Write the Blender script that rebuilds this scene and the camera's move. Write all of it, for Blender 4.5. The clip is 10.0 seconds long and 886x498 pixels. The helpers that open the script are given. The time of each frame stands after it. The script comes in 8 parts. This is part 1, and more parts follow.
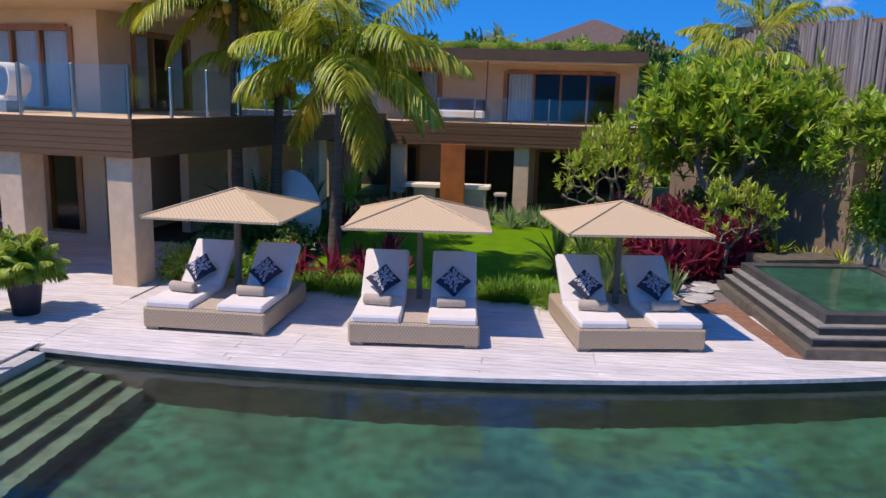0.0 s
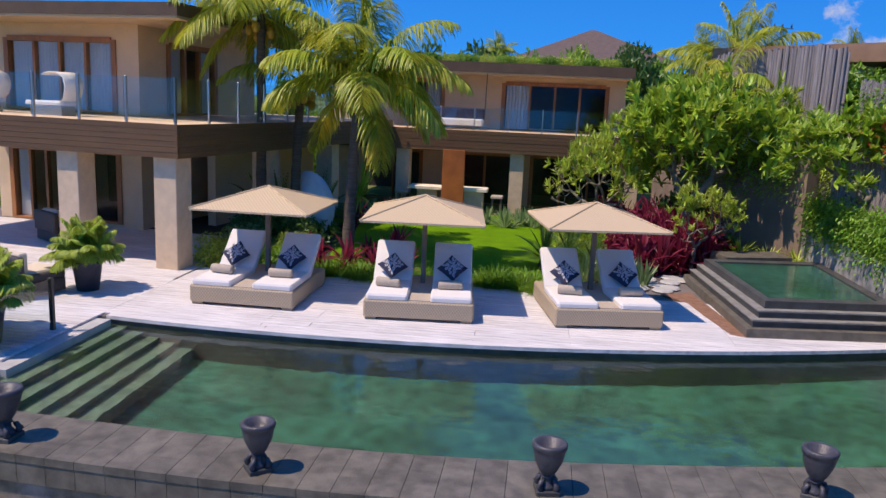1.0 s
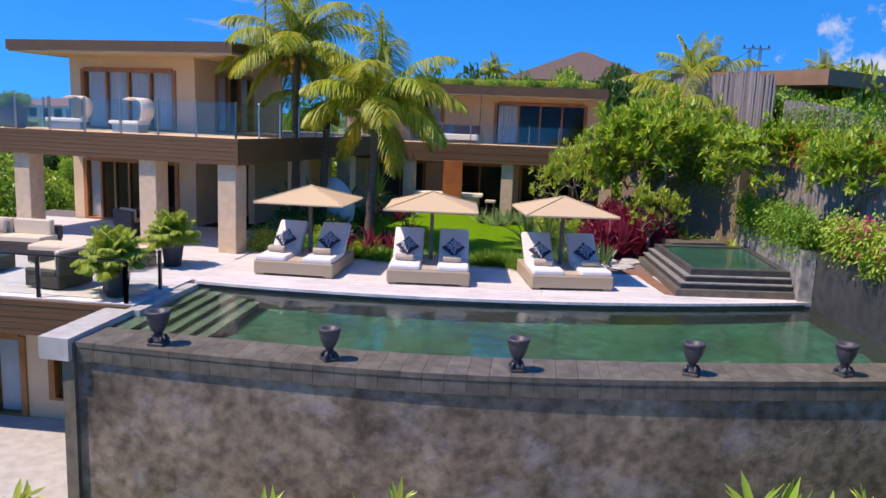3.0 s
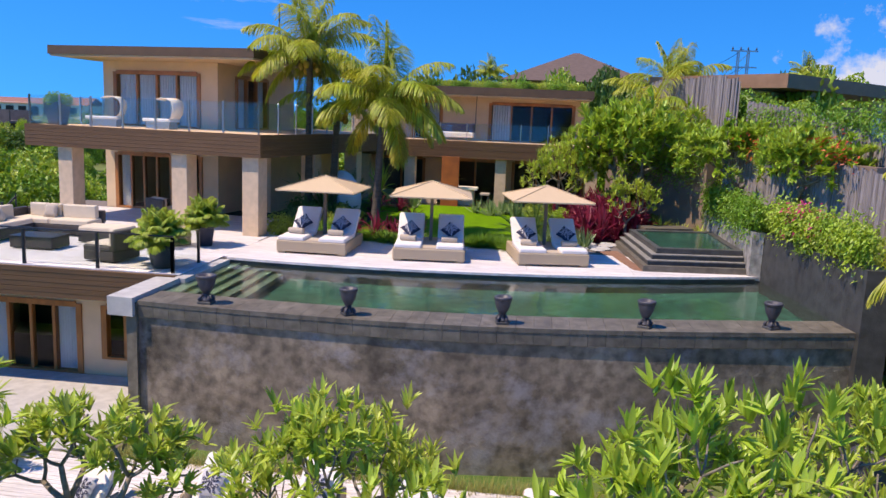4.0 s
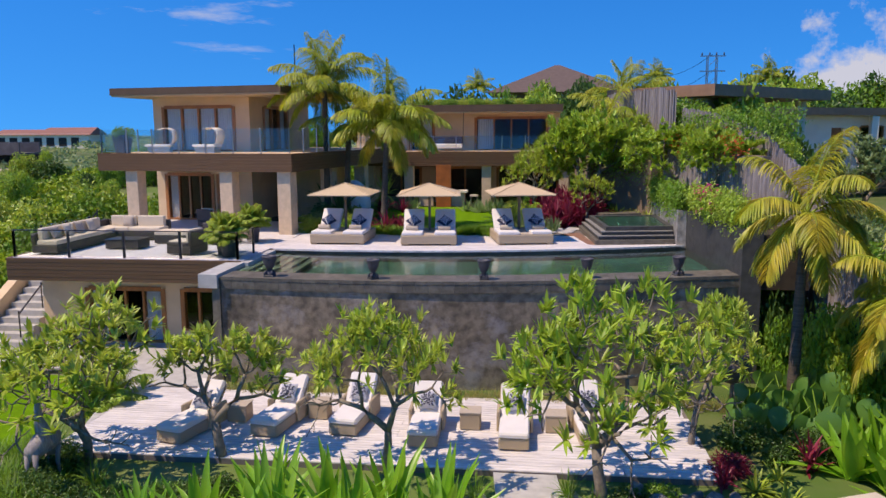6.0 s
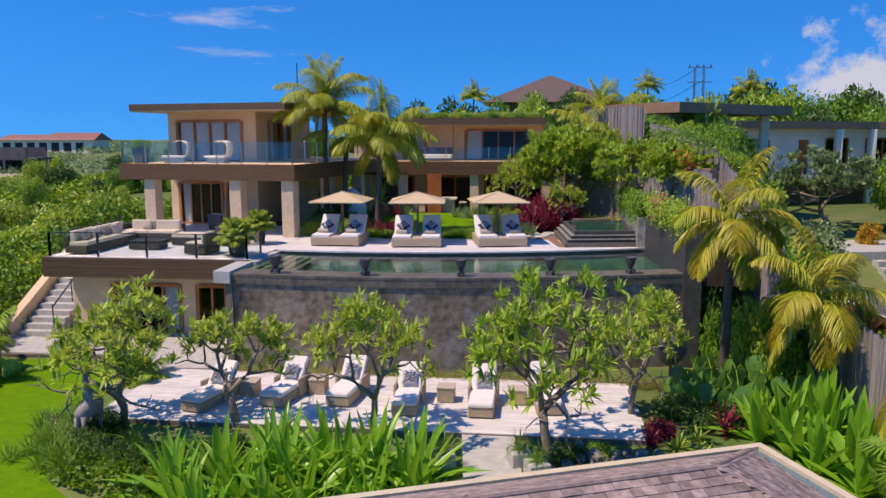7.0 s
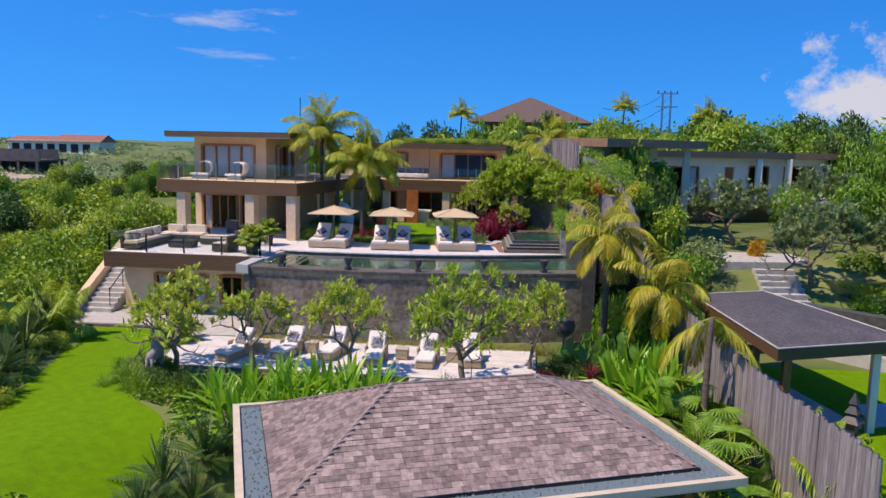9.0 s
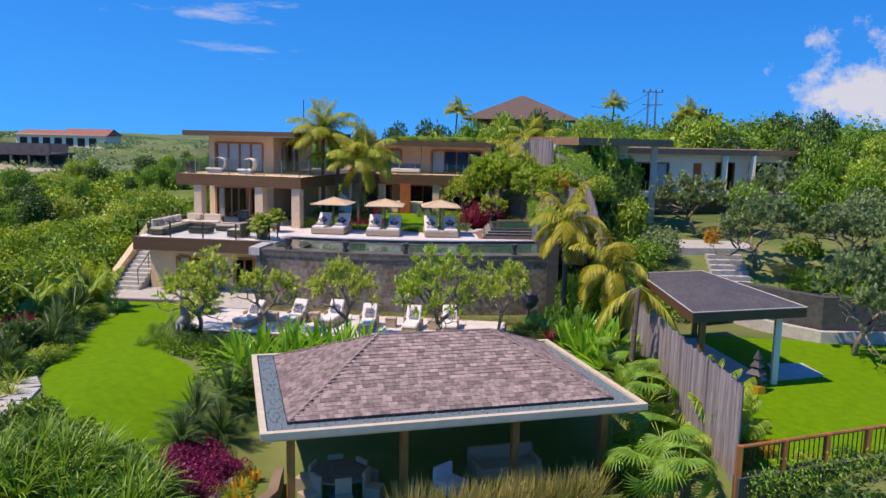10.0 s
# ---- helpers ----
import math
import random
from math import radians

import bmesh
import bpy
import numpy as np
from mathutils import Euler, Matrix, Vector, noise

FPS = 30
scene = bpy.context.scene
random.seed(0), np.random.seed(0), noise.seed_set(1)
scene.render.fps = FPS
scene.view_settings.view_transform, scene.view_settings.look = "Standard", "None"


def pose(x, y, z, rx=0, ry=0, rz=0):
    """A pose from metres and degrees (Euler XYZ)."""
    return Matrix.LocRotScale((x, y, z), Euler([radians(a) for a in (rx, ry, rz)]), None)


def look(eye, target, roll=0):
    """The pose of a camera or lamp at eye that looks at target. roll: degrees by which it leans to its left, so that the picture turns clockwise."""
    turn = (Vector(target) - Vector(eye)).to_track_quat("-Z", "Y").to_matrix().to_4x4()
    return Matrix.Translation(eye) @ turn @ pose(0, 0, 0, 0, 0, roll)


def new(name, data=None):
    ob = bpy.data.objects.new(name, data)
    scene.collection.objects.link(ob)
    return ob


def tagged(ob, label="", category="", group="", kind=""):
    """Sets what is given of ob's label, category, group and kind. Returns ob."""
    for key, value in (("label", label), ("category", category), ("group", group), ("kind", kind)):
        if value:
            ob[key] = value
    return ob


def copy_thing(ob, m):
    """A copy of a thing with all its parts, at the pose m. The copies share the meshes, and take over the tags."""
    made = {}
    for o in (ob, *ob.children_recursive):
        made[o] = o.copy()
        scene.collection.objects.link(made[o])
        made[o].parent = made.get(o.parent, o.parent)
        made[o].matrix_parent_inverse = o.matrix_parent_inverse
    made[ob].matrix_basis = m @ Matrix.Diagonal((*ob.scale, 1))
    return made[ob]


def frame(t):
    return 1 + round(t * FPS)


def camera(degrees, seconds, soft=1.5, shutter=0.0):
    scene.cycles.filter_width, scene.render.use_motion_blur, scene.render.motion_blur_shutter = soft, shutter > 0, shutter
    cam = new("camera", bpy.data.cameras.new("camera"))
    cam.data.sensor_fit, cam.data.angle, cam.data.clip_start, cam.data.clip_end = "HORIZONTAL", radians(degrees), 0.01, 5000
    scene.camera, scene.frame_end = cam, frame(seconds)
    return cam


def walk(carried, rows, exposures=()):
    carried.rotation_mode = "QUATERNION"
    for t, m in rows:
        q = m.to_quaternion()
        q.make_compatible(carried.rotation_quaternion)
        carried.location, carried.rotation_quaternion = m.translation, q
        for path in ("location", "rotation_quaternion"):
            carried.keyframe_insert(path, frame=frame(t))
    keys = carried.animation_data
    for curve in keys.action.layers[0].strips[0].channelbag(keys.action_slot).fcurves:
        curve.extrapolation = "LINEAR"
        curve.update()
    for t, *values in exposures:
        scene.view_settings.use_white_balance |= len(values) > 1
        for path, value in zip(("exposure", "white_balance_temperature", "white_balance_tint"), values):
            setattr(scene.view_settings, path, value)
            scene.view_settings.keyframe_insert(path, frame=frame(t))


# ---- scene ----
cam = camera(60.1, 10.0)
PATH = [
    (0, (-0.081, -0.082, 3.608), (-0.32, 1.867, 3.228), 1.6),
    (0.5, (0.029, -1.117, 3.689), (-0.208, 0.833, 3.308), 2.1),
    (1, (0.158, -2.259, 3.798), (-0.079, -0.308, 3.427), 2.6),
    (1.5, (0.241, -3.261, 3.879), (0.005, -1.308, 3.516), 2.6),
    (2, (0.343, -4.429, 3.884), (0.106, -2.474, 3.535), 2.2),
    (2.5, (0.443, -5.482, 3.854), (0.206, -3.524, 3.519), 1.9),
    (3.8, (0.888, -8.93, 3.744), (0.658, -6.97, 3.419), 3.0),
    (4, (0.938, -9.471, 3.758), (0.709, -7.512, 3.43), 2.4),
    (4.5, (1.051, -10.884, 3.772), (0.824, -8.927, 3.422), 1.5),
    (5, (1.211, -12.439, 3.752), (0.982, -10.483, 3.405), 0.3),
    (5.2, (1.289, -13.049, 3.76), (1.062, -11.091, 3.42), 0.0),
    (6.3, (1.942, -16.337, 3.933), (1.713, -14.372, 3.641), -0.4),
    (6.5, (2.132, -16.913, 4.0), (1.901, -14.948, 3.708), -0.5),
    (7, (2.642, -18.63, 4.21), (2.414, -16.663, 3.925), -0.1),
    (7.5, (3.136, -20.362, 4.474), (2.912, -18.394, 4.197), 0.5),
    (8, (3.809, -22.471, 4.805), (3.587, -20.502, 4.536), 1.0),
    (8.5, (4.4, -24.622, 5.093), (4.182, -22.652, 4.829), 1.3),
    (9, (5.123, -27.155, 5.324), (4.903, -25.185, 5.056), 1.2),
    (9.5, (5.787, -29.616, 5.492), (5.566, -27.648, 5.214), 1.3),
    (10, (6.593, -32.413, 5.641), (6.37, -30.446, 5.357), 1.3),
]
walk(cam, [(t, look(eye, target, roll)) for t, eye, target, roll in PATH], exposures=((0.0, -0.34, 6850, 20), (1.5, -0.2, 6950, 20), (2.5, -0.1, 7050, 20), (4.0, 0.02, 7300, 20), (4.6, -0.18, 7350, 20), (6.5, -0.27, 7400, 20), (10.0, -0.14, 7450, 20)))

# ---- world and sun ----
SUN_TO = Vector((-0.43, -0.23, 0.873)).normalized()
world = bpy.data.worlds.new("world")
scene.world = world
world.use_nodes = True
wn, wl = world.node_tree.nodes, world.node_tree.links
wn.clear()
sky = wn.new("ShaderNodeTexSky")
sky.sky_type = "NISHITA"
sky.sun_disc = False
sky.sun_elevation = math.asin(SUN_TO.z)
sky.sun_rotation = math.atan2(SUN_TO.x, SUN_TO.y)
sky.air_density, sky.dust_density, sky.ozone_density = 1.0, 0.2, 4.0
hs = wn.new("ShaderNodeHueSaturation")
hs.inputs["Saturation"].default_value = 1.42
hs.inputs["Hue"].default_value = 0.502
hs.inputs["Value"].default_value = 1.17
wl.new(sky.outputs[0], hs.inputs["Color"])
tc = wn.new("ShaderNodeTexCoord")
lift = wn.new("ShaderNodeMapping")
lift.inputs["Scale"].default_value = (1.0, 1.0, 0.7)
lift.inputs["Location"].default_value = (0.0, 0.0, 0.2)
norm = wn.new("ShaderNodeVectorMath")
norm.operation = "NORMALIZE"
wl.new(tc.outputs["Generated"], lift.inputs[0])
wl.new(lift.outputs[0], norm.inputs[0])
wl.new(norm.outputs[0], sky.inputs[0])


def wmath(op, a, b=None, clamp=False):
    n = wn.new("ShaderNodeMath")
    n.operation, n.use_clamp = op, clamp
    for i, v in enumerate((a, b)):
        if v is None:
            continue
        if isinstance(v, (int, float)):
            n.inputs[i].default_value = v
        else:
            wl.new(v, n.inputs[i])
    return n.outputs[0]


def cloud_at(az, el, waz, wel, scale, sx, cover):
    """A soft cloud round an azimuth (from +y to +x) and elevation, in degrees."""
    sep = wn.new("ShaderNodeSeparateXYZ")
    wl.new(tc.outputs["Generated"], sep.inputs[0])
    a = wmath("ARCTAN2", sep.outputs[0], sep.outputs[1])
    e = wmath("ARCSINE", sep.outputs[2])
    da = wmath("DIVIDE", wmath("SUBTRACT", a, radians(az)), radians(waz))
    de = wmath("DIVIDE", wmath("SUBTRACT", e, radians(el)), radians(wel))
    r = wmath("SQRT", wmath("ADD", wmath("MULTIPLY", da, da), wmath("MULTIPLY", de, de)))
    fall = wmath("SUBTRACT", 1.0, r)
    comb = wn.new("ShaderNodeCombineXYZ")
    wl.new(wmath("MULTIPLY", a, sx), comb.inputs[0])
    wl.new(e, comb.inputs[1])
    nz = wn.new("ShaderNodeTexNoise")
    nz.inputs["Scale"].default_value = scale
    nz.inputs["Detail"].default_value = 8.0
    nz.inputs["Roughness"].default_value = 0.62
    wl.new(comb.outputs[0], nz.inputs["Vector"])
    v = wmath("ADD", fall, wmath("MULTIPLY", wmath("SUBTRACT", nz.outputs[0], 0.5), 2.6))
    return wmath("MULTIPLY", wmath("SUBTRACT", v, cover), 1.8, True)


cumulus = cloud_at(22.0, 3.6, 6.5, 5.0, 26.0, 1.0, 0.3)
cirrus = wmath("MULTIPLY", cloud_at(-23.0, 8.5, 12.0, 3.6, 46.0, 0.22, 0.75), 0.5)
wisps = wmath("MULTIPLY", cloud_at(-21.5, 5.8, 9.0, 1.6, 60.0, 0.16, 0.72), 0.4)
cirrus = wmath("MAXIMUM", cirrus, wisps)
mixc = wn.new("ShaderNodeMixRGB")
wl.new(wmath("MAXIMUM", wmath("MULTIPLY", cumulus, 0.85), cirrus), mixc.inputs[0])
deep = wn.new("ShaderNodeMixRGB")
deep.blend_type = "MULTIPLY"
deep.inputs[0].default_value = 1.0
deep.inputs[2].default_value = (0.37, 1.1, 1.42, 1)
wl.new(hs.outputs[0], deep.inputs[1])
wl.new(deep.outputs[0], mixc.inputs[1])
mixc.inputs[2].default_value = (5.6, 6.0, 6.6, 1)
bg = wn.new("ShaderNodeBackground")
bg.inputs[1].default_value = 0.135
wl.new(mixc.outputs[0], bg.inputs[0])
wo = wn.new("ShaderNodeOutputWorld")
wl.new(bg.outputs[0], wo.inputs[0])
sun = new("sun", bpy.data.lights.new("sun", "SUN"))
sun.data.energy, sun.data.angle, sun.data.color = 5.0, radians(0.53), (1.0, 0.9, 0.75)
sun.matrix_world = look(SUN_TO * 60, (0, 0, 0))
scene.view_settings.exposure = 0.0


# ---- materials ----
def mat(name, col, rough=0.7, metal=0.0, var=0.25, scale=3.0, bump=0.2, bscale=40.0, stretch=(1, 1, 1), col2=None, coat=0.0, island=0.0, transl=0.0, big=0.0, spec=0.5, obj=0.0):
    m = bpy.data.materials.new(name)
    m.use_nodes = True
    n, l = m.node_tree.nodes, m.node_tree.links
    p = n["Principled BSDF"]
    p.inputs["Roughness"].default_value = rough
    p.inputs["Metallic"].default_value = metal
    p.inputs["Specular IOR Level"].default_value = spec
    p.inputs["Coat Weight"].default_value = coat
    geo = n.new("ShaderNodeNewGeometry")
    mp = n.new("ShaderNodeMapping")
    mp.inputs["Scale"].default_value = stretch
    l.new(geo.outputs["Position"], mp.inputs[0])
    n1 = n.new("ShaderNodeTexNoise")
    n1.inputs["Scale"].default_value = scale
    n1.inputs["Detail"].default_value = 6
    l.new(mp.outputs[0], n1.inputs["Vector"])
    c2 = col2 or [c * (1 - var) for c in col]
    ramp = n.new("ShaderNodeMapRange")
    ramp.inputs["From Min"].default_value, ramp.inputs["From Max"].default_value = 0.35, 0.65
    l.new(n1.outputs[0], ramp.inputs[0])
    mx = n.new("ShaderNodeMixRGB")
    mx.inputs[1].default_value, mx.inputs[2].default_value = (*col, 1), (*c2, 1)
    l.new(ramp.outputs[0], mx.inputs[0])
    out = mx.outputs[0]
    if big:
        n3 = n.new("ShaderNodeTexNoise")
        n3.inputs["Scale"].default_value = scale * 0.13
        n3.inputs["Detail"].default_value = 4
        l.new(geo.outputs["Position"], n3.inputs["Vector"])
        b3 = n.new("ShaderNodeMapRange")
        b3.inputs["From Min"].default_value, b3.inputs["From Max"].default_value = 0.3, 0.7
        b3.inputs["To Min"].default_value, b3.inputs["To Max"].default_value = 1 - big, 1 + big
        l.new(n3.outputs[0], b3.inputs[0])
        h3 = n.new("ShaderNodeHueSaturation")
        l.new(b3.outputs[0], h3.inputs["Value"])
        l.new(out, h3.inputs["Color"])
        out = h3.outputs[0]
    for amount, node, sock in ((island, geo, "Random Per Island"), (obj, None, "Random")):
        if amount:
            if node is None:
                node = n.new("ShaderNodeObjectInfo")
            r = n.new("ShaderNodeMapRange")
            r.inputs["To Min"].default_value, r.inputs["To Max"].default_value = 1 - amount, 1 + amount
            l.new(node.outputs[sock], r.inputs[0])
            h = n.new("ShaderNodeHueSaturation")
            l.new(r.outputs[0], h.inputs["Value"])
            l.new(out, h.inputs["Color"])
            out = h.outputs[0]
    l.new(out, p.inputs["Base Color"])
    if bump:
        n2 = n.new("ShaderNodeTexNoise")
        n2.inputs["Scale"].default_value = bscale
        n2.inputs["Detail"].default_value = 4
        l.new(mp.outputs[0], n2.inputs["Vector"])
        b = n.new("ShaderNodeBump")
        b.inputs["Strength"].default_value = bump
        b.inputs["Distance"].default_value = 0.02
        l.new(n2.outputs[0], b.inputs["Height"])
        l.new(b.outputs[0], p.inputs["Normal"])
    if transl:
        t = n.new("ShaderNodeBsdfTranslucent")
        hh = n.new("ShaderNodeHueSaturation")
        hh.inputs["Value"].default_value = 1.5
        hh.inputs["Hue"].default_value = 0.485
        l.new(out, hh.inputs["Color"])
        l.new(hh.outputs[0], t.inputs[0])
        ms = n.new("ShaderNodeMixShader")
        ms.inputs[0].default_value = transl
        l.new(p.outputs[0], ms.inputs[1])
        l.new(t.outputs[0], ms.inputs[2])
        l.new(ms.outputs[0], n["Material Output"].inputs[0])
    return m


def leafmat(name, col, col2, rough=0.42, transl=0.3, isl=0.35):
    return mat(name, col, rough, 0, 0, 1.3, 0, 1, col2=col2, island=isl, transl=transl, spec=0.5)


def glassmat(name, col, rough=0.02, ior=1.45, spec=0.5):
    m = bpy.data.materials.new(name)
    m.use_nodes = True
    p = m.node_tree.nodes["Principled BSDF"]
    p.inputs["Base Color"].default_value = (*col, 1)
    p.inputs["Roughness"].default_value = rough
    p.inputs["Transmission Weight"].default_value = 1.0
    p.inputs["IOR"].default_value = ior
    p.inputs["Specular IOR Level"].default_value = spec
    return m


def watermat(name, col, wave):
    m = glassmat(name, col, 0.03, 1.33)
    n, l = m.node_tree.nodes, m.node_tree.links
    geo = n.new("ShaderNodeNewGeometry")
    b = n.new("ShaderNodeBump")
    b.inputs["Strength"].default_value = wave
    b.inputs["Distance"].default_value = 0.05
    nz = n.new("ShaderNodeTexNoise")
    nz.inputs["Scale"].default_value = 3.5
    nz.inputs["Detail"].default_value = 4
    l.new(geo.outputs["Position"], nz.inputs["Vector"])
    l.new(nz.outputs[0], b.inputs["Height"])
    l.new(b.outputs[0], n["Principled BSDF"].inputs["Normal"])
    return m


M = {}
M["plaster"] = mat("cream_plaster", (0.78, 0.57, 0.35), 0.85, var=0.1, scale=1.6, bump=0.1, big=0.06)
M["column"] = mat("pale_stone", (0.74, 0.55, 0.36), 0.8, var=0.14, scale=5, bump=0.2)
M["white"] = mat("white_plaster", (0.93, 0.82, 0.64), 0.8, var=0.06, scale=1.5, bump=0.05)
M["fascia"] = mat("brown_boards", (0.17, 0.088, 0.036), 0.6, var=0.25, scale=4, bump=0.2, stretch=(0.3, 0.3, 12), obj=0.1)
M["roofedge"] = mat("dark_brown_fascia", (0.15, 0.088, 0.045), 0.6, var=0.2, scale=3)
M["villaedge"] = mat("brown_roof_board", (0.36, 0.2, 0.11), 0.65, var=0.2, scale=3)
M["soffit"] = mat("cream_soffit", (0.7, 0.52, 0.34), 0.85, var=0.06, scale=1, bump=0.05)
M["teak"] = mat("teak_frame", (0.46, 0.18, 0.05), 0.45, var=0.35, scale=7, bump=0.1, stretch=(1, 1, 0.2))
M["orange"] = mat("rust_panel", (0.5, 0.14, 0.03), 0.5, var=0.3, scale=2.2, bump=0.15)
M["deck"] = mat("bleached_deck", (0.78, 0.73, 0.7), 0.75, var=0.3, scale=8, bump=0.3, bscale=25, stretch=(0.25, 4, 1), island=0.06, obj=0.06, big=0.08)
# darker than the boards, so the shade between them is painted in
M["gap"] = mat("painted_gap_shade", (0.2, 0.17, 0.15), 0.9, var=0.2)
M["terracotta"] = mat("worn_brown_boards", (0.33, 0.17, 0.1), 0.7, var=0.35, scale=8, bump=0.3)
M["stone"] = mat("dark_andesite", (0.085, 0.085, 0.08), 0.5, var=0.4, scale=4, bump=0.4, bscale=30, island=0.2, obj=0.2)
M["coping"] = mat("grey_coping_stone", (0.185, 0.165, 0.13), 0.45, var=0.4, scale=5, bump=0.3, obj=0.13, island=0.12, spec=0.35)
M["treads"] = mat("pale_green_step_stone", (0.12, 0.165, 0.13), 0.6, var=0.35, scale=5, bump=0.2)
M["palecope"] = mat("pale_coping_stone", (0.55, 0.53, 0.49), 0.6, var=0.2, scale=4, bump=0.2)
M["poolin"] = mat("green_pool_stone", (0.03, 0.115, 0.085), 0.6, var=0.6, scale=5.0, bump=0.2, big=0.35, island=0.15)
M["urn"] = mat("charcoal_urn", (0.075, 0.072, 0.085), 0.45, var=0.3, scale=9, bump=0.3)
M["rattan"] = None
M["cushion"] = mat("white_cushion", (0.78, 0.74, 0.7), 0.9, var=0.05, scale=3, bump=0.15, bscale=14)
M["beige"] = mat("beige_towel", (0.5, 0.42, 0.33), 0.95, var=0.12, scale=20, bump=0.3, bscale=90)
M["cream"] = mat("cream_cushion", (0.72, 0.61, 0.45), 0.9, var=0.06, scale=3, bump=0.15, bscale=14)
M["lip"] = mat("worn_stone_lip", (0.3, 0.285, 0.25), 0.6, var=0.3, scale=6, bump=0.2)
M["rimcream"] = mat("cream_rim", (0.66, 0.56, 0.4), 0.7, var=0.12, scale=3, bump=0.1)
M["navy"] = mat("navy_fabric", (0.03, 0.035, 0.075), 0.85, var=0.2, scale=20, bump=0.2, bscale=80)
M["pale"] = mat("pale_thread", (0.5, 0.5, 0.55), 0.9, var=0.1)
M["post"] = mat("grey_wood_post", (0.2, 0.15, 0.11), 0.7, var=0.25, scale=5, stretch=(1, 1, 0.2))
M["metal"] = mat("dark_steel", (0.06, 0.06, 0.065), 0.35, 0.7, var=0.15)
M["steel"] = mat("brushed_steel", (0.45, 0.45, 0.45), 0.35, 0.9, var=0.1)
# near-black colour stands in for the shade inside rooms and behind far windows
M["dark"] = mat("painted_room_shade", (0.05, 0.042, 0.036), 0.9, var=0.3, scale=1.5)
M["floorin"] = mat("interior_floor", (0.36, 0.25, 0.17), 0.4, var=0.15, scale=2)
M["curtain"] = mat("pale_curtain", (0.75, 0.76, 0.76), 0.9, var=0.08, scale=6, bump=0.1, stretch=(1, 1, 0.1))
M["pane"] = glassmat("window_glass", (0.9, 0.93, 0.92), ior=1.22, spec=0.3)
M["rail"] = glassmat("rail_glass", (0.86, 0.93, 0.93))
M["water"] = watermat("pool_water", (0.6, 0.88, 0.8), 0.22)
M["spawater"] = watermat("spa_water", (0.55, 0.85, 0.8), 0.16)
M["lawn"] = mat("mown_lawn", (0.135, 0.29, 0.001), 0.9, var=0.25, scale=22, bump=0.5, bscale=120, big=0.14, spec=0.12)
M["soil"] = mat("garden_soil", (0.07, 0.05, 0.03), 0.95, var=0.4, scale=3, bump=0.5)
M["scrub"] = mat("hill_ground", (0.08, 0.15, 0.02), 0.95, var=0.5, scale=0.35, bump=0.5, col2=(0.17, 0.19, 0.06), big=0.3)
M["bark"] = mat("grey_bark", (0.3, 0.25, 0.19), 0.85, var=0.4, scale=9, bump=0.5)
M["palmbark"] = mat("palm_bark", (0.15, 0.12, 0.09), 0.9, var=0.45, scale=3, bump=0.8, stretch=(1, 1, 9), bscale=8)
M["pot"] = mat("slate_pot", (0.055, 0.055, 0.075), 0.5, var=0.25, scale=6)
M["wicker_dark"] = mat("dark_wicker", (0.07, 0.06, 0.055), 0.6, var=0.35, scale=30, bump=0.6, bscale=60)
M["bamboo"] = mat("weathered_bamboo", (0.33, 0.29, 0.28), 0.75, var=0.35, scale=5, bump=0.4, stretch=(6, 6, 0.35), obj=0.25, island=0.25)
M["shingle"] = mat("weathered_shingle", (0.33, 0.25, 0.22), 0.8, var=0.4, scale=8, bump=0.5, obj=0.4, island=0.4)
M["alang"] = mat("brown_roof", (0.15, 0.105, 0.085), 0.85, var=0.2, scale=2, bump=0.4, bscale=14, stretch=(1, 1, 3))
M["pebble"] = mat("blue_grey_pebble", (0.18, 0.25, 0.27), 0.6, var=0.4, scale=30, bump=0.8, bscale=35)
M["gravel"] = mat("dark_gravel_roof", (0.115, 0.105, 0.11), 0.85, var=0.5, scale=10, bump=0.8, bscale=12, big=0.15)
M["rock"] = mat("garden_rock", (0.3, 0.27, 0.23), 0.9, var=0.45, scale=5, bump=0.7, bscale=14)
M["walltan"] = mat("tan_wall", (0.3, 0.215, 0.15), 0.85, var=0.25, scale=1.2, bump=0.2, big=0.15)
M["redroof"] = mat("red_tile_roof", (0.33, 0.15, 0.11), 0.85, var=0.2, scale=1)
M["darkbuild"] = mat("bare_concrete", (0.13, 0.12, 0.12), 0.9, var=0.3, scale=0.8)
# foliage
M["palm"] = leafmat("palm_leaf", (0.28, 0.37, 0.025), (0.45, 0.46, 0.05))
M["palmy"] = leafmat("yellow_palm_leaf", (0.34, 0.4, 0.03), (0.5, 0.43, 0.05))
M["frang"] = leafmat("frangipani_leaf", (0.26, 0.42, 0.035), (0.38, 0.5, 0.06))
M["frangy"] = leafmat("light_frangipani_leaf", (0.33, 0.46, 0.05), (0.45, 0.53, 0.08))
M["bush"] = leafmat("bush_leaf", (0.13, 0.29, 0.02), (0.22, 0.38, 0.04))
M["lime"] = leafmat("lime_leaf", (0.3, 0.42, 0.04), (0.42, 0.5, 0.07))
M["deep"] = leafmat("deep_green_leaf", (0.055, 0.13, 0.02), (0.09, 0.18, 0.03))
M["grey_green"] = leafmat("grey_green_leaf", (0.17, 0.27, 0.1), (0.26, 0.35, 0.15))
M["lily"] = leafmat("crinum_leaf", (0.14, 0.37, 0.02), (0.25, 0.46, 0.04), 0.35)
M["red"] = leafmat("red_cordyline_leaf", (0.2, 0.015, 0.035), (0.3, 0.03, 0.06))
M["magenta"] = leafmat("magenta_leaf", (0.3, 0.02, 0.1), (0.2, 0.02, 0.07))
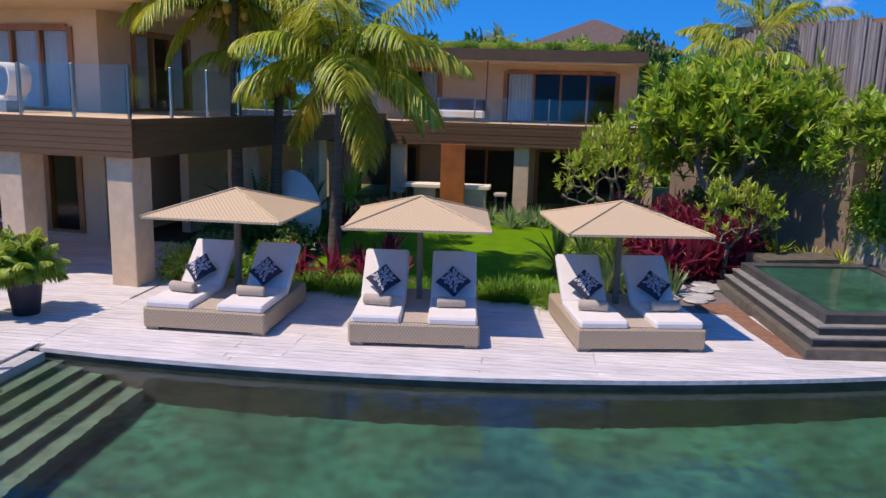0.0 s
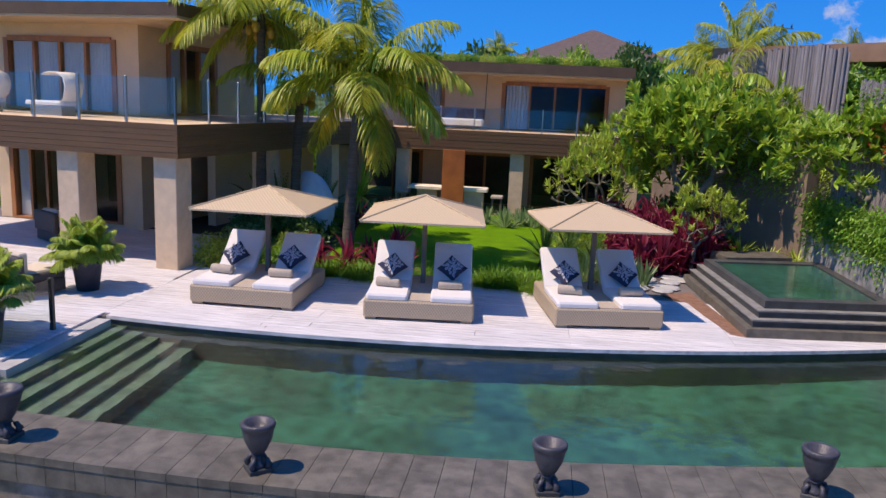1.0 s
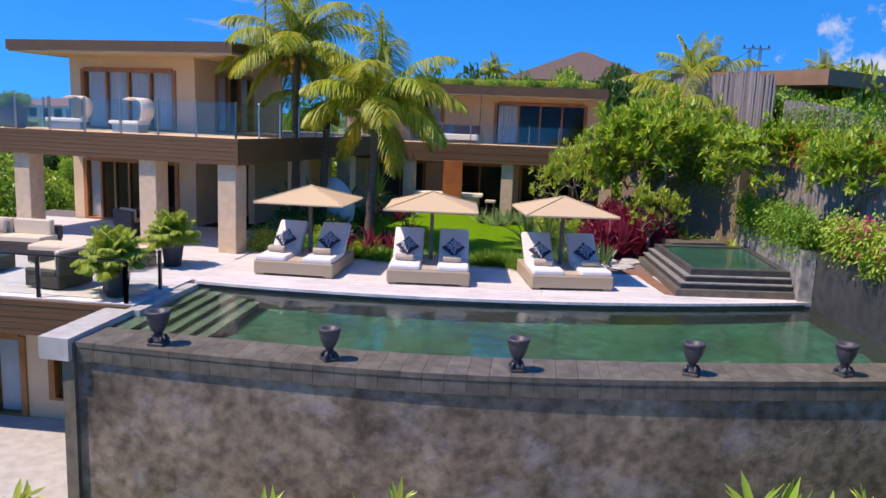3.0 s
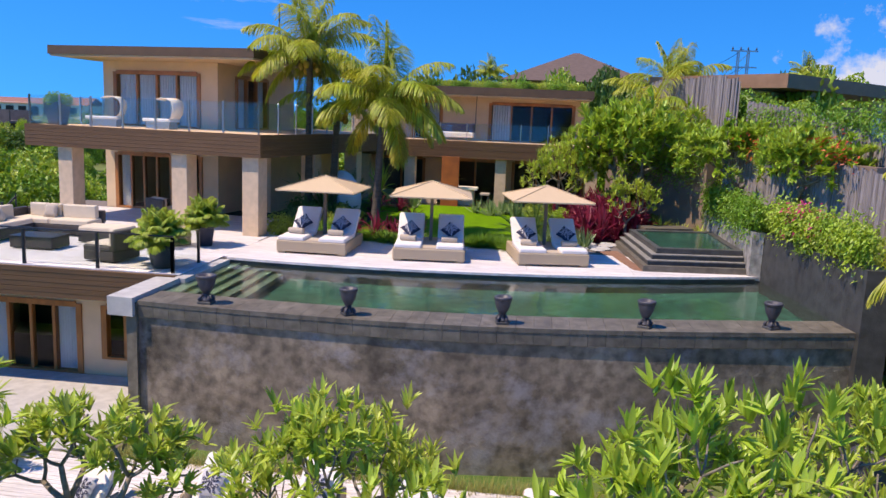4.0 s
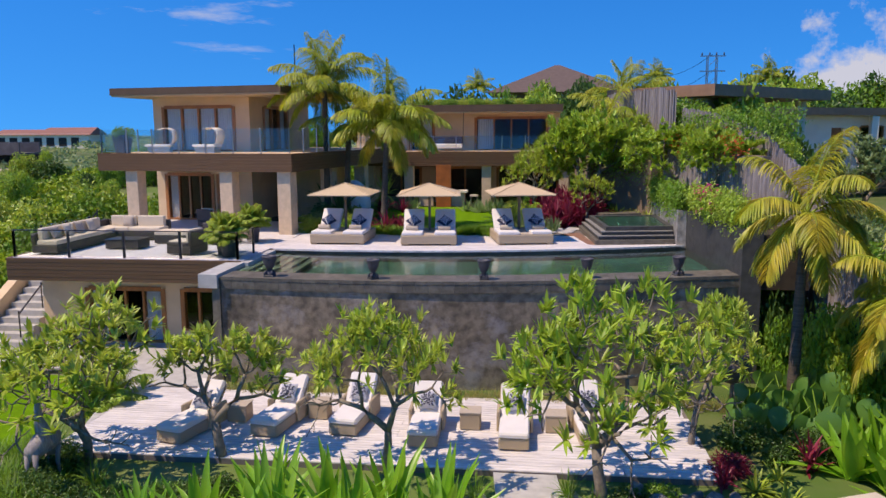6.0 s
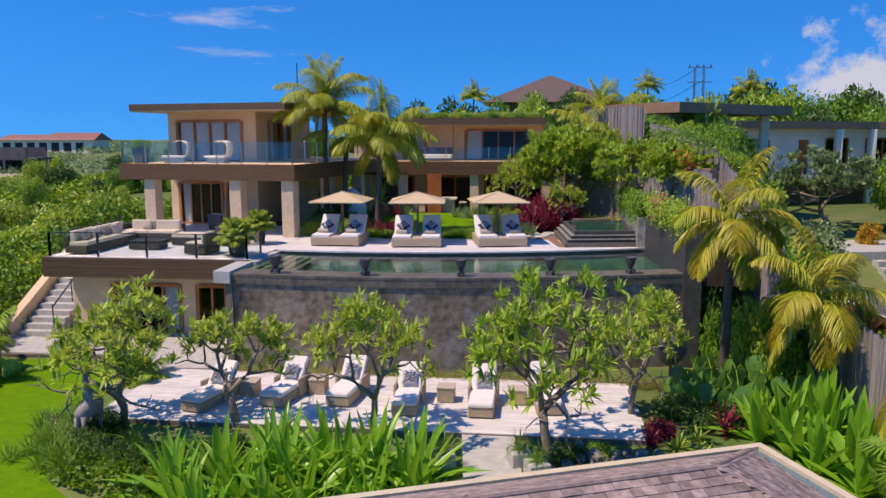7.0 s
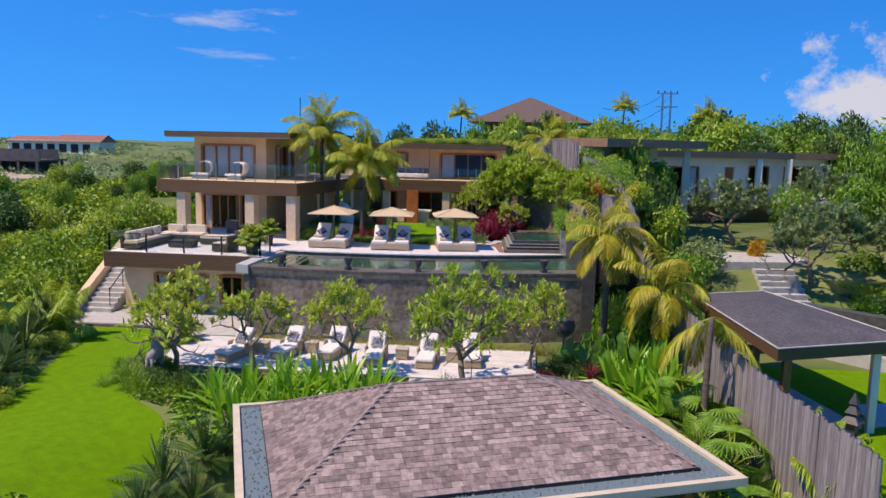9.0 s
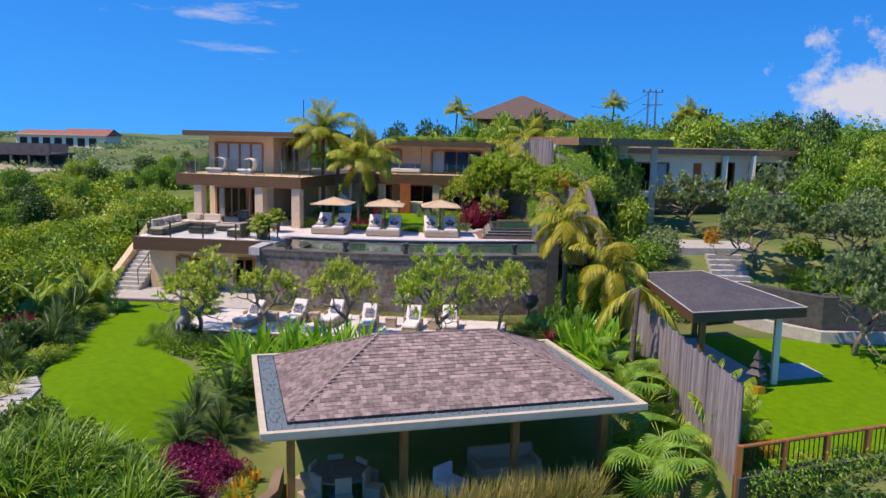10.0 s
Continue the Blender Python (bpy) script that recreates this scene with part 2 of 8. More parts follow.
M["yellow"] = leafmat("yellow_croton_leaf", (0.5, 0.36, 0.02), (0.5, 0.25, 0.02))
M["bigleaf"] = leafmat("broad_leaf", (0.08, 0.22, 0.04), (0.14, 0.3, 0.06), 0.35)
M["reed"] = leafmat("reed_blade", (0.32, 0.33, 0.08), (0.42, 0.38, 0.14))
M["hill"] = leafmat("hillside_leaf", (0.1, 0.22, 0.01), (0.2, 0.34, 0.02), 0.5, 0.25)
M["stained"] = mat("stained_whitewash", (0.44, 0.41, 0.36), 0.85, var=0.5, scale=5, bump=0.4, bscale=18, big=0.3)
M["sand"] = mat("pale_sandy_soil", (0.5, 0.42, 0.3), 0.95, var=0.35, scale=0.4, bump=0.5, bscale=3)
M["hill_light"] = leafmat("light_hillside_leaf", (0.24, 0.38, 0.015), (0.34, 0.44, 0.03), 0.5, 0.25)
M["pinkf"] = leafmat("pink_flower", (0.6, 0.03, 0.12), (0.6, 0.05, 0.2))
M["orangef"] = leafmat("orange_flower", (0.6, 0.14, 0.02), (0.55, 0.08, 0.03))
M["nut"] = mat("yellow_coconut", (0.5, 0.33, 0.04), 0.5, var=0.25, scale=6, obj=0.2)


def rattanmat(name, c1, c2, sc):
    m = mat(name, c1, 0.65, var=0.1)
    n, l = m.node_tree.nodes, m.node_tree.links
    p = n["Principled BSDF"]
    geo = n.new("ShaderNodeNewGeometry")
    sep = n.new("ShaderNodeSeparateXYZ")
    l.new(geo.outputs["Position"], sep.inputs[0])
    vals = []
    for expr, k in ((("ADD", 0, 1), sc), (("MULTIPLY", 2, None), sc * 0.8)):
        a = n.new("ShaderNodeMath")
        a.operation = expr[0]
        l.new(sep.outputs[expr[1]], a.inputs[0])
        if expr[2] is None:
            a.inputs[1].default_value = 1.0
        else:
            l.new(sep.outputs[expr[2]], a.inputs[1])
        b = n.new("ShaderNodeMath")
        b.operation = "MULTIPLY"
        b.inputs[1].default_value = k
        l.new(a.outputs[0], b.inputs[0])
        s = n.new("ShaderNodeMath")
        s.operation = "SINE"
        l.new(b.outputs[0], s.inputs[0])
        vals.append(s.outputs[0])
    mul = n.new("ShaderNodeMath")
    mul.operation = "MULTIPLY"
    l.new(vals[0], mul.inputs[0])
    l.new(vals[1], mul.inputs[1])
    r = n.new("ShaderNodeMapRange")
    r.inputs["From Min"].default_value, r.inputs["From Max"].default_value = -0.6, 0.6
    l.new(mul.outputs[0], r.inputs[0])
    mx = n.new("ShaderNodeMixRGB")
    mx.inputs[1].default_value, mx.inputs[2].default_value = (*c1, 1), (*c2, 1)
    l.new(r.outputs[0], mx.inputs[0])
    l.new(mx.outputs[0], p.inputs["Base Color"])
    b = n.new("ShaderNodeBump")
    b.inputs["Strength"].default_value = 0.6
    b.inputs["Distance"].default_value = 0.01
    l.new(r.outputs[0], b.inputs["Height"])
    l.new(b.outputs[0], p.inputs["Normal"])
    return m


M["rattan"] = rattanmat("woven_rattan", (0.4, 0.3, 0.195), (0.53, 0.42, 0.28), 115.0)
M["shade"] = rattanmat("woven_shade", (0.56, 0.41, 0.24), (0.7, 0.53, 0.32), 95.0)


def stainwall():
    m = mat("wet_stone_wall", (0.29, 0.235, 0.17), 0.5, var=0.45, scale=4.5, bump=0.5, bscale=22, col2=(0.12, 0.095, 0.068), big=0.45)
    n, l = m.node_tree.nodes, m.node_tree.links
    p = n["Principled BSDF"]
    src = p.inputs["Base Color"].links[0].from_socket
    geo = n.new("ShaderNodeNewGeometry")
    mp = n.new("ShaderNodeMapping")
    mp.inputs["Scale"].default_value = (0.7, 0.2, 0.8)
    l.new(geo.outputs["Position"], mp.inputs[0])
    nz = n.new("ShaderNodeTexNoise")
    nz.inputs["Scale"].default_value, nz.inputs["Detail"].default_value = 1.3, 9
    nz.inputs["Roughness"].default_value = 0.68
    l.new(mp.outputs[0], nz.inputs["Vector"])
    r = n.new("ShaderNodeMapRange")
    r.inputs["From Min"].default_value, r.inputs["From Max"].default_value = 0.5, 0.66
    r.inputs["To Max"].default_value = 0.65
    l.new(nz.outputs[0], r.inputs[0])
    mx = n.new("ShaderNodeMixRGB")
    mx.inputs[2].default_value = (0.4, 0.38, 0.38, 1)
    l.new(r.outputs[0], mx.inputs[0])
    l.new(src, mx.inputs[1])
    l.new(mx.outputs[0], p.inputs["Base Color"])
    return m


M["wetwall"] = stainwall()


# ---- mesh helpers ----
class MB:
    """Collects verts and faces of one mesh."""

    def __init__(self):
        self.v, self.f = [], []

    def add(self, verts, faces):
        k = len(self.v)
        self.v += [tuple(p) for p in verts]
        self.f += [tuple(i + k for i in q) for q in faces]
        return self

    def box(self, x0, x1, y0, y1, z0, z1, m=None, bev=0.0):
        if bev:
            b = bev
            ring = [(x0 + b, y0), (x1 - b, y0), (x1, y0 + b), (x1, y1 - b), (x1 - b, y1), (x0 + b, y1), (x0, y1 - b), (x0, y0 + b)]
            inn = [(min(max(x, x0 + b), x1 - b), min(max(y, y0 + b), y1 - b)) for x, y in ring]
            pts = [(x, y, z0 + b * 0.3) for x, y in ring] + [(x, y, z1 - b) for x, y in ring]
            pts += [(x, y, z1) for x, y in [((a[0] * 0.3 + c[0] * 0.7), (a[1] * 0.3 + c[1] * 0.7)) for a, c in zip(ring, inn)]]
            fs = [(i, (i + 1) % 8, (i + 1) % 8 + 8, i + 8) for i in range(8)] + [(i + 8, (i + 1) % 8 + 8, (i + 1) % 8 + 16, i + 16) for i in range(8)]
            fs += [tuple(range(16, 24)), tuple(range(7, -1, -1))]
        else:
            pts = [(x, y, z) for z in (z0, z1) for x, y in ((x0, y0), (x1, y0), (x1, y1), (x0, y1))]
            fs = [(3, 2, 1, 0), (4, 5, 6, 7), (0, 1, 5, 4), (1, 2, 6, 5), (2, 3, 7, 6), (3, 0, 4, 7)]
        if m is not None:
            pts = [m @ Vector(p) for p in pts]
        return self.add(pts, fs)

    def prism(self, poly, z0, z1):
        n = len(poly)
        lo = z0 if isinstance(z0, (list, tuple)) else [z0] * n
        hi = z1 if isinstance(z1, (list, tuple)) else [z1] * n
        pts = [(x, y, z) for (x, y), z in zip(poly, lo)] + [(x, y, z) for (x, y), z in zip(poly, hi)]
        fs = [(i, (i + 1) % n, (i + 1) % n + n, i + n) for i in range(n)] + [tuple(range(n, 2 * n)), tuple(range(n - 1, -1, -1))]
        return self.add(pts, fs)

    def tube(self, path, radii, seg=8, cap=True):
        path = [Vector(p) for p in path]
        pts, fs = [], []
        for i, p in enumerate(path):
            d = (path[min(i + 1, len(path) - 1)] - path[max(i - 1, 0)]).normalized()
            a = d.orthogonal().normalized() if abs(d.z) < 0.95 else Vector((1, 0, 0))
            a = (a - d * a.dot(d)).normalized()
            b = d.cross(a)
            r = radii[i] if isinstance(radii, (list, tuple)) else radii
            for k in range(seg):
                t = 2 * math.pi * k / seg
                pts.append(p + a * (r * math.cos(t)) + b * (r * math.sin(t)))
        for i in range(len(path) - 1):
            for k in range(seg):
                q = (k + 1) % seg
                fs.append((i * seg + k, i * seg + q, i * seg + seg + q, i * seg + seg + k))
        if cap:
            fs += [tuple(range(seg - 1, -1, -1)), tuple(range(len(path) * seg - seg, len(path) * seg))]
        return self.add(pts, fs)

    def lathe(self, prof, seg=20, c=(0, 0)):
        pts = [(c[0] + r * math.cos(2 * math.pi * k / seg), c[1] + r * math.sin(2 * math.pi * k / seg), z) for r, z in prof for k in range(seg)]
        fs = []
        for i in range(len(prof) - 1):
            for k in range(seg):
                q = (k + 1) % seg
                fs.append((i * seg + k, i * seg + q, i * seg + seg + q, i * seg + seg + k))
        fs += [tuple(range(seg - 1, -1, -1)), tuple(range((len(prof) - 1) * seg, len(prof) * seg))]
        return self.add(pts, fs)

    def mesh(self, name, material, smooth=False):
        me = bpy.data.meshes.new(name)
        me.from_pydata([tuple(p) for p in self.v], [], self.f)
        me.materials.append(material)
        if smooth:
            me.polygons.foreach_set("use_smooth", [True] * len(me.polygons))
        me.update()
        return me


def part(name, mb, material, parent=None, label="", smooth=False):
    me = mb if isinstance(mb, bpy.types.Mesh) else mb.mesh(name, material, smooth)
    ob = new(name, me)
    if parent is not None:
        ob.parent = parent
    if label:
        ob["label"] = label
    return ob


def thing(name, label, category, m=None, group="", kind=""):
    ob = new(name)
    ob.empty_display_size = 0.1
    if m is not None:
        ob.matrix_basis = m
    return tagged(ob, label, category, group, kind)


def structure(name, mb, material, label="", category="", smooth=False):
    return tagged(part(name, mb, material, smooth=smooth), label, category, kind="structure")


def arrmesh(name, verts, faces, material, smooth=False):
    """A mesh from numpy arrays: verts (n,3), faces (m,3) or (m,4)."""
    me = bpy.data.meshes.new(name)
    k = faces.shape[1]
    me.vertices.add(len(verts))
    me.vertices.foreach_set("co", verts.astype(np.float32).ravel())
    me.loops.add(faces.size)
    me.loops.foreach_set("vertex_index", faces.astype(np.int32).ravel())
    me.polygons.add(len(faces))
    me.polygons.foreach_set("loop_start", np.arange(0, faces.size, k, dtype=np.int32))
    if smooth:
        me.polygons.foreach_set("use_smooth", np.ones(len(faces), bool))
    me.materials.append(material)
    me.update(calc_edges=True)
    return me


RNG = np.random.default_rng(7)


def unit(v):
    return v / np.maximum(np.linalg.norm(v, axis=-1, keepdims=True), 1e-9)


def straps(base, dirs, length, width, droop, seg=3, fold=0.25, taper=None):
    """Blades from base along dirs that droop; returns verts and quads. All arrays hold one row a blade."""
    n = len(base)
    length, width, droop = [np.broadcast_to(np.asarray(a, float), (n,)) for a in (length, width, droop)]
    d = unit(dirs)
    side = np.cross(d, np.array([0, 0, 1.0]))
    bad = np.linalg.norm(side, axis=1) < 0.05
    ang = RNG.uniform(0, 6.28, n)
    side[bad] = np.stack([np.cos(ang), np.sin(ang), 0 * ang], 1)[bad]
    side = unit(side)
    upv = np.cross(side, d)
    prof = taper or {2: (0.7, 1.0, 0.05), 3: (0.6, 1.0, 0.8, 0.05), 4: (0.5, 0.95, 1.0, 0.7, 0.04), 5: (0.5, 0.9, 1.0, 0.85, 0.55, 0.04)}[seg]
    rows, p, cur = [], base.copy(), d.copy()
    for i in range(seg + 1):
        w = (width * prof[i] * 0.5)[:, None]
        c = p - upv * (w * fold * 2)
        rows += [p + side * w, c, p - side * w]
        cur = unit(cur + np.array([0, 0, -1.0]) * (droop / seg)[:, None])
        p = p + cur * (length / seg)[:, None]
        upv = unit(np.cross(side, cur))
    v = np.stack(rows, 1)
    k = (seg + 1) * 3
    q = []
    for i in range(seg):
        a = i * 3
        q += [(a, a + 1, a + 4, a + 3), (a + 1, a + 2, a + 5, a + 4)]
    f = (np.arange(n)[:, None, None] * k + np.array(q)[None]).reshape(-1, 4)
    return v.reshape(-1, 3), f


def leaves(base, dirs, length, width, fold=0.3, face=None):
    """Folded diamond leaves of two triangles each; face: which way their upper sides look."""
    n = len(base)
    length = np.broadcast_to(np.asarray(length, float), (n,))[:, None]
    width = np.broadcast_to(np.asarray(width, float), (n,))[:, None]
    d = unit(dirs)
    rnd = unit(RNG.normal(size=(n, 3)) * 0.45 + (np.array([0, 0, 1.0]) if face is None else face))
    side = unit(np.cross(d, rnd))
    up = np.cross(side, d)
    tip = base + d * length - np.array([0, 0, 1.0]) * length * 0.12
    mid = base + d * length * 0.5 + up * width * fold
    v = np.stack([base, mid + side * width * 0.5, tip, mid - side * width * 0.5], 1).reshape(-1, 3)
    f = (np.arange(n)[:, None, None] * 4 + np.array([(0, 1, 2), (0, 2, 3)])[None]).reshape(-1, 3)
    return v, f


def join(parts):
    vs, fs, k = [], [], 0
    for v, f in parts:
        vs.append(v)
        fs.append(f + k)
        k += len(v)
    return np.concatenate(vs), np.concatenate(fs)


def sph(n, up=None):
    v = unit(RNG.normal(size=(n, 3)))
    if up is not None:
        v[:, 2] = np.abs(v[:, 2]) * (1 - up) + up
        v = unit(v)
    return v


def clump_mesh(name, n, rx, ry, rz, ll, lw, material, lobes=9, low=0.15):
    """A leafy crown of uneven lobes, centred on its base at z=0."""
    c = sph(lobes) * RNG.uniform(0.25, 0.62, (lobes, 1))
    c[:, 2] = np.abs(c[:, 2]) * 0.9 + low
    r = RNG.uniform(0.32, 0.55, lobes)
    k = RNG.integers(0, lobes, n)
    d = sph(n)
    d[:, 2] += 0.25
    d = unit(d)
    p = c[k] + d * (r[k] * RNG.uniform(0.55, 1.03, n) ** 0.6)[:, None]
    p[:, 2] = np.maximum(p[:, 2], 0.02)
    p = p * np.array([rx, ry, rz])
    dirs = unit(d * 0.45 + RNG.normal(size=(n, 3)) * 0.7 - np.array([0, 0, 0.25]))
    v, f = leaves(p, dirs, ll * RNG.uniform(0.6, 1.25, n), lw * RNG.uniform(0.7, 1.2, n), face=d)
    return arrmesh(name, v, f, material)


def rosette_mesh(name, n, length, width, droop, material, tilt=(10, 80), seg=4, spread=0.1, z=0.0):
    ang = RNG.uniform(0, 2 * np.pi, n)
    el = np.radians(RNG.uniform(tilt[0], tilt[1], n))
    d = np.stack([np.cos(ang) * np.cos(el), np.sin(ang) * np.cos(el), np.sin(el)], 1)
    base = np.stack([np.cos(ang) * spread * RNG.uniform(0, 1, n), np.sin(ang) * spread * RNG.uniform(0, 1, n), z + 0 * ang], 1)
    v, f = straps(base, d, length * RNG.uniform(0.7, 1.1, n), width * RNG.uniform(0.8, 1.1, n), droop * RNG.uniform(0.6, 1.3, n), seg)
    return arrmesh(name, v, f, material)


# ---- plan ----
def deck_y(x):
    return 9.42 + 0.0175 * (x + 4.0) ** 2


def wall_y(x):
    d = x + 2.2
    return 4.77 + (0.01 * d * d if d < 0 else 0.034 * d * d / (1 + 0.09 * d))


def sstep(a, b, x):
    t = np.clip((x - a) / (b - a), 0, 1)
    return t * t * (3 - 2 * t)


def ground_z(x, y):
    """Height of the ground sheet: upper plateau, lower garden, slopes round them."""
    x, y = np.asarray(x, float), np.asarray(y, float)
    low = -3.2 - 1.7 * sstep(-2.5, -9.0, y) * sstep(-9, -1, x) * (1 - sstep(10.5, 12.5, x)) - 2.2 * sstep(-9, -16, y) * sstep(10, 12, x) - 0.9 * sstep(-12, -22, y) * (1 - sstep(-9, -1, x))
    low = low - 5 * sstep(-18, -45, y) - 0.6 * sstep(11.2, 12.4, x) * sstep(14, 7, y) * sstep(-12.5, -11.0, y)
    rise_l = low + 2.2 * sstep(8.8, 24, y) + 1.0 * sstep(20, 90, y) + 1.5 * sstep(90, 200, y)
    rise_r = low + 2.4 * sstep(8, 20, y) + 0.6 * sstep(20, 30, y) + 5.0 * sstep(45, 120, y)
    side = sstep(-2, 9, x)
    out = rise_l * (1 - side) + rise_r * side
    up = (sstep(11.6, 12.4, y) * (1 - sstep(8.3, 9.3, x)) * sstep(-16.6, -15.9, x)) * (1 - sstep(30, 60, y))
    up = np.maximum(up, sstep(12.2, 13.5, y) * (1 - sstep(8.3, 9.3, x)) * sstep(-17.5, -16.5, x) * (1 - sstep(30, 60, y)))
    z = out * (1 - up) + (-0.06) * up
    far = sstep(60, 130, y) * (1 - side)
    z = z + far * 1.4 * np.sin(x * 0.05 + y * 0.02) + 0.6 * sstep(-20, -60, x) * sstep(40, 120, y) - 3.5 * sstep(-17, -30, x) * (1 - sstep(30, 80, y))
    return z - 3.4 * sstep(-30, -75, x) * sstep(45, 85, y) * (1 - sstep(196, 216, y))


# ---- ground ----
xs = np.concatenate([np.linspace(-900, -60, 22), np.arange(-56, -20, 4.0), np.arange(-20, 22, 0.6), np.arange(22, 60, 4.0), np.linspace(62, 900, 22)])
ys = np.concatenate([np.linspace(-400, -60, 8), np.arange(-52, -20, 4.0), np.arange(-20, 30, 0.6), np.arange(30, 130, 5.0), np.linspace(135, 1500, 26)])
gx, gy = np.meshgrid(xs, ys)
gv = np.stack([gx.ravel(), gy.ravel(), ground_z(gx, gy).ravel()], 1)
nx_, ny_ = len(xs), len(ys)
ii = (np.arange(ny_ - 1)[:, None] * nx_ + np.arange(nx_ - 1)[None]).ravel()
gf = np.stack([ii, ii + 1, ii + nx_ + 1, ii + nx_], 1)
tagged(new("ground", arrmesh("ground", gv, gf, M["scrub"], True)), "sloping earth ground with scrub and bare patches", "ground", kind="structure")


def sheet(name, poly, material, dz, label, category, step=0.6, flat=None):
    """A sheet that follows the ground inside a polygon."""
    bm = bmesh.new()
    vs = [bm.verts.new((x, y, 0)) for x, y in poly]
    bm.faces.new(vs)
    lo = [min(p[i] for p in poly) for i in (0, 1)]
    hi = [max(p[i] for p in poly) for i in (0, 1)]
    for ax in (0, 1):
        c = lo[ax] + step
        while c < hi[ax]:
            co, no = [0, 0, 0], [0, 0, 0]
            co[ax], no[ax] = c, 1
            bmesh.ops.bisect_plane(bm, geom=bm.verts[:] + bm.edges[:] + bm.faces[:], plane_co=co, plane_no=no)
            c += step
    for v in bm.verts:
        v.co.z = (flat if flat is not None else float(ground_z(v.co.x, v.co.y))) + dz
    bm.normal_update()
    if sum(f.normal.z for f in bm.faces) < 0:
        bmesh.ops.reverse_faces(bm, faces=bm.faces[:])
    me = bpy.data.meshes.new(name)
    bm.to_mesh(me)
    bm.free()
    me.materials.append(material)
    me.polygons.foreach_set("use_smooth", [True] * len(me.polygons))
    return tagged(new(name, me), label, category, kind="structure")


def smoothpoly(pts, n=6):
    """A closed curve through the points."""
    out = []
    k = len(pts)
    for i in range(k):
        p0, p1, p2, p3 = [Vector((*pts[(i + j) % k], 0)) for j in (-1, 0, 1, 2)]
        for s in range(n):
            t = s / n
            q = 0.5 * ((2 * p1) + (p2 - p0) * t + (2 * p0 - 5 * p1 + 4 * p2 - p3) * t * t + (3 * p1 - p0 - 3 * p2 + p3) * t ** 3)
            out.append((q.x, q.y))
    return out


sheet("upper_lawn", smoothpoly([(-4.6, 15.2), (-1.6, 14.6), (1.2, 15.4), (1.8, 18), (0.8, 21.5), (0.6, 24.5), (-5.5, 24.5), (-5.2, 20)]), M["lawn"], 0.05, "short bright green lawn in front of the villa", "lawn")
sheet("lower_lawn", smoothpoly([(-14.6, 4.4), (-11.6, 4.8), (-10.2, 2.4), (-9.7, -0.4), (-8.0, -3.6), (-6.0, -5.3), (-5.05, -7.9), (-4.6, -9.6), (-3.7, -11.3), (-5.3, -11.2), (-7.4, -10.9), (-9.8, -8.8), (-11.2, -6.3), (-12.2, -2.4), (-13.3, 1.1)]), M["lawn"], 0.04, "curved bright green mown lawn", "lawn")
sheet("neighbour_lawn", [(12.7, -10.6), (18.5, -8.2), (24, -6), (24, 6), (12.2, 6)], M["lawn"], 0.05, "green lawn round the gazebo", "lawn")


# ---- pool ----
def curve_pts(fn, x0, x1, n, off=0.0):
    return [(x0 + (x1 - x0) * i / n, fn(x0 + (x1 - x0) * i / n) + off) for i in range(n + 1)]


PX0, PX1 = -7.0, 7.75
front_out = curve_pts(wall_y, PX0, PX1, 24)
wall = MB().prism(front_out + curve_pts(wall_y, PX0, PX1, 24, 0.5)[::-1], -3.4, -0.45)
structure("pool_wall_front", wall, M["wetwall"], "tall stained grey-brown stone infinity pool wall", "pool wall")
bottom = MB().prism(curve_pts(wall_y, PX0, PX1, 24, 0.3) + curve_pts(deck_y, PX0, PX1, 24, 0.05)[::-1], -1.75, -1.5)
structure("pool_floor", bottom, M["poolin"], "green stone pool floor", "pool floor")
structure("pool_wall_back", MB().prism(curve_pts(deck_y, PX0 - 0.2, PX1, 24) + curve_pts(deck_y, PX0 - 0.2, PX1, 24, 0.3)[::-1], -1.7, -0.05), M["stone"], "dark stone pool wall under the deck edge", "pool wall")
structure("pool_wall_inner", MB().prism(curve_pts(wall_y, PX0, PX1, 24, 0.5) + curve_pts(wall_y, PX0, PX1, 24, 0.92)[::-1], -1.7, -0.22), M["poolin"], "green stone inner pool wall", "pool wall")
water = MB().prism(curve_pts(wall_y, PX0, PX1, 24, 0.8) + curve_pts(deck_y, PX0, PX1, 24, 0.02)[::-1], -0.16, -0.125)
water_ob = new("pool_water", arrmesh("pool_water", np.array(water.v[len(water.v) // 2:]), np.array([(i, i + 1, 48 - i, 49 - i) for i in range(24)]), M["water"]))
tagged(water_ob, "still green-tinted swimming pool water", "water", kind="structure")
water_ob.visible_shadow = False
structure("pool_wall_left", MB().prism([(-7.25, 4.95), (-7.0, 4.9), (-7.0, 9.6), (-7.25, 9.6)], -3.3, -0.14), M["coping"], "stone side wall of the pool", "pool wall")
structure("pool_wall_right", MB().prism([(7.55, 6.3), (8.1, 6.3), (7.6, 11.5), (7.05, 11.5)], -3.3, 1.2), M["stone"], "black stone side wall of the pool", "pool wall")
# the steps into the pool
for i in range(5):
    x = -6.95 + i * 0.3
    structure("pool_step", MB().prism([(x, wall_y(x) + 0.92), (x + 0.32, wall_y(x) + 0.92), (x + 0.32, deck_y(x)), (x, deck_y(x))], -1.5, -0.24 - 0.2 * i), M["treads"], "dark stone step under the pool water", "step")

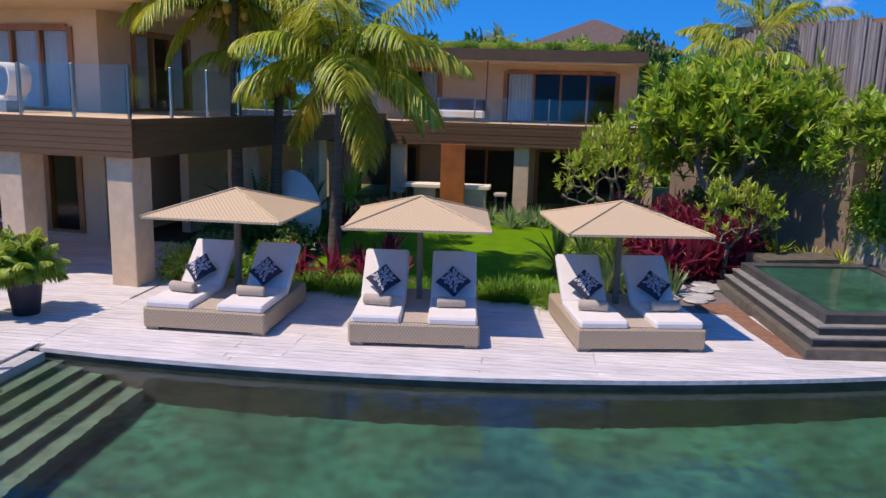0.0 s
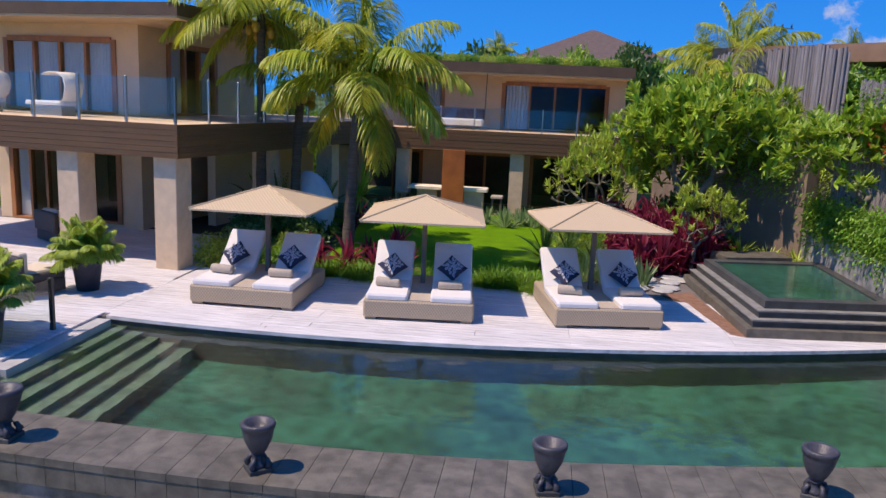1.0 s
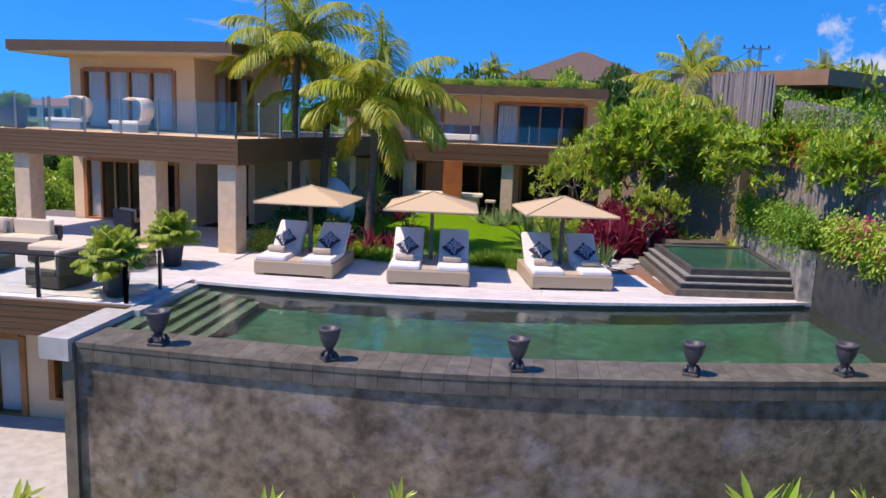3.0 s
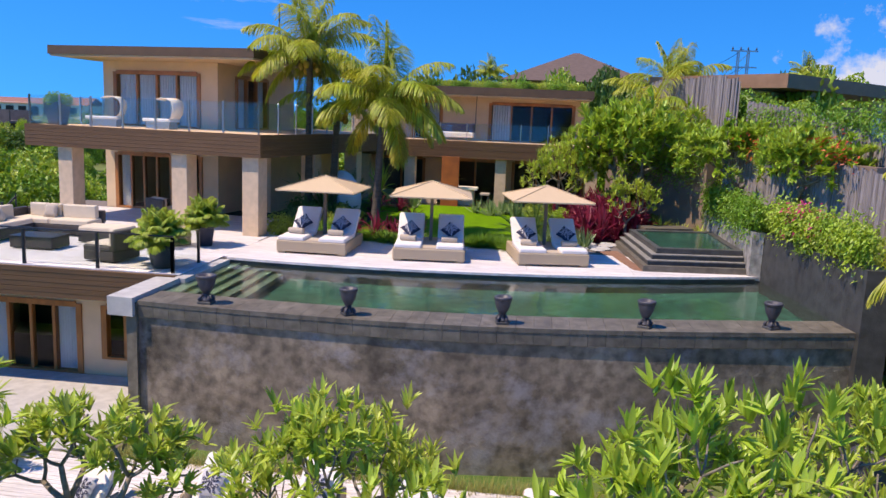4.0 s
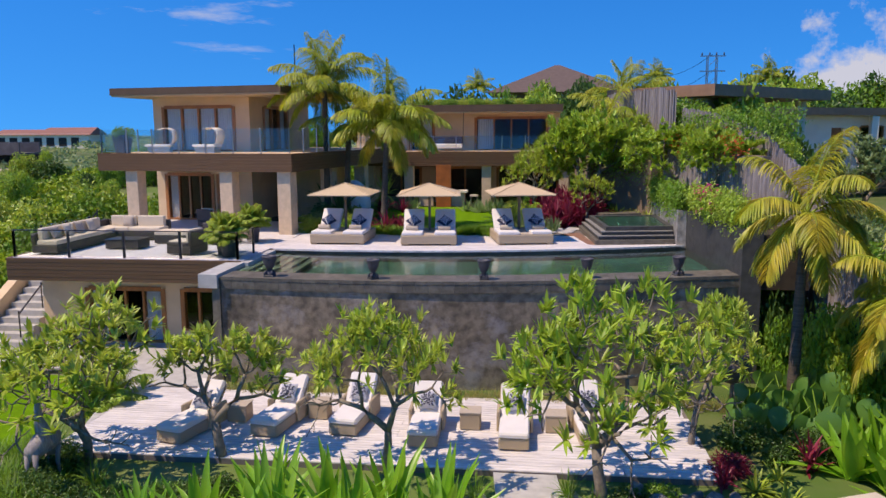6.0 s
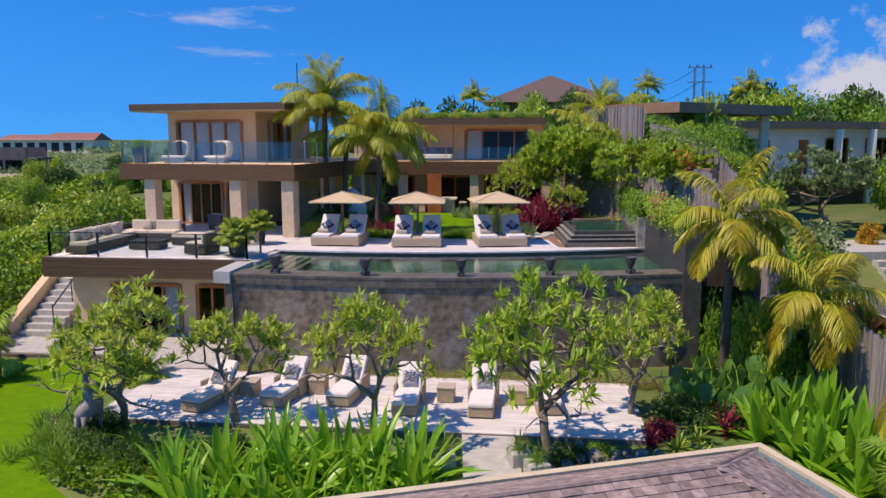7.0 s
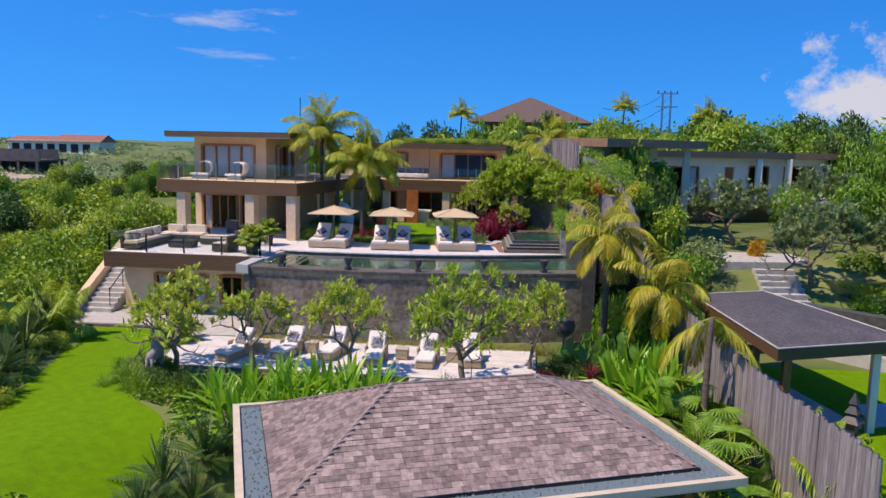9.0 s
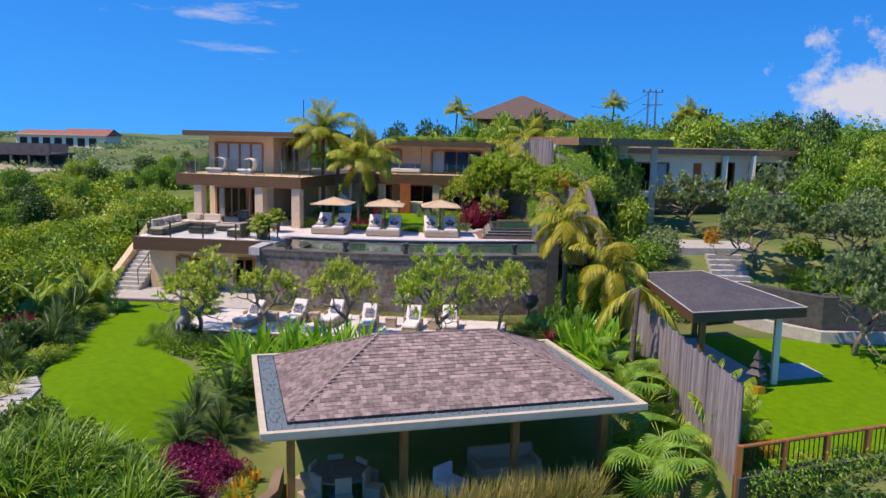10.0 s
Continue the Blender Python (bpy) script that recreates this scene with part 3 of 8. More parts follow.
# ---- upper deck and terrace ----
deck_base = MB().prism([(-7.2, 9.62)] + curve_pts(deck_y, -6.6, 8.0, 20, 0.03) + [(8.0, 16.6), (3.2, 16.6), (2.4, 13.6), (-7.2, 13.6)], -0.2, -0.035)
structure("deck_base", deck_base, M["gap"], "slab under the deck boards, dark for the shade in the gaps", "deck")
structure("deck_edge", MB().prism(curve_pts(deck_y, -7.0, 7.6, 48, -0.04) + curve_pts(deck_y, -7.0, 7.6, 48, 0.15)[::-1], -0.05, 0.012), M["deck"], "pale edge board of the pool deck", "trim")
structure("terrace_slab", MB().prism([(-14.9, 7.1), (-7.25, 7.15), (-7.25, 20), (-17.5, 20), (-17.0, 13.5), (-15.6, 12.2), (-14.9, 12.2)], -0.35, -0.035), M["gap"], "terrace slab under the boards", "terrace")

# ---- lower storey under the terrace ----
LZ = -3.05
structure("lower_wall", MB().box(-14.7, -13.1, 8.3, 8.6, LZ, -0.35).box(-10.4, -9.75, 8.3, 8.6, LZ, -0.35).box(-8.6, -7.2, 8.3, 8.6, LZ, -0.35).box(-13.1, -10.4, 8.3, 8.6, -1.2, -0.35).box(-9.75, -8.6, 8.3, 8.6, -1.2, -0.35).box(-9.75, -8.6, 8.3, 8.6, LZ, -2.6), M["plaster"], "cream plastered lower storey wall", "wall")
structure("lower_wall_side", MB().box(-14.7, -14.4, 8.6, 14, LZ, -0.35), M["plaster"], "cream plastered side wall", "wall")
structure("lower_room", MB().box(-14.4, -7.2, 11.5, 11.7, LZ, -0.35).box(-14.4, -7.2, 8.6, 11.5, LZ - 0.05, LZ), M["dark"], "room behind the lower windows, painted dark for its shade", "wall")
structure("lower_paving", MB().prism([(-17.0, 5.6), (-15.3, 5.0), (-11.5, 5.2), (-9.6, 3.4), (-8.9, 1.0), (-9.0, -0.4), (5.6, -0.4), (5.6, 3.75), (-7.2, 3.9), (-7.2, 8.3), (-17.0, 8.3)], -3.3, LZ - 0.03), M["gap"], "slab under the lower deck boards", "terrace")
structure("pond_floor", MB().box(-7.2, 7.5, 3.75, 4.4, -3.5, -3.25), M["poolin"], "shallow pond at the foot of the pool wall", "pond")

# ---- villa, street wing ----
HL = pose(-7.5, 13.0, 0, 0, 0, -8.6)


def hl(name, mb, material, label, category, m=HL):
    ob = structure(name, mb, material, label, category)
    ob.matrix_basis = m
    return ob


SL0, SL1 = 2.45, 3.12
hl("balcony_slab", MB().box(-8.45, 0.1, 0.05, 13.5, SL0, SL1), M["soffit"], "thick balcony slab of the villa", "slab")
hl("ground_wall", MB().box(-8.6, -8.1, 3.95, 4.2, 0, SL0).box(-5.7, -5.45, 3.95, 4.2, 0, SL0).box(-4.45, -3.75, 3.95, 4.2, 0, SL0).box(-8.1, -5.7, 3.95, 4.2, 2.1, SL0).box(-5.45, -4.45, 3.95, 4.2, 2.1, SL0).box(-5.45, -4.45, 3.95, 4.2, 0, 0.1), M["plaster"], "cream plastered ground floor wall", "wall")
hl("ground_wall_side", MB().box(-8.6, -8.35, 4.2, 12, 0, SL0).box(-2.7, -2.45, 5.5, 12, 0, SL0).box(-3.99, -3.75, 4.2, 8.2, 0, SL0), M["plaster"], "cream plastered side wall", "wall")
hl("ground_room", MB().box(-8.35, -2.7, 8.2, 8.4, 0, SL0).box(-8.6, -0.2, 4.2, 8.2, 0.004, 0.02), M["dark"], "ground floor room, painted dark for its shade", "wall")
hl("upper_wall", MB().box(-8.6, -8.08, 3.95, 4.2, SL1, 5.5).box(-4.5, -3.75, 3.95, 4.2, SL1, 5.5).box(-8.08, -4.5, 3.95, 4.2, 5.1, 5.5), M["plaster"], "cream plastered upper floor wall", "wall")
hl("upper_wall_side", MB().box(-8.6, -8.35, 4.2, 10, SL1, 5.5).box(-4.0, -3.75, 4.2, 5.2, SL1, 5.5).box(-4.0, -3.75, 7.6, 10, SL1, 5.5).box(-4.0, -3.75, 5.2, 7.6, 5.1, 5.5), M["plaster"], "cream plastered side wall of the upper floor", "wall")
hl("upper_room", MB().box(-8.35, -4.0, 8.2, 8.4, SL1, 5.5).box(-8.35, -4.0, 4.2, 8.2, SL1, SL1 + 0.02), M["dark"], "upper room, painted dark for its shade", "wall")
roof = MB().prism([(-9.4, 2.2), (-1.35, 2.2), (-1.35, 11.5), (-9.4, 11.5)], 5.5, 5.56)
hl("roof_soffit", roof, M["soffit"], "cream underside of the flat roof", "roof")
hl("roof", MB().prism([(-9.45, 2.15), (-1.3, 2.15), (-1.3, 11.6), (-9.45, 11.6)], 5.56, 5.86), M["roofedge"], "flat overhanging roof with a dark brown edge", "roof")
for cx in (-0.55, -3.05, -7.35):
    hl("column", MB().box(cx, cx + 0.56, 0.12, 0.68, 0, SL0, bev=0.015), M["column"], "square pale stone column", "column")
for cy in (4.6, 8.6):
    hl("column", MB().box(-0.75, -0.2, cy, cy + 0.55, 0, SL0, bev=0.015), M["column"], "square pale stone column", "column")

# ---- villa, garden wing ----
BZ0, BZ1 = 2.15, 2.9
structure("garden_slab", MB().box(-8.5, 3.9, 26.0, 34, BZ0, BZ1), M["soffit"], "long balcony slab of the garden wing", "slab")
structure("garden_wall_lower", MB().box(-8.5, -6.9, 28.4, 28.7, -0.1, BZ0).box(-4.6, -3.2, 28.4, 28.7, -0.1, BZ0).box(-0.9, -0.2, 28.4, 28.7, -0.1, BZ0).box(3.2, 3.9, 28.4, 28.7, -0.1, BZ0).box(-8.5, 3.9, 28.4, 28.7, 1.95, BZ0), M["plaster"], "cream plastered wall of the garden wing", "wall")
structure("garden_room", MB().box(-8.5, 3.9, 33, 33.3, -0.1, BZ0), M["dark"], "room of the garden wing, painted dark for its shade", "wall")
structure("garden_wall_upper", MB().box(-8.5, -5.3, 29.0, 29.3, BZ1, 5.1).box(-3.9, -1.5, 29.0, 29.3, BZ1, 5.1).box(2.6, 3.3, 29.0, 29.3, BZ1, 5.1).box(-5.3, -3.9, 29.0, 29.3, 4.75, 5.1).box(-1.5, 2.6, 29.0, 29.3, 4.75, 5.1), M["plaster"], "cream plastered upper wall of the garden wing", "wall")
structure("garden_room_upper", MB().box(-8.5, 3.3, 33, 33.3, BZ1, 5.1).box(3.1, 3.3, 29.3, 33, BZ1, 5.1), M["dark"], "upper room of the garden wing, painted dark for its shade", "wall")
structure("garden_roof", MB().prism([(-8.5, 27.2), (3.4, 27.2), (3.4, 35), (-8.5, 35)], 5.05, 5.42), M["roofedge"], "flat roof with a dark brown edge", "roof")
structure("garden_roof_soffit", MB().prism([(-8.5, 27.25), (3.35, 27.25), (3.35, 34.9), (-8.5, 34.9)], 5.0, 5.046), M["soffit"], "cream underside of the garden wing roof", "roof")
for cx in (-7.4, -5.2, -0.95, 3.2):
    structure("column", MB().box(cx, cx + 0.5, 26.1, 26.6, -0.1, BZ0), M["column"], "square pale stone column", "column")
structure("panel_wall", MB().box(-3.35, -2.55, 25.3, 25.5, -0.1, 2.2), M["orange"], "rust-orange weathered metal panel", "wall panel")
# hip-roofed hall far behind
hall = MB()
hall.add([(-3.6, 76, 8.6), (13.2, 76, 8.6), (13.2, 90, 8.6), (-3.6, 90, 8.6), (4.5, 83, 12.2), (5.1, 83, 12.2)], [(0, 1, 5, 4), (1, 2, 5), (2, 3, 4, 5), (3, 0, 4), (3, 2, 1, 0)])
structure("hall_roof", hall, M["alang"], "tall brown hipped roof of the hall behind", "roof")
structure("hall_wall", MB().box(-1.6, 11.2, 78.5, 87.5, 0, 8.6), M["walltan"], "shaded wall of the hall behind", "wall")


# ---- boards, rails, windows ----
DECK = tagged(bpy.data.objects["deck_base"], kind="structure")


def boards(parent, rows, y0, w, span, z, lengths, material, lab=""):
    """Rows of boards along x; span(y) gives the clear stretch of a row."""
    cache = {}
    for i in range(rows):
        y = y0 + i * w
        a, b = span(y)
        x = a
        k = RNG.integers(0, 3)
        while x < b - 0.05:
            ln = lengths[(i + k) % len(lengths)]
            k += 1
            e = b if x + ln > b - 0.8 else x + ln
            key = round(e - x, 1)
            if key not in cache:
                cache[key] = MB().box(0, key - 0.006, 0, w - 0.012, -0.03, 0.0, bev=0.004).mesh("board", material)
            o = new("board", cache[key])
            o.parent = parent
            o.location = (x, y, z + 0.002 * RNG.uniform(-1, 1))
            x = e


def deck_span(y):
    r = math.sqrt(max(y - 0.02 - 9.42, 0.0) / 0.0175)
    return max(-7.15, -4 - r), min(-4 + r, 7.4)


boards(DECK, 30, 9.46, 0.14, deck_span, 0.0, (3.6, 4.4, 2.8), M["deck"])
boards(bpy.data.objects["terrace_slab"], 78, 7.16, 0.14, lambda y: (-14.85 if y < 12.3 else -16.6, -7.17), 0.0, (3.9, 3.2, 4.3), M["deck"])
boards(bpy.data.objects["lower_paving"], 31, -0.4, 0.14, lambda y: (-8.9 + max(0, y - 3.2) * 0.2, 5.55), LZ, (4.2, 5.0, 3.4), M["deck"])
structure("lower_path", MB().prism([(-17.0, 5.7), (-15.3, 5.1), (-11.5, 5.3), (-9.6, 3.5), (-8.9, 1.0), (-8.8, 4.0), (-7.3, 4.1), (-7.3, 8.28), (-17.0, 8.28)], LZ - 0.1, LZ + 0.004), M["palecope"], "pale stone paving by the lower storey", "paving")
structure("garden_path", MB().prism([(1.0, -0.42), (2.3, -0.42), (2.6, -3.2), (1.3, -3.4)], -3.6, -3.1), M["palecope"], "pale stone garden path", "path")
worn = [(2.9, 14.2), (3.35, 13.6), (3.5, 12.6), (3.72, 11.4), (3.95, 11.3), (3.9, 12.2), (3.75, 13.4), (3.6, 14.6)]
structure("worn_boards", MB().prism(worn, -0.02, 0.006), M["terracotta"], "worn reddish-brown deck boards beside the spa", "deck")

# cladding of slab edges
for z0, n, x0, x1 in ((SL0 + 0.0, 6, -8.5, 0.16),):
    clad = tagged(new("fascia"), "brown horizontal board cladding of the balcony edge", "cladding", kind="structure")
    clad.matrix_basis = HL
    h = (SL1 - SL0 + 0.04) / n
    for i in range(n):
        part("board", MB().box(x0, x1, -0.03 - 0.003 * (i % 2), 0.04, SL0 - 0.02 + i * h, SL0 - 0.02 + (i + 1) * h - 0.005), M["fascia"], clad)
        part("board", MB().box(0.1, 0.17 + 0.003 * (i % 2), 0.045, 13.2, SL0 - 0.02 + i * h, SL0 - 0.02 + (i + 1) * h - 0.005), M["fascia"], clad)
        part("board", MB().box(x0 - 0.03, x0 + 0.04, 0.045, 6, SL0 - 0.02 + i * h, SL0 - 0.02 + (i + 1) * h - 0.005), M["fascia"], clad)
clad = tagged(new("fascia"), "brown horizontal board cladding of the garden wing edge", "cladding", kind="structure")
for i in range(6):
    part("board", MB().box(-7.8, 3.95, 25.93 - 0.006 * (i % 2), 25.995, BZ0 - 0.02 + i * 0.13, BZ0 - 0.02 + i * 0.13 + 0.126), M["fascia"], clad)
clad = tagged(new("fascia"), "brown horizontal board cladding of the terrace edge", "cladding", kind="structure")
for i in range(6):
    part("board", MB().box(-15.0, -7.22, 7.02 - 0.006 * (i % 2), 7.095, -0.74 + i * 0.12, -0.74 + i * 0.12 + 0.116), M["fascia"], clad)
    part("board", MB().box(-15.06, -14.9, 7.1, 8.3, -0.74 + i * 0.12, -0.74 + i * 0.12 + 0.116), M["fascia"], clad)
structure("terrace_soffit", MB().box(-14.9, -7.25, 7.1, 8.3, -0.74, -0.36), M["fascia"], "brown underside of the terrace overhang", "soffit")


def window(name, x0, x1, y, z0, z1, n, m=None, curtain=(), label="teak-framed sliding glass doors", depth=0.16, fw=0.085):
    """A teak frame with n panes; curtain: which panes have a pale curtain behind."""
    w = tagged(new(name), label, "window", kind="structure")
    if m is not None:
        w.matrix_basis = m
    f = MB().box(x0 - 0.06, x0 + fw, y - 0.05, y + depth, z0, z1).box(x1 - fw, x1 + 0.06, y - 0.05, y + depth, z0, z1)
    f.box(x0 + fw, x1 - fw, y - 0.05, y + depth, z1 - fw, z1 + 0.06).box(x0 + fw, x1 - fw, y - 0.05, y + depth, z0, z0 + 0.06)
    fr = part("window_frame", f, M["teak"], w)
    pw = (x1 - x0 - 2 * fw) / n
    for i in range(n):
        a = x0 + fw + i * pw
        if i:
            part("mullion", MB().box(a - 0.04, a + 0.04, y - 0.02, y + depth * 0.8, z0 + 0.06, z1 - fw), M["teak"], fr)
        p = part("pane", MB().box(a + 0.04 * (i > 0), a + pw - 0.04 * (i < n - 1), y + 0.05, y + 0.06, z0 + 0.06, z1 - fw), M["pane"], w)
        p.visible_shadow = False
        if i in curtain:
            c = MB()
            k = 14
            pts = [(a + 0.05 + (pw - 0.1) * j / k, y + 0.13 + 0.05 * (j % 2)) for j in range(k + 1)]
            c.prism(pts + [(px, py + 0.012) for px, py in pts[::-1]], z0 + 0.03, z1)
            part("curtain", c, M["curtain"], w, "pale hanging curtain")
    return w


window("window_1", -8.08, -4.5, 3.95, SL1 + 0.02, 5.1, 4, HL, (0, 1, 2, 3))
window("window_2", -8.1, -5.7, 3.95, 0.02, 2.1, 4, HL, (0,))
window("window_3", -5.45, -4.45, 3.95, 0.1, 2.1, 1, HL)
window("window_4", -5.3, -3.9, 29.0, BZ1, 4.75, 2, None, (1,))
window("window_5", -1.5, 2.6, 29.0, BZ1, 4.75, 4, None, (0,))
window("window_6", -13.1, -10.4, 8.3, LZ, -1.2, 4, None, (0, 3))
window("window_7", -9.75, -8.6, 8.3, -2.6, -1.2, 2, None)
window("window_8", -6.9, -4.6, 28.4, -0.1, 1.95, 2)
window("window_9", -3.2, -0.9, 28.4, -0.1, 1.95, 2)
window("window_10", -0.2, 3.2, 28.4, -0.1, 1.95, 3)
sidew = HL @ pose(-3.75, 5.2, 0, 0, 0, 90)
window("window_11", 0, 2.4, 0.0, SL1 + 0.02, 5.1, 3, sidew, (0, 2))


def rail(name, pts, z0, h, m=None, post=0.05, steel="steel", step=1.25, label="frameless glass balustrade with steel posts"):
    r = tagged(new(name), label, "railing", kind="structure")
    if m is not None:
        r.matrix_basis = m
    for (ax, ay), (bx, by) in zip(pts[:-1], pts[1:]):
        L = math.hypot(bx - ax, by - ay)
        n = max(1, round(L / step))
        for i in range(n + 1):
            t = i / n
            x, y = ax + (bx - ax) * t, ay + (by - ay) * t
            part("post", MB().box(x - post / 2, x + post / 2, y - post / 2, y + post / 2, z0, z0 + h, bev=0.006), M[steel], r)
            if i < n:
                a0, a1 = t + 0.05 / L, t + 1 / n - 0.05 / L
                mm = Matrix.Translation((ax, ay, 0)) @ Matrix.Rotation(math.atan2(by - ay, bx - ax), 4, "Z")
                g = part("pane", MB().box(a0 * L, a1 * L, -0.006, 0.006, z0 + 0.06, z0 + h - 0.02, mm), M["rail"], r)
                g.visible_shadow = False
    return r


rail("balcony_rail", [(-8.4, 6.0), (-8.4, 0.12), (0.02, 0.12), (0.02, 12.6)], SL1, 0.98, HL)
rail("balcony_rail", [(-7.3, 26.1), (3.85, 26.1)], BZ1, 0.85)
tr = rail("terrace_rail", [(-14.8, 11.5), (-14.8, 7.2), (-7.35, 7.22), (-7.35, 8.6)], 0.0, 0.85, None, 0.07, "metal", 1.7)
part("top_rail", MB().box(-14.82, -7.33, 7.19, 7.24, 0.85, 0.88), M["metal"], tr)

# ---- pool coping ----
COPE = tagged(new("pool_coping"), "dark stone coping slabs along the infinity edge", "coping", kind="structure")
n = 42
for i in range(n):
    a, b = PX0 + (PX1 - PX0) * i / n + 0.003, PX0 + (PX1 - PX0) * (i + 1) / n - 0.003
    q = [(a, wall_y(a) - 0.06), (b, wall_y(b) - 0.06), (b, wall_y(b) + 0.3), (a, wall_y(a) + 0.3)]
    part("stone_slab", MB().prism(q, -0.2, -0.11), M["coping"], COPE)
    q = [(a, wall_y(a) + 0.31), (b, wall_y(b) + 0.31), (b, wall_y(b) + 0.95), (a, wall_y(a) + 0.95)]
    part("stone_slab", MB().prism(q, -0.22, -0.118), M["coping"], COPE)
    q = [(a, wall_y(a) - 0.05), (b, wall_y(b) - 0.05), (b, wall_y(b) + 0.1), (a, wall_y(a) + 0.1)]
    part("stone_slab", MB().prism(q, -0.44, -0.205), M["coping"], COPE)
structure("coping_end", MB().prism([(-7.6, 4.85), (-7.03, 4.8), (-7.03, 6.9), (-7.6, 6.9)], -0.42, -0.03), M["palecope"], "pale stone end block of the pool wall", "coping")
structure("coping_side", MB().prism([(-7.2, 6.9), (-6.9, 6.9), (-6.9, 9.5), (-7.2, 9.5)], -0.3, -0.04), M["palecope"], "pale stone coping beside the pool steps", "coping")

# ---- urns ----
URN = thing("stone_urn", "charcoal stone urn on a carved foot, on the pool coping", "urn", pose(-5.6, wall_y(-5.6) + 0.25, -0.11), "urns on the pool edge")
URN.scale = (0.88, 0.88, 0.92)
part("bowl", MB().lathe([(0.06, 0.2), (0.13, 0.3), (0.19, 0.42), (0.215, 0.54), (0.215, 0.57), (0.235, 0.58), (0.24, 0.63), (0.22, 0.65), (0.17, 0.64), (0.14, 0.55), (0.05, 0.52)], 20), M["urn"], URN, smooth=True)
part("stem", MB().lathe([(0.13, 0.06), (0.11, 0.1), (0.08, 0.14), (0.075, 0.2), (0.1, 0.215), (0.06, 0.225)], 16), M["urn"], URN, smooth=True)
part("plinth", MB().box(-0.16, 0.16, -0.16, 0.16, 0, 0.06, bev=0.01), M["stone"], URN)
for k in range(4):
    c, s = math.cos(k * math.pi / 2 + 0.78), math.sin(k * math.pi / 2 + 0.78)
    part("carved_foot", MB().tube([(c * 0.14, s * 0.14, 0.06), (c * 0.17, s * 0.17, 0.1), (c * 0.13, s * 0.13, 0.17), (c * 0.08, s * 0.08, 0.2)], [0.045, 0.05, 0.035, 0.015], 6), M["urn"], URN, smooth=True)
for ux in (-2.6, 0.45, 3.27, 5.85):
    copy_thing(URN, pose(ux, wall_y(ux) + 0.25, -0.11, 0, 0, ux * 20) @ Matrix.Diagonal((0.88, 0.88, 0.92, 1)))


# ---- daybeds, parasols ----
def daybed(m):
    d = thing("daybed", "woven rattan double daybed with white mattresses on the deck", "daybed", m, "daybeds by the pool")
    part("base", MB().box(-0.98, 0.98, 0, 2.15, 0.05, 0.36, bev=0.03), M["rattan"], d, "woven rattan base")
    for x in (-0.85, 0.85):
        for y in (0.1, 2.0):
            part("foot", MB().box(x - 0.1, x + 0.1, y - 0.06, y + 0.06, 0, 0.06), M["rattan"], d)
    part("tray", MB().box(-0.2, 0.2, 0.06, 2.1, 0.358, 0.375), M["beige"], d, "flat wooden centre tray")
    for x in (-0.57, 0.57):
        seat = part("mattress", MB().box(x - 0.37, x + 0.37, 0.02, 1.3, 0.36, 0.47, bev=0.035), M["cushion"], d, "white seat mattress")
        back = MB().box(-0.37, 0.37, 0, 0.98, 0, 0.11, pose(x, 1.28, 0.38, 42, 0, 0), bev=0.035)
        part("back_mattress", back, M["cushion"], d, "white raised back mattress")
        part("backrest", MB().box(-0.35, 0.35, 0, 0.95, -0.04, -0.005, pose(x, 1.28, 0.38, 42, 0, 0)), M["rattan"], d)
    return d


def ring_mb(mb, cx, cy, rx, ry, z, rot, w=0.008, seg=14):
    pts, fs = [], []
    for k in range(seg):
        t = 2 * math.pi * k / seg
        for r in (1.0, 1 - w / min(rx, ry) * 2):
            x, y = rx * r * math.cos(t), ry * r * math.sin(t)
            pts.append((cx + x * math.cos(rot) - y * math.sin(rot), cy + x * math.sin(rot) + y * math.cos(rot), z))
    for k in range(seg):
        q = (k + 1) % seg
        fs.append((2 * k, 2 * q, 2 * q + 1, 2 * k + 1))
    mb.add(pts, fs)


def pillow_mesh(s, t, material):
    """A square plump pillow."""
    mb, n = MB(), 8
    pts, fs = [], []
    for side in (1, -1):
        for i in range(n + 1):
            for j in range(n + 1):
                u, v = 2 * i / n - 1, 2 * j / n - 1
                k = (1 - u ** 4) * (1 - v ** 4)
                pin = 1 - 0.07 * (1 - abs(u)) * (abs(v) ** 3) - 0.07 * (1 - abs(v)) * (abs(u) ** 3)
                pts.append((u * s / 2 * pin, v * s / 2 * pin, side * t / 2 * max(k, 0) ** 0.6))
    for sd in range(2):
        o = sd * (n + 1) ** 2
        for i in range(n):
            for j in range(n):
                q = [o + i * (n + 1) + j, o + (i + 1) * (n + 1) + j, o + (i + 1) * (n + 1) + j + 1, o + i * (n + 1) + j + 1]
                fs.append(tuple(q if sd == 0 else q[::-1]))
    return mb.add(pts, fs).mesh("pillow", material, True)


PILLOW = pillow_mesh(0.42, 0.15, M["navy"])
PAT = MB()
for k in range(22):
    a, r = k * 2.4, 0.19 * math.sqrt((k + 0.5) / 22)
    cx, cy = r * math.cos(a), r * math.sin(a)
    if max(abs(cx), abs(cy)) < 0.15:
        u, v = cx / 0.21, cy / 0.21
        ring_mb(PAT, cx, cy, 0.035 + 0.012 * (k % 3), 0.022 + 0.006 * (k % 2), 0.075 * max((1 - u ** 4) * (1 - v ** 4), 0) ** 0.6 + 0.006, a)
PATM = PAT.mesh("pattern", M["pale"])


PILLOW_PALE = pillow_mesh(0.44, 0.15, M["pale"])
PAT_DARK = PAT.mesh("pattern", M["navy"])


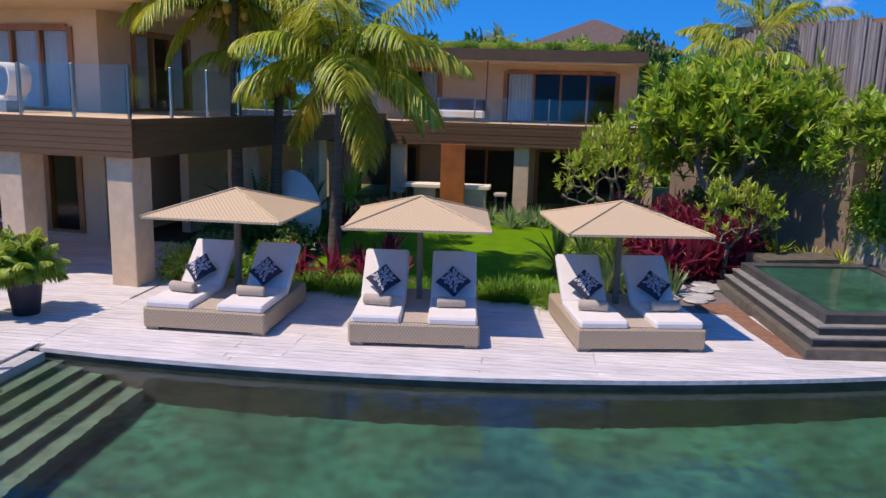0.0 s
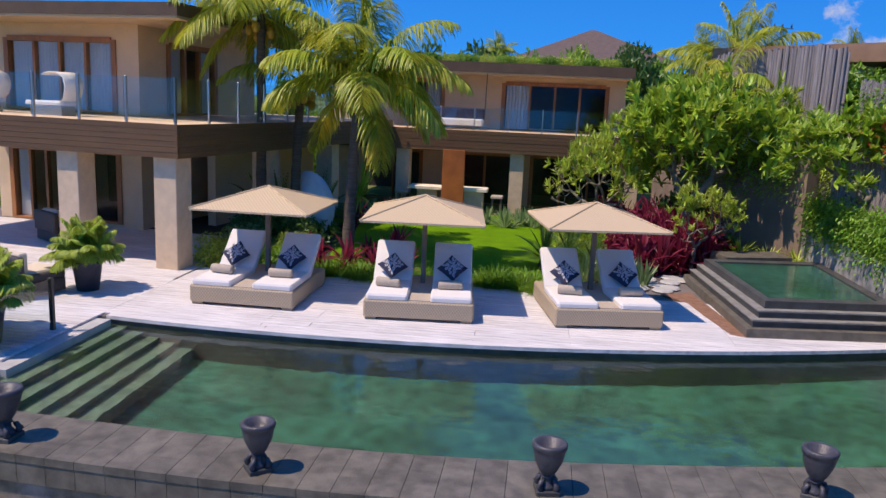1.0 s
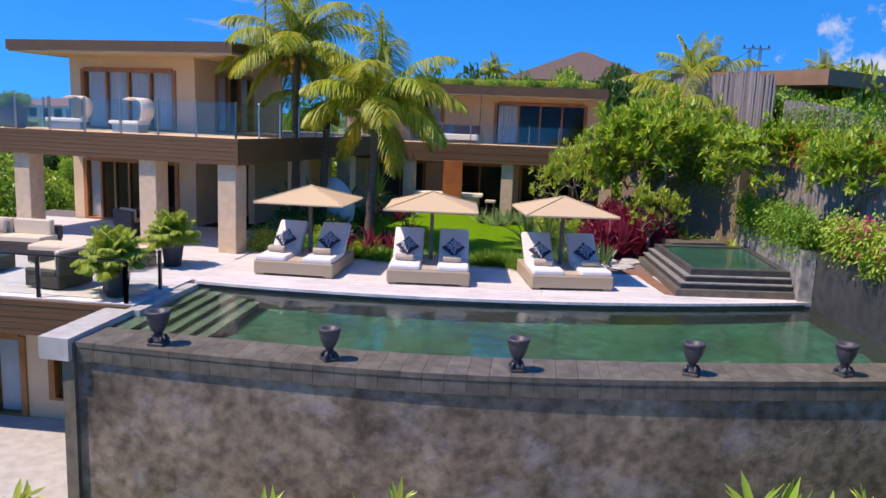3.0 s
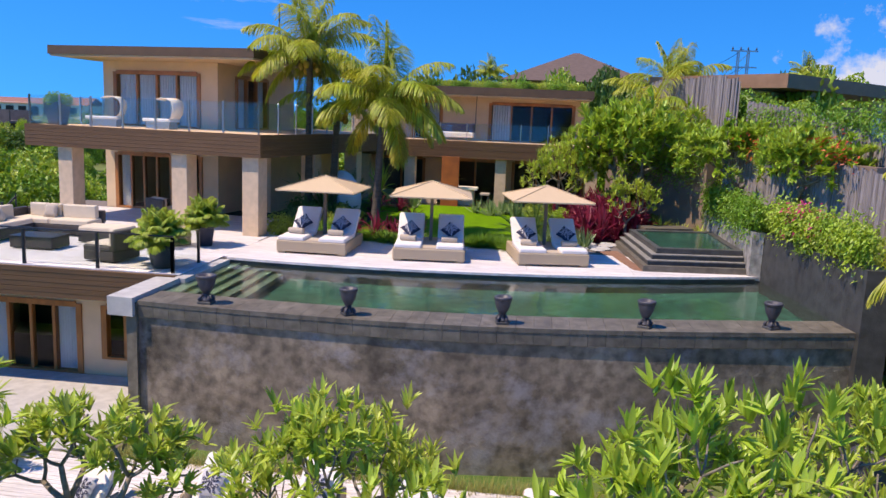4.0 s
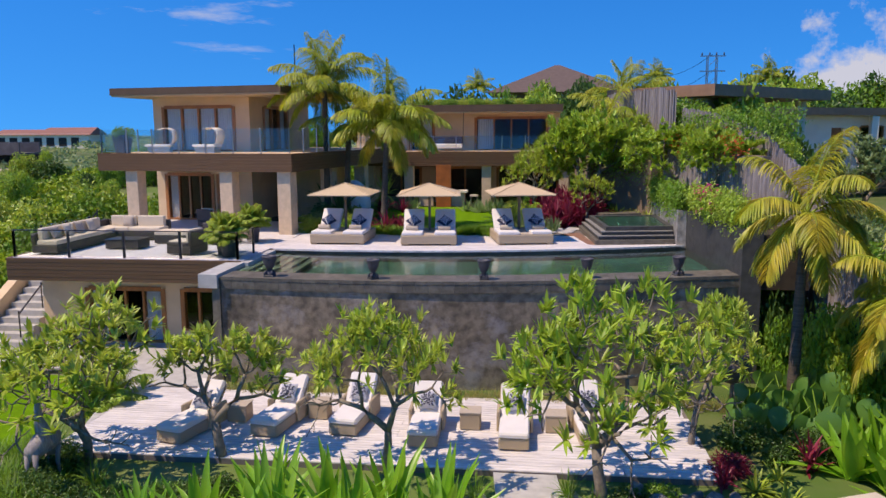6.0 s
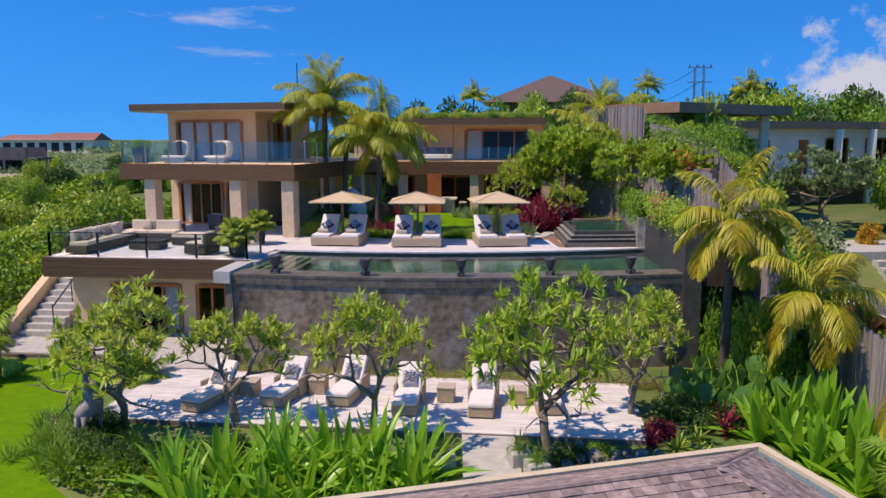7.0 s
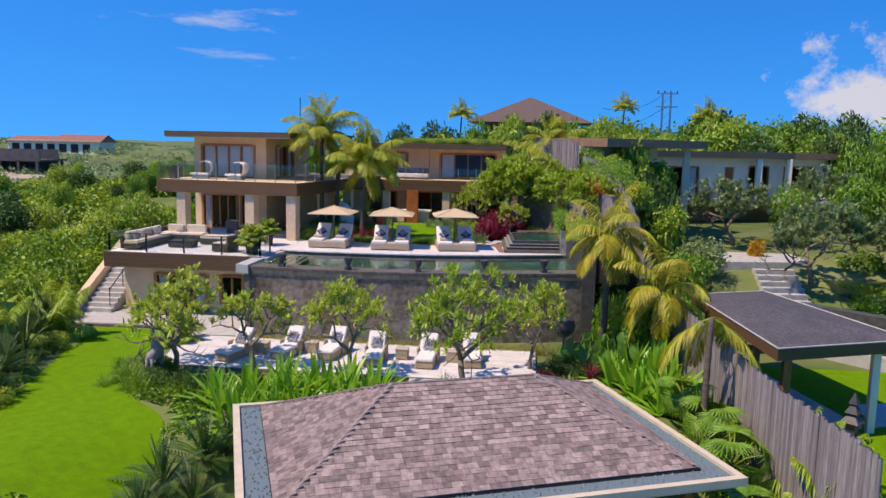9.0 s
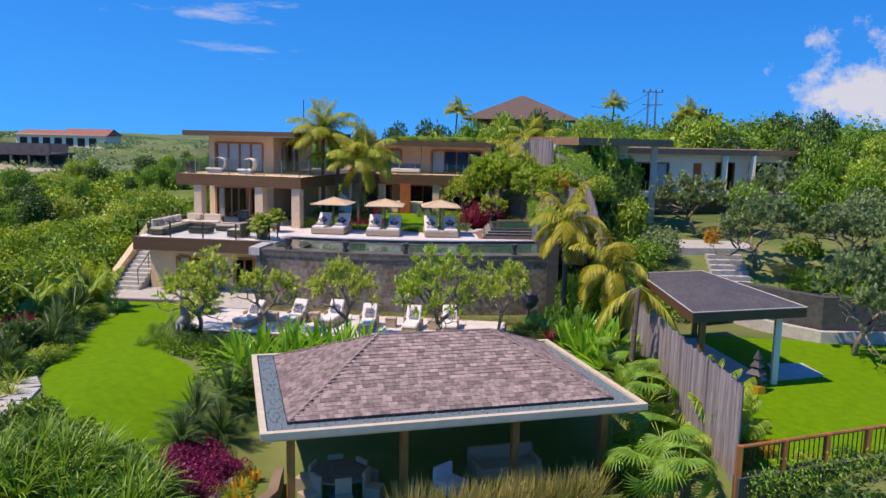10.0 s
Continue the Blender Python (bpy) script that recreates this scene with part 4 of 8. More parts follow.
def cushion(m, label, light=False):
    c = thing("cushion", label, "cushion", m, "patterned cushions")
    part("cover", PILLOW_PALE if light else PILLOW, None, c)
    part("pattern", PAT_DARK if light else PATM, None, c, "dark leaf pattern" if light else "pale leaf pattern")
    return c


ROLL = MB()
for k, r in enumerate((0.085, 0.06)):
    ROLL.tube([(-0.22 - 0.004 * k, 0, 0.085), (-0.2, 0, 0.085), (0.2, 0, 0.085), (0.22 + 0.004 * k, 0, 0.085)], [r * 0.9, r, r, r * 0.9], 14)
ROLLM = ROLL.mesh("towel", M["beige"], True)


def parasol(m):
    p = thing("parasol", "square woven parasol on a grey wooden post between the mattresses", "parasol", m, "parasols by the pool")
    part("post", MB().box(-0.045, 0.045, -0.045, 0.045, 0, 1.85, bev=0.006), M["post"], p)
    part("base_plate", MB().lathe([(0.12, 0), (0.12, 0.02), (0.06, 0.03)], 16), M["metal"], p)
    s, z0, z1, h = 1.12, 1.68, 2.08, 0.035
    mb = MB().add([(-s, -s, z0), (s, -s, z0), (s, s, z0), (-s, s, z0), (-s, -s, z0 + h), (s, -s, z0 + h), (s, s, z0 + h), (-s, s, z0 + h), (0, 0, z1), (0, 0, z1 - h)],
                  [(0, 1, 5, 4), (1, 2, 6, 5), (2, 3, 7, 6), (3, 0, 4, 7), (4, 5, 8), (5, 6, 8), (6, 7, 8), (7, 4, 8), (1, 0, 9), (2, 1, 9), (3, 2, 9), (0, 3, 9)])
    shd = part("shade", mb, M["shade"], p, "woven straw-coloured square shade")
    for a in range(4):
        c, q = ((-1, -1), (1, -1), (1, 1), (-1, 1))[a]
        part("rib", MB().tube([(0, 0, z1 - 0.06), (c * s * 0.97, q * s * 0.97, z0 - 0.01)], 0.015, 6), M["post"], shd)
        part("edge_strip", MB().tube([(0, 0, z1 + 0.01), (c * s, q * s, z0 + h + 0.008)], 0.016, 6), M["shade"], shd)
    return p


for bx, by, rz in ((-5.07, 10.68, 0.5), (-1.8, 10.66, 6.0), (1.56, 11.14, 11.0)):
    m = pose(bx, by, 0.0, 0, 0, rz)
    daybed(m)
    parasol(m @ pose(0, 1.45, 0.0, 0, 0, 0))
    for x in (-0.57, 0.57):
        cushion(m @ pose(x + 0.03 * bx / 5, 1.36, 0.66, 47, 0, 0) @ pose(0, 0, 0.09, 0, 0, 45 + 6 * x), "navy cushion with a pale leaf pattern on the daybed")
        t = tagged(new("towel", ROLLM), "rolled beige towel on the daybed mattress", "towel", "rolled towels")
        t.matrix_basis = m @ pose(x - 0.03, 0.62, 0.47, 0, 0, 12 * x - 4)

# ---- spa ----
SPA = thing("spa", "raised square spa with dark stone tiers beside the pool", "spa", kind="structure")
c0, c1, c2, c3 = (3.95, 11.3), (6.72, 11.72), (6.72, 16.3), (3.65, 15.8)
cen = Vector((5.3, 13.8))
for i, (z0, z1) in enumerate(((-0.02, 0.16), (0.16, 0.3), (0.3, 0.44), (0.44, 0.58))):
    poly = []
    for (x, y), ox, oy in ((c0, 1, 1), (c1, 0, 1), (c2, 0, -0.3), (c3, 1, -0.3)):
        poly.append((x + ox * 0.13 * i, y + oy * 0.16 * i))
    if i == 0:
        part("tier", MB().prism(poly, z0, z1), M["coping"], SPA, "weathered grey stone bottom tier")
    elif i < 3:
        part("tier", MB().prism(poly, z0, z1 - 0.03), M["stone"], SPA, "black stone tier")
        lip = [(poly[0][0] - 0.02, poly[0][1] - 0.02), (poly[1][0], poly[1][1] - 0.02), poly[2], (poly[3][0] - 0.02, poly[3][1])]
        part("tier_lip", MB().prism(lip, z1 - 0.028, z1), M["lip"], SPA, "worn grey stone lip")
    else:
        inner = [(x + (cen.x - x) * 0.14, y + (cen.y - y) * 0.14) for x, y in poly]
        rim = MB()
        for j in range(4):
            j2 = (j + 1) % 4
            rim.prism([poly[j], poly[j2], inner[j2], inner[j]], z0, z1)
        part("rim", rim, M["stone"], SPA, "black stone rim")
        part("basin", MB().prism(inner, z0 - 0.3 + 0.31, z0 + 0.02), M["poolin"], SPA)
        w = part("spa_water", MB().add([(x, y, z1 - 0.02) for x, y in inner], [(0, 1, 2, 3)]), M["spawater"], SPA, "still clear water")
        w.visible_shadow = False
structure("spa_bench", MB().prism([(4.6, 15.9), (6.2, 16.4), (6.0, 17.2), (4.4, 16.7)], 0, 0.6), M["coping"], "pale stone bench block behind the spa", "bench")
structure("spa_side_wall", MB().prism([(6.74, 11.5), (7.04, 11.5), (7.05, 17.6), (6.75, 17.6)], -0.1, 1.2), M["stained"], "stained whitish stone wall beside the spa", "wall")


# ---- plants ----
def gz(x, y):
    return float(ground_z(x, y))


def palm_fronds(n, L, up, droop, lw, seed_tilt=(-15, 75)):
    """Arrays of the leaflets of n fronds and the list of their rachis curves."""
    parts_, racks = [], []
    for i in range(n):
        az = i * 2.39996 + RNG.uniform(-0.25, 0.25)
        el = radians(seed_tilt[1] - (seed_tilt[1] - seed_tilt[0]) * (i / max(n - 1, 1)) ** 0.85 + RNG.uniform(-8, 8))
        ln = L * RNG.uniform(0.85, 1.1)
        d = np.array([math.cos(az) * math.cos(el), math.sin(az) * math.cos(el), math.sin(el)])
        side = np.array([-math.sin(az), math.cos(az), 0.0])
        p, pts, dirs, k = np.array([0, 0, up * 1.0]), [], [], 22
        for j in range(k + 1):
            pts.append(p.copy())
            dirs.append(d.copy())
            d = unit(d + np.array([0, 0, -1.0]) * droop / k * (0.5 + 1.3 * j / k))
            p = p + d * ln / k
        pts, dirs = np.array(pts), np.array(dirs)
        racks.append(pts)
        s = np.linspace(0.14, 1.0, 74)
        idx = s * k
        i0 = np.clip(idx.astype(int), 0, k - 1)
        fr = (idx - i0)[:, None]
        bp = pts[i0] * (1 - fr) + pts[i0 + 1] * fr
        bd = dirs[i0]
        for sg in (1, -1):
            upv = np.cross(bd, side)
            upv = unit(upv * np.sign(upv[:, 2:3] + 1e-6))
            ld = unit(side * sg * 1.0 + bd * 0.75 + upv * 0.25 + RNG.normal(size=bp.shape) * 0.09)
            ll = L * 0.35 * np.sin(np.pi * np.clip(s * 0.86 + 0.1, 0, 1)) ** 0.7 * RNG.uniform(0.85, 1.1, len(s))
            parts_.append(straps(bp, ld, ll, lw, 1.7 * RNG.uniform(0.7, 1.3, len(s)), 4, 0.3))
    return parts_, racks


def palm_crown(name, n, L, droop, lw, material, tilt=(-15, 75)):
    ps, racks = palm_fronds(n, L, 0.0, droop, lw, tilt)
    v, f = join(ps)
    me = arrmesh(name, v, f, material)
    rk = MB()
    for pts in racks:
        rk.tube([tuple(p) for p in pts[::3]], [0.03 * (1 - 0.8 * i / 7) for i in range(len(pts[::3]))], 5, False)
    return me, rk.mesh("midrib", M["lime"], True)


def trunk_mb(path, r0, r1, seg=9):
    n = len(path)
    return MB().tube(path, [r0 + (r1 - r0) * (i / (n - 1)) ** 0.6 + (0.012 if i % 2 else 0) for i in range(n)], seg)


def coconut_palm(x, y, z0, z1, lean, crown, ribs, label, rot=0, nuts=0, r0=0.16, r1=0.1, dead=None):
    p = thing("coconut_palm", label, "palm tree", pose(x, y, z0))
    n = 16
    path = [(lean[0] * (i / n) ** 1.6, lean[1] * (i / n) ** 1.6, (z1 - z0) * i / n) for i in range(n + 1)]
    part("trunk", trunk_mb(path, r0, r1), M["palmbark"], p, smooth=True)
    top = pose(*path[-1], 0, 0, rot)
    c = part("crown", crown, None, p)
    c.matrix_basis = top
    r = part("midrib", ribs, None, p)
    r.matrix_basis = top
    if dead is not None:
        d = part("yellow_fronds", dead[0], None, p, "yellowing drooping fronds")
        d.matrix_basis = top
        d = part("yellow_midrib", dead[1], None, p)
        d.matrix_basis = top
    for k in range(nuts):
        a = k * 2.4
        o = part("coconut", NUT, None, p, "yellow coconut")
        o.matrix_basis = top @ pose(0.3 * math.cos(a), 0.3 * math.sin(a), -0.34 - 0.07 * (k % 4))
    return p


NUT = MB().lathe([(0.03, -0.14), (0.08, -0.11), (0.115, 0), (0.09, 0.1), (0.02, 0.13)], 10).mesh("coconut", M["nut"], True)
PC1, PR1 = palm_crown("palm_fronds", 19, 2.75, 1.35, 0.036, M["palm"], (14, 86))
PC2, PR2 = palm_crown("palm_fronds_b", 19, 2.7, 1.4, 0.036, M["palm"], (10, 87))
PC3, PR3 = palm_crown("palm_fronds_c", 8, 2.2, 1.5, 0.034, M["palm"], (0, 70))
PY1, PYR1 = palm_crown("yellow_fronds", 4, 2.3, 1.5, 0.036, M["palmy"], (-40, 5))
PY2, PYR2 = palm_crown("yellow_fronds_b", 17, 2.3, 1.75, 0.036, M["palmy"], (-25, 80))
coconut_palm(-4.25, 15.25, -0.05, 4.2, (0.2, 0), PC1, PR1, "coconut palm with drooping fronds and yellow coconuts", 20, 16, dead=(PY1, PYR1))
coconut_palm(-7.12, 17.2, -0.05, 5.85, (-0.05, 0.1), PC2, PR2, "tall coconut palm with yellowing lower fronds", 75, 6, dead=(PY1, PYR1))
coconut_palm(-6.35, 17.6, -0.05, 4.2, (0.1, 0.2), PC3, PR3, "coconut palm behind another palm with coconuts", 160, 8)
coconut_palm(8.3, 3.9, -3.2, 1.85, (0.05, 0), PY2, PYR2, "yellow-fronded coconut palm beside the pool wall", 10, 0)
coconut_palm(10.3, 2.3, -3.2, 0.0, (0.0, 0), PY2, PYR2, "yellow-fronded coconut palm by the bamboo fence", 130, 0)
coconut_palm(10.5, -4.4, -3.4, 0.35, (0.2, 0.6), PY1, PYR1, "thin coconut palm with few yellow fronds", 60, 0, 0.12, 0.08)
coconut_palm(5.3, 21.5, -0.1, 4.6, (0, 0), PC3, PR3, "yellow-green palm in front of the bamboo fence", 30, 0)
coconut_palm(6.4, 24.5, 0, 5.2, (0, 0), PC2, PR2, "green palm above the bamboo fence", 30, 0)
for x, y, z, r in ((26, 70, 9.2, 0), (-6, 92, 10.0, 30), (20, 105, 12.2, 80)):
    coconut_palm(x, y, 3.0, z, (0.3, 0), PC1, PR1, "far coconut palm above the roofs", r)


def frang_tree(seed, h, spread, tips, leafs, ll, lw, material, bare=0.0, forks=4, lean=(0, 0), low=0.6):
    """Forking stubby branches, each tip a rosette of long leaves. Returns trunk mesh and crown mesh."""
    rng = np.random.default_rng(seed)
    mb = MB()
    ends = []

    def grow(p, d, r, ln, depth):
        q = [p]
        for _ in range(3):
            d = unit(d + rng.normal(size=3) * 0.16 + np.array([0, 0, 0.05]))
            q.append(q[-1] + d * ln / 3)
        mb.tube([tuple(a) for a in q], [r, r * 0.93, r * 0.86, r * 0.8], 6 if r > 0.03 else 5)
        if depth == 0:
            ends.append((q[-1], d))
            return
        k = 3 if rng.random() < 0.55 else 2
        a0 = rng.uniform(0, 6.28)
        for i in range(k):
            a = a0 + i * 6.28 / k + rng.uniform(-0.3, 0.3)
            t = unit(np.cross(d, [0.3, 0.5, 0.8]))
            b = np.cross(d, t)
            nd = unit(d * 0.8 + (t * math.cos(a) + b * math.sin(a)) * spread + np.array([0, 0, 0.12]))
            grow(q[-1], nd, r * 0.64, ln * rng.uniform(0.68, 0.9), depth - 1)

    d0 = unit(np.array([lean[0], lean[1], 1.0]))
    grow(np.zeros(3), d0, 0.11, h * 0.27, forks)
    top = max(a[2] for a, _ in ends)
    ends = [q for q in ends if q[0][2] > top * low]
    e = np.array([a for a, _ in ends])
    ed = np.array([b for _, b in ends])
    rep = max(1, round(tips / len(e)))
    jit = np.repeat(e, rep, 0) + rng.normal(size=(len(e) * rep, 3)) * 0.16 * (rep > 1)
    jd = np.repeat(ed, rep, 0)
    keep = rng.random(len(jit)) >= bare
    jit, jd = jit[keep], jd[keep]
    n = len(jit)
    bp = np.repeat(jit, leafs, 0)
    bd = np.repeat(jd, leafs, 0)
    rnd = unit(rng.normal(size=bp.shape))
    rad = unit(rnd - bd * np.sum(rnd * bd, 1, keepdims=True))
    ld = unit(rad * rng.uniform(0.6, 1.1, (n * leafs, 1)) + bd * rng.uniform(0.2, 0.9, (n * leafs, 1)) + np.array([0, 0, 0.4]))
    bp = bp - bd * rng.uniform(0, 0.12, (n * leafs, 1))
    v, f = straps(bp, ld, ll * rng.uniform(0.7, 1.15, n * leafs), lw * rng.uniform(0.8, 1.15, n * leafs), 0.25, 3, 0.2)
    size = np.ptp(np.percentile(v, (2, 98), axis=0), axis=0)
    return mb.mesh("trunk", M["bark"], True), arrmesh("crown", v, f, material), max(size[0], size[1]), np.percentile(v[:, 2], 98)


FT = [frang_tree(3, 3.1, 0.85, 190, 11, 0.27, 0.068, M["frangy"], 0.15, 5, low=0.5), frang_tree(11, 3.0, 0.9, 130, 11, 0.25, 0.068, M["frangy"], 0, 4),
      frang_tree(23, 3.3, 0.9, 190, 11, 0.24, 0.064, M["frangy"], 0, 5), frang_tree(31, 3.2, 0.95, 270, 12, 0.24, 0.064, M["frang"], 0, 5, low=0.52),
      frang_tree(47, 3.2, 0.8, 330, 12, 0.22, 0.075, M["grey_green"], 0, 5), frang_tree(59, 3.0, 1.05, 420, 14, 0.2, 0.062, M["frang"], 0, 5, low=0.5)]


def frangipani(k, x, y, width, height, rot, label, z=None):
    t = thing("frangipani_tree", label, "tree", pose(x, y, gz(x, y) - 0.05 if z is None else z, 0, 0, rot))
    s = width / FT[k][2]
    t.scale = (s, s, height / FT[k][3])
    part("trunk", FT[k][0], None, t, "grey forked trunk and branches")
    part("crown", FT[k][1], None, t)
    return t


frangipani(0, -7.8, -0.7, 3.5, 3.7, 10, "sparse frangipani tree with bare grey twigs", -3.15)
frangipani(1, -4.9, -0.3, 2.9, 2.9, 80, "frangipani tree with light leaves by the lower deck", -3.15)
frangipani(2, -1.2, -0.6, 3.1, 3.6, 150, "frangipani tree with thick gnarled trunk", -3.15)
frangipani(3, 3.1, -1.8, 3.9, 4.3, 20, "large frangipani tree with a full green crown", -3.15)
frangipani(2, 5.35, 1.4, 2.7, 3.4, 250, "frangipani tree with a leafy crown by the pool wall", -3.15)
frangipani(5, 4.0, 19.0, 4.0, 4.7, 200, "large frangipani tree with a dense green crown", -0.1)
frangipani(1, 6.0, 19.2, 2.4, 4.3, 100, "frangipani tree against the bamboo fence", 0.3)
frangipani(5, 7.5, 16.0, 3.2, 3.0, 40, "light green frangipani tree above the planter wall", 1.05)
frangipani(5, 8.1, 12.9, 3.0, 2.9, 130, "light green frangipani tree above the planter wall", 1.05)
frangipani(1, 4.0, 16.9, 1.7, 2.2, 300, "small frangipani tree with broad leaves beside the cordylines", -0.05)
frangipani(0, 1.7, 20.6, 2.6, 3.6, 20, "sparse frangipani tree with pinkish twigs before the villa", -0.05)
for k, x, y, w, h in ((4, 20.2, 15.0, 4.6, 4.6), (4, 21.6, 3.6, 3.8, 5.0), (4, 18.2, 23.4, 4.4, 4.2), (4, 25.5, 15.5, 4.0, 3.8), (4, 26.5, 30.0, 4.6, 4.4)):
    frangipani(k, x, y, w, h, x * 37, "frangipani tree with grey-green leaves")

# shrubs of leaves
SHRUB = {"bush": clump_mesh("shrub_leaves", 2600, 1, 1, 0.95, 0.13, 0.06, M["bush"]), "lime": clump_mesh("lime_leaves", 2200, 1, 1, 0.9, 0.12, 0.06, M["lime"]),
         "deep": clump_mesh("deep_leaves", 2400, 1, 1, 1, 0.15, 0.07, M["deep"]), "red": clump_mesh("red_leaves", 1500, 1, 1, 1, 0.32, 0.05, M["red"]),
         "magenta": clump_mesh("magenta_leaves", 2600, 1, 1, 0.9, 0.12, 0.05, M["magenta"]), "yellow": clump_mesh("croton_leaves", 1400, 1, 1, 1, 0.22, 0.07, M["yellow"]),
         "grey_green": clump_mesh("grey_leaves", 2000, 1, 1, 1, 0.13, 0.06, M["grey_green"]), "frang": clump_mesh("mid_leaves", 2600, 1, 1, 1, 0.14, 0.06, M["frang"])}
NAMES = {"bush": "dense mid-green leafy shrub", "lime": "light lime-green leafy shrub", "deep": "dark green leafy shrub", "red": "dark red cordyline shrub with long leaves",
         "magenta": "magenta-leaved rounded shrub", "yellow": "yellow and orange croton shrub", "grey_green": "grey-green leafy shrub", "frang": "fresh green leafy shrub"}


def shrub(kind, x, y, r, h=None, z=None, where="in the bed"):
    o = tagged(new("shrub", SHRUB[kind]), NAMES[kind] + " " + where, "shrub")
    h = h or r
    o.matrix_basis = pose(x, y, gz(x, y) - 0.05 if z is None else z, 0, 0, (x * 71 + y * 37) % 360)
    o.scale = (r, r, h)
    return o


ROS = {"fountain": rosette_mesh("fountain_blades", 170, 1.15, 0.05, 1.35, M["bush"], (25, 86), 5, 0.22), "grass": rosette_mesh("grass_blades", 90, 0.42, 0.018, 1.4, M["bush"], (20, 85), 4, 0.12), "reed": rosette_mesh("reed_blades", 70, 1.15, 0.022, 0.25, M["reed"], (55, 88), 4, 0.3),
       "dracaena": rosette_mesh("dracaena_leaves", 46, 0.7, 0.06, 0.5, M["lime"], (-10, 80), 4, z=0.5),
       "fan": rosette_mesh("yellow_green_leaves", 26, 0.85, 0.12, 0.7, M["lime"], (15, 80), 5)}
RN = {"cycad": ("cycad", "dark green cycad with feathery stiff fronds"), "agave": ("agave", "pale grey-green agave rosette"), "cordy": ("cordyline", "red cordyline with strap leaves"),
      "fountain": ("fountain_grass", "tall arching light green fountain grass"), "grass": ("grass_tuft", "arching green border grass tuft"), "reed": ("reed_clump", "tall yellowish-green reeds"),
      "dracaena": ("dracaena", "variegated lime dracaena"),
      "brom": ("bromeliad", "yellow bromeliad rosette"), "fan": ("strap_plant", "yellow-green strap-leaved plant")}


def ros(kind, x, y, s=1.0, z=None, sz=None, where="in the bed"):
    nm, lb = RN[kind]
    if kind == "cycad":
        return cycad(x, y, s, sz or s, lb + " " + where)
    if kind in ("cordy", "brom", "agave"):
        return leafy(kind, nm, lb + " " + where, x, y, s, {"cordy": 30, "brom": 18, "agave": 26}[kind], (sz or s) / s, z)
    o = tagged(new(nm, ROS[kind]), lb + " " + where, "plant")
    o.matrix_basis = pose(x, y, gz(x, y) + 0.02 if z is None else z, 0, 0, (x * 91 + y * 53) % 360)
    o.scale = (s, s, sz or s)
    return o


LEAFSET = {}
for nm, ln, wd, mt, dr in (("lily", 1.25, 0.15, "lily", (0.5, 0.9, 1.3)), ("heli", 1.7, 0.3, "lily", (0.2, 0.4, 0.7)), ("cordy", 0.62, 0.085, "red", (0.4, 0.7, 1.0)), ("brom", 0.42, 0.085, "yellow", (0.3, 0.5, 0.8)), ("agave", 0.62, 0.085, "grey_green", (0.15, 0.25, 0.35))):
    LEAFSET[nm] = []
    for d_ in dr:
        for el in (30, 50, 68, 82):
            v, f = straps(np.zeros((1, 3)), np.array([[math.cos(radians(el)), 0, math.sin(radians(el))]]), ln, wd, d_, 5)
            LEAFSET[nm].append(arrmesh("leaf", v, f, M[mt], True))


def cycad_frond(el, dr):
    """One feathery frond with stiff leaflets."""
    d, p, pts, dirs, k = np.array([math.cos(radians(el)), 0, math.sin(radians(el))]), np.zeros(3), [], [], 16
    for j in range(k + 1):
        pts.append(p.copy())
        dirs.append(d.copy())
        d = unit(d + np.array([0, 0, -1.0]) * dr / k)
        p = p + d * 0.95 / k
    pts, dirs = np.array(pts)[2:], np.array(dirs)[2:]
    out = []
    for sg in (1, -1):
        sd = np.tile(np.array([0, sg * 1.0, 0.0]), (len(pts), 1))
        t = np.linspace(0, 1, len(pts))
        out.append(straps(pts, sd + dirs * 0.7 + np.array([0, 0, 0.25]), 0.2 * np.sin(np.pi * (0.15 + 0.8 * t)), 0.028, 0.15, 2, 0.1))
    out.append(straps(np.zeros((1, 3)), np.array([[math.cos(radians(el)), 0, math.sin(radians(el))]]), 0.95, 0.03, dr, 5, 0.1))
    v, f = join(out)
    return arrmesh("frond", v, f, M["deep"])


FRONDS = [cycad_frond(el, dr) for el, dr in ((18, 0.5), (32, 0.8), (46, 0.9), (60, 1.0), (74, 0.9), (84, 0.7))]


def cycad(x, y, s, sz, label):
    e = thing("cycad", label, "plant", pose(x, y, gz(x, y), 0, 0, (x * 91 + y * 53) % 360))
    e.scale = (s, s, sz)
    part("stump", MB().lathe([(0.1, 0), (0.13, 0.12), (0.09, 0.25), (0.03, 0.3)], 8), M["palmbark"], e)
    for k in range(26):
        o = part("frond", FRONDS[(k * 5) % 6], None, e)
        o.matrix_basis = pose(0, 0, 0.2, 0, 0, k * 137.5 + 9 * math.sin(k * 7)) @ Matrix.Diagonal((1 + 0.12 * math.sin(k * 3),) * 3 + (1,))
    return e


def leafy(kind, name, label, x, y, s, n, tall=1.0, z=None):
    e = thing(name, label, "plant", pose(x, y, gz(x, y) if z is None else z, 0, 0, (x * 91 + y * 53) % 360))
    e.scale = (s, s, s * tall)
    up = 0.3 if kind == "cordy" else 0.0
    for k in range(n):
        set_ = LEAFSET[kind]
        o = part("leaf", set_[(k * 5 + int(x * 7)) % len(set_)], None, e)
        sc = 0.8 + 0.3 * ((k * 7) % 5) / 5
        o.matrix_basis = pose(0.08 * math.cos(k), 0.08 * math.sin(k), up * (k % 5) / 4, 0, 0, k * 137.5) @ Matrix.Diagonal((sc, sc, sc, 1))


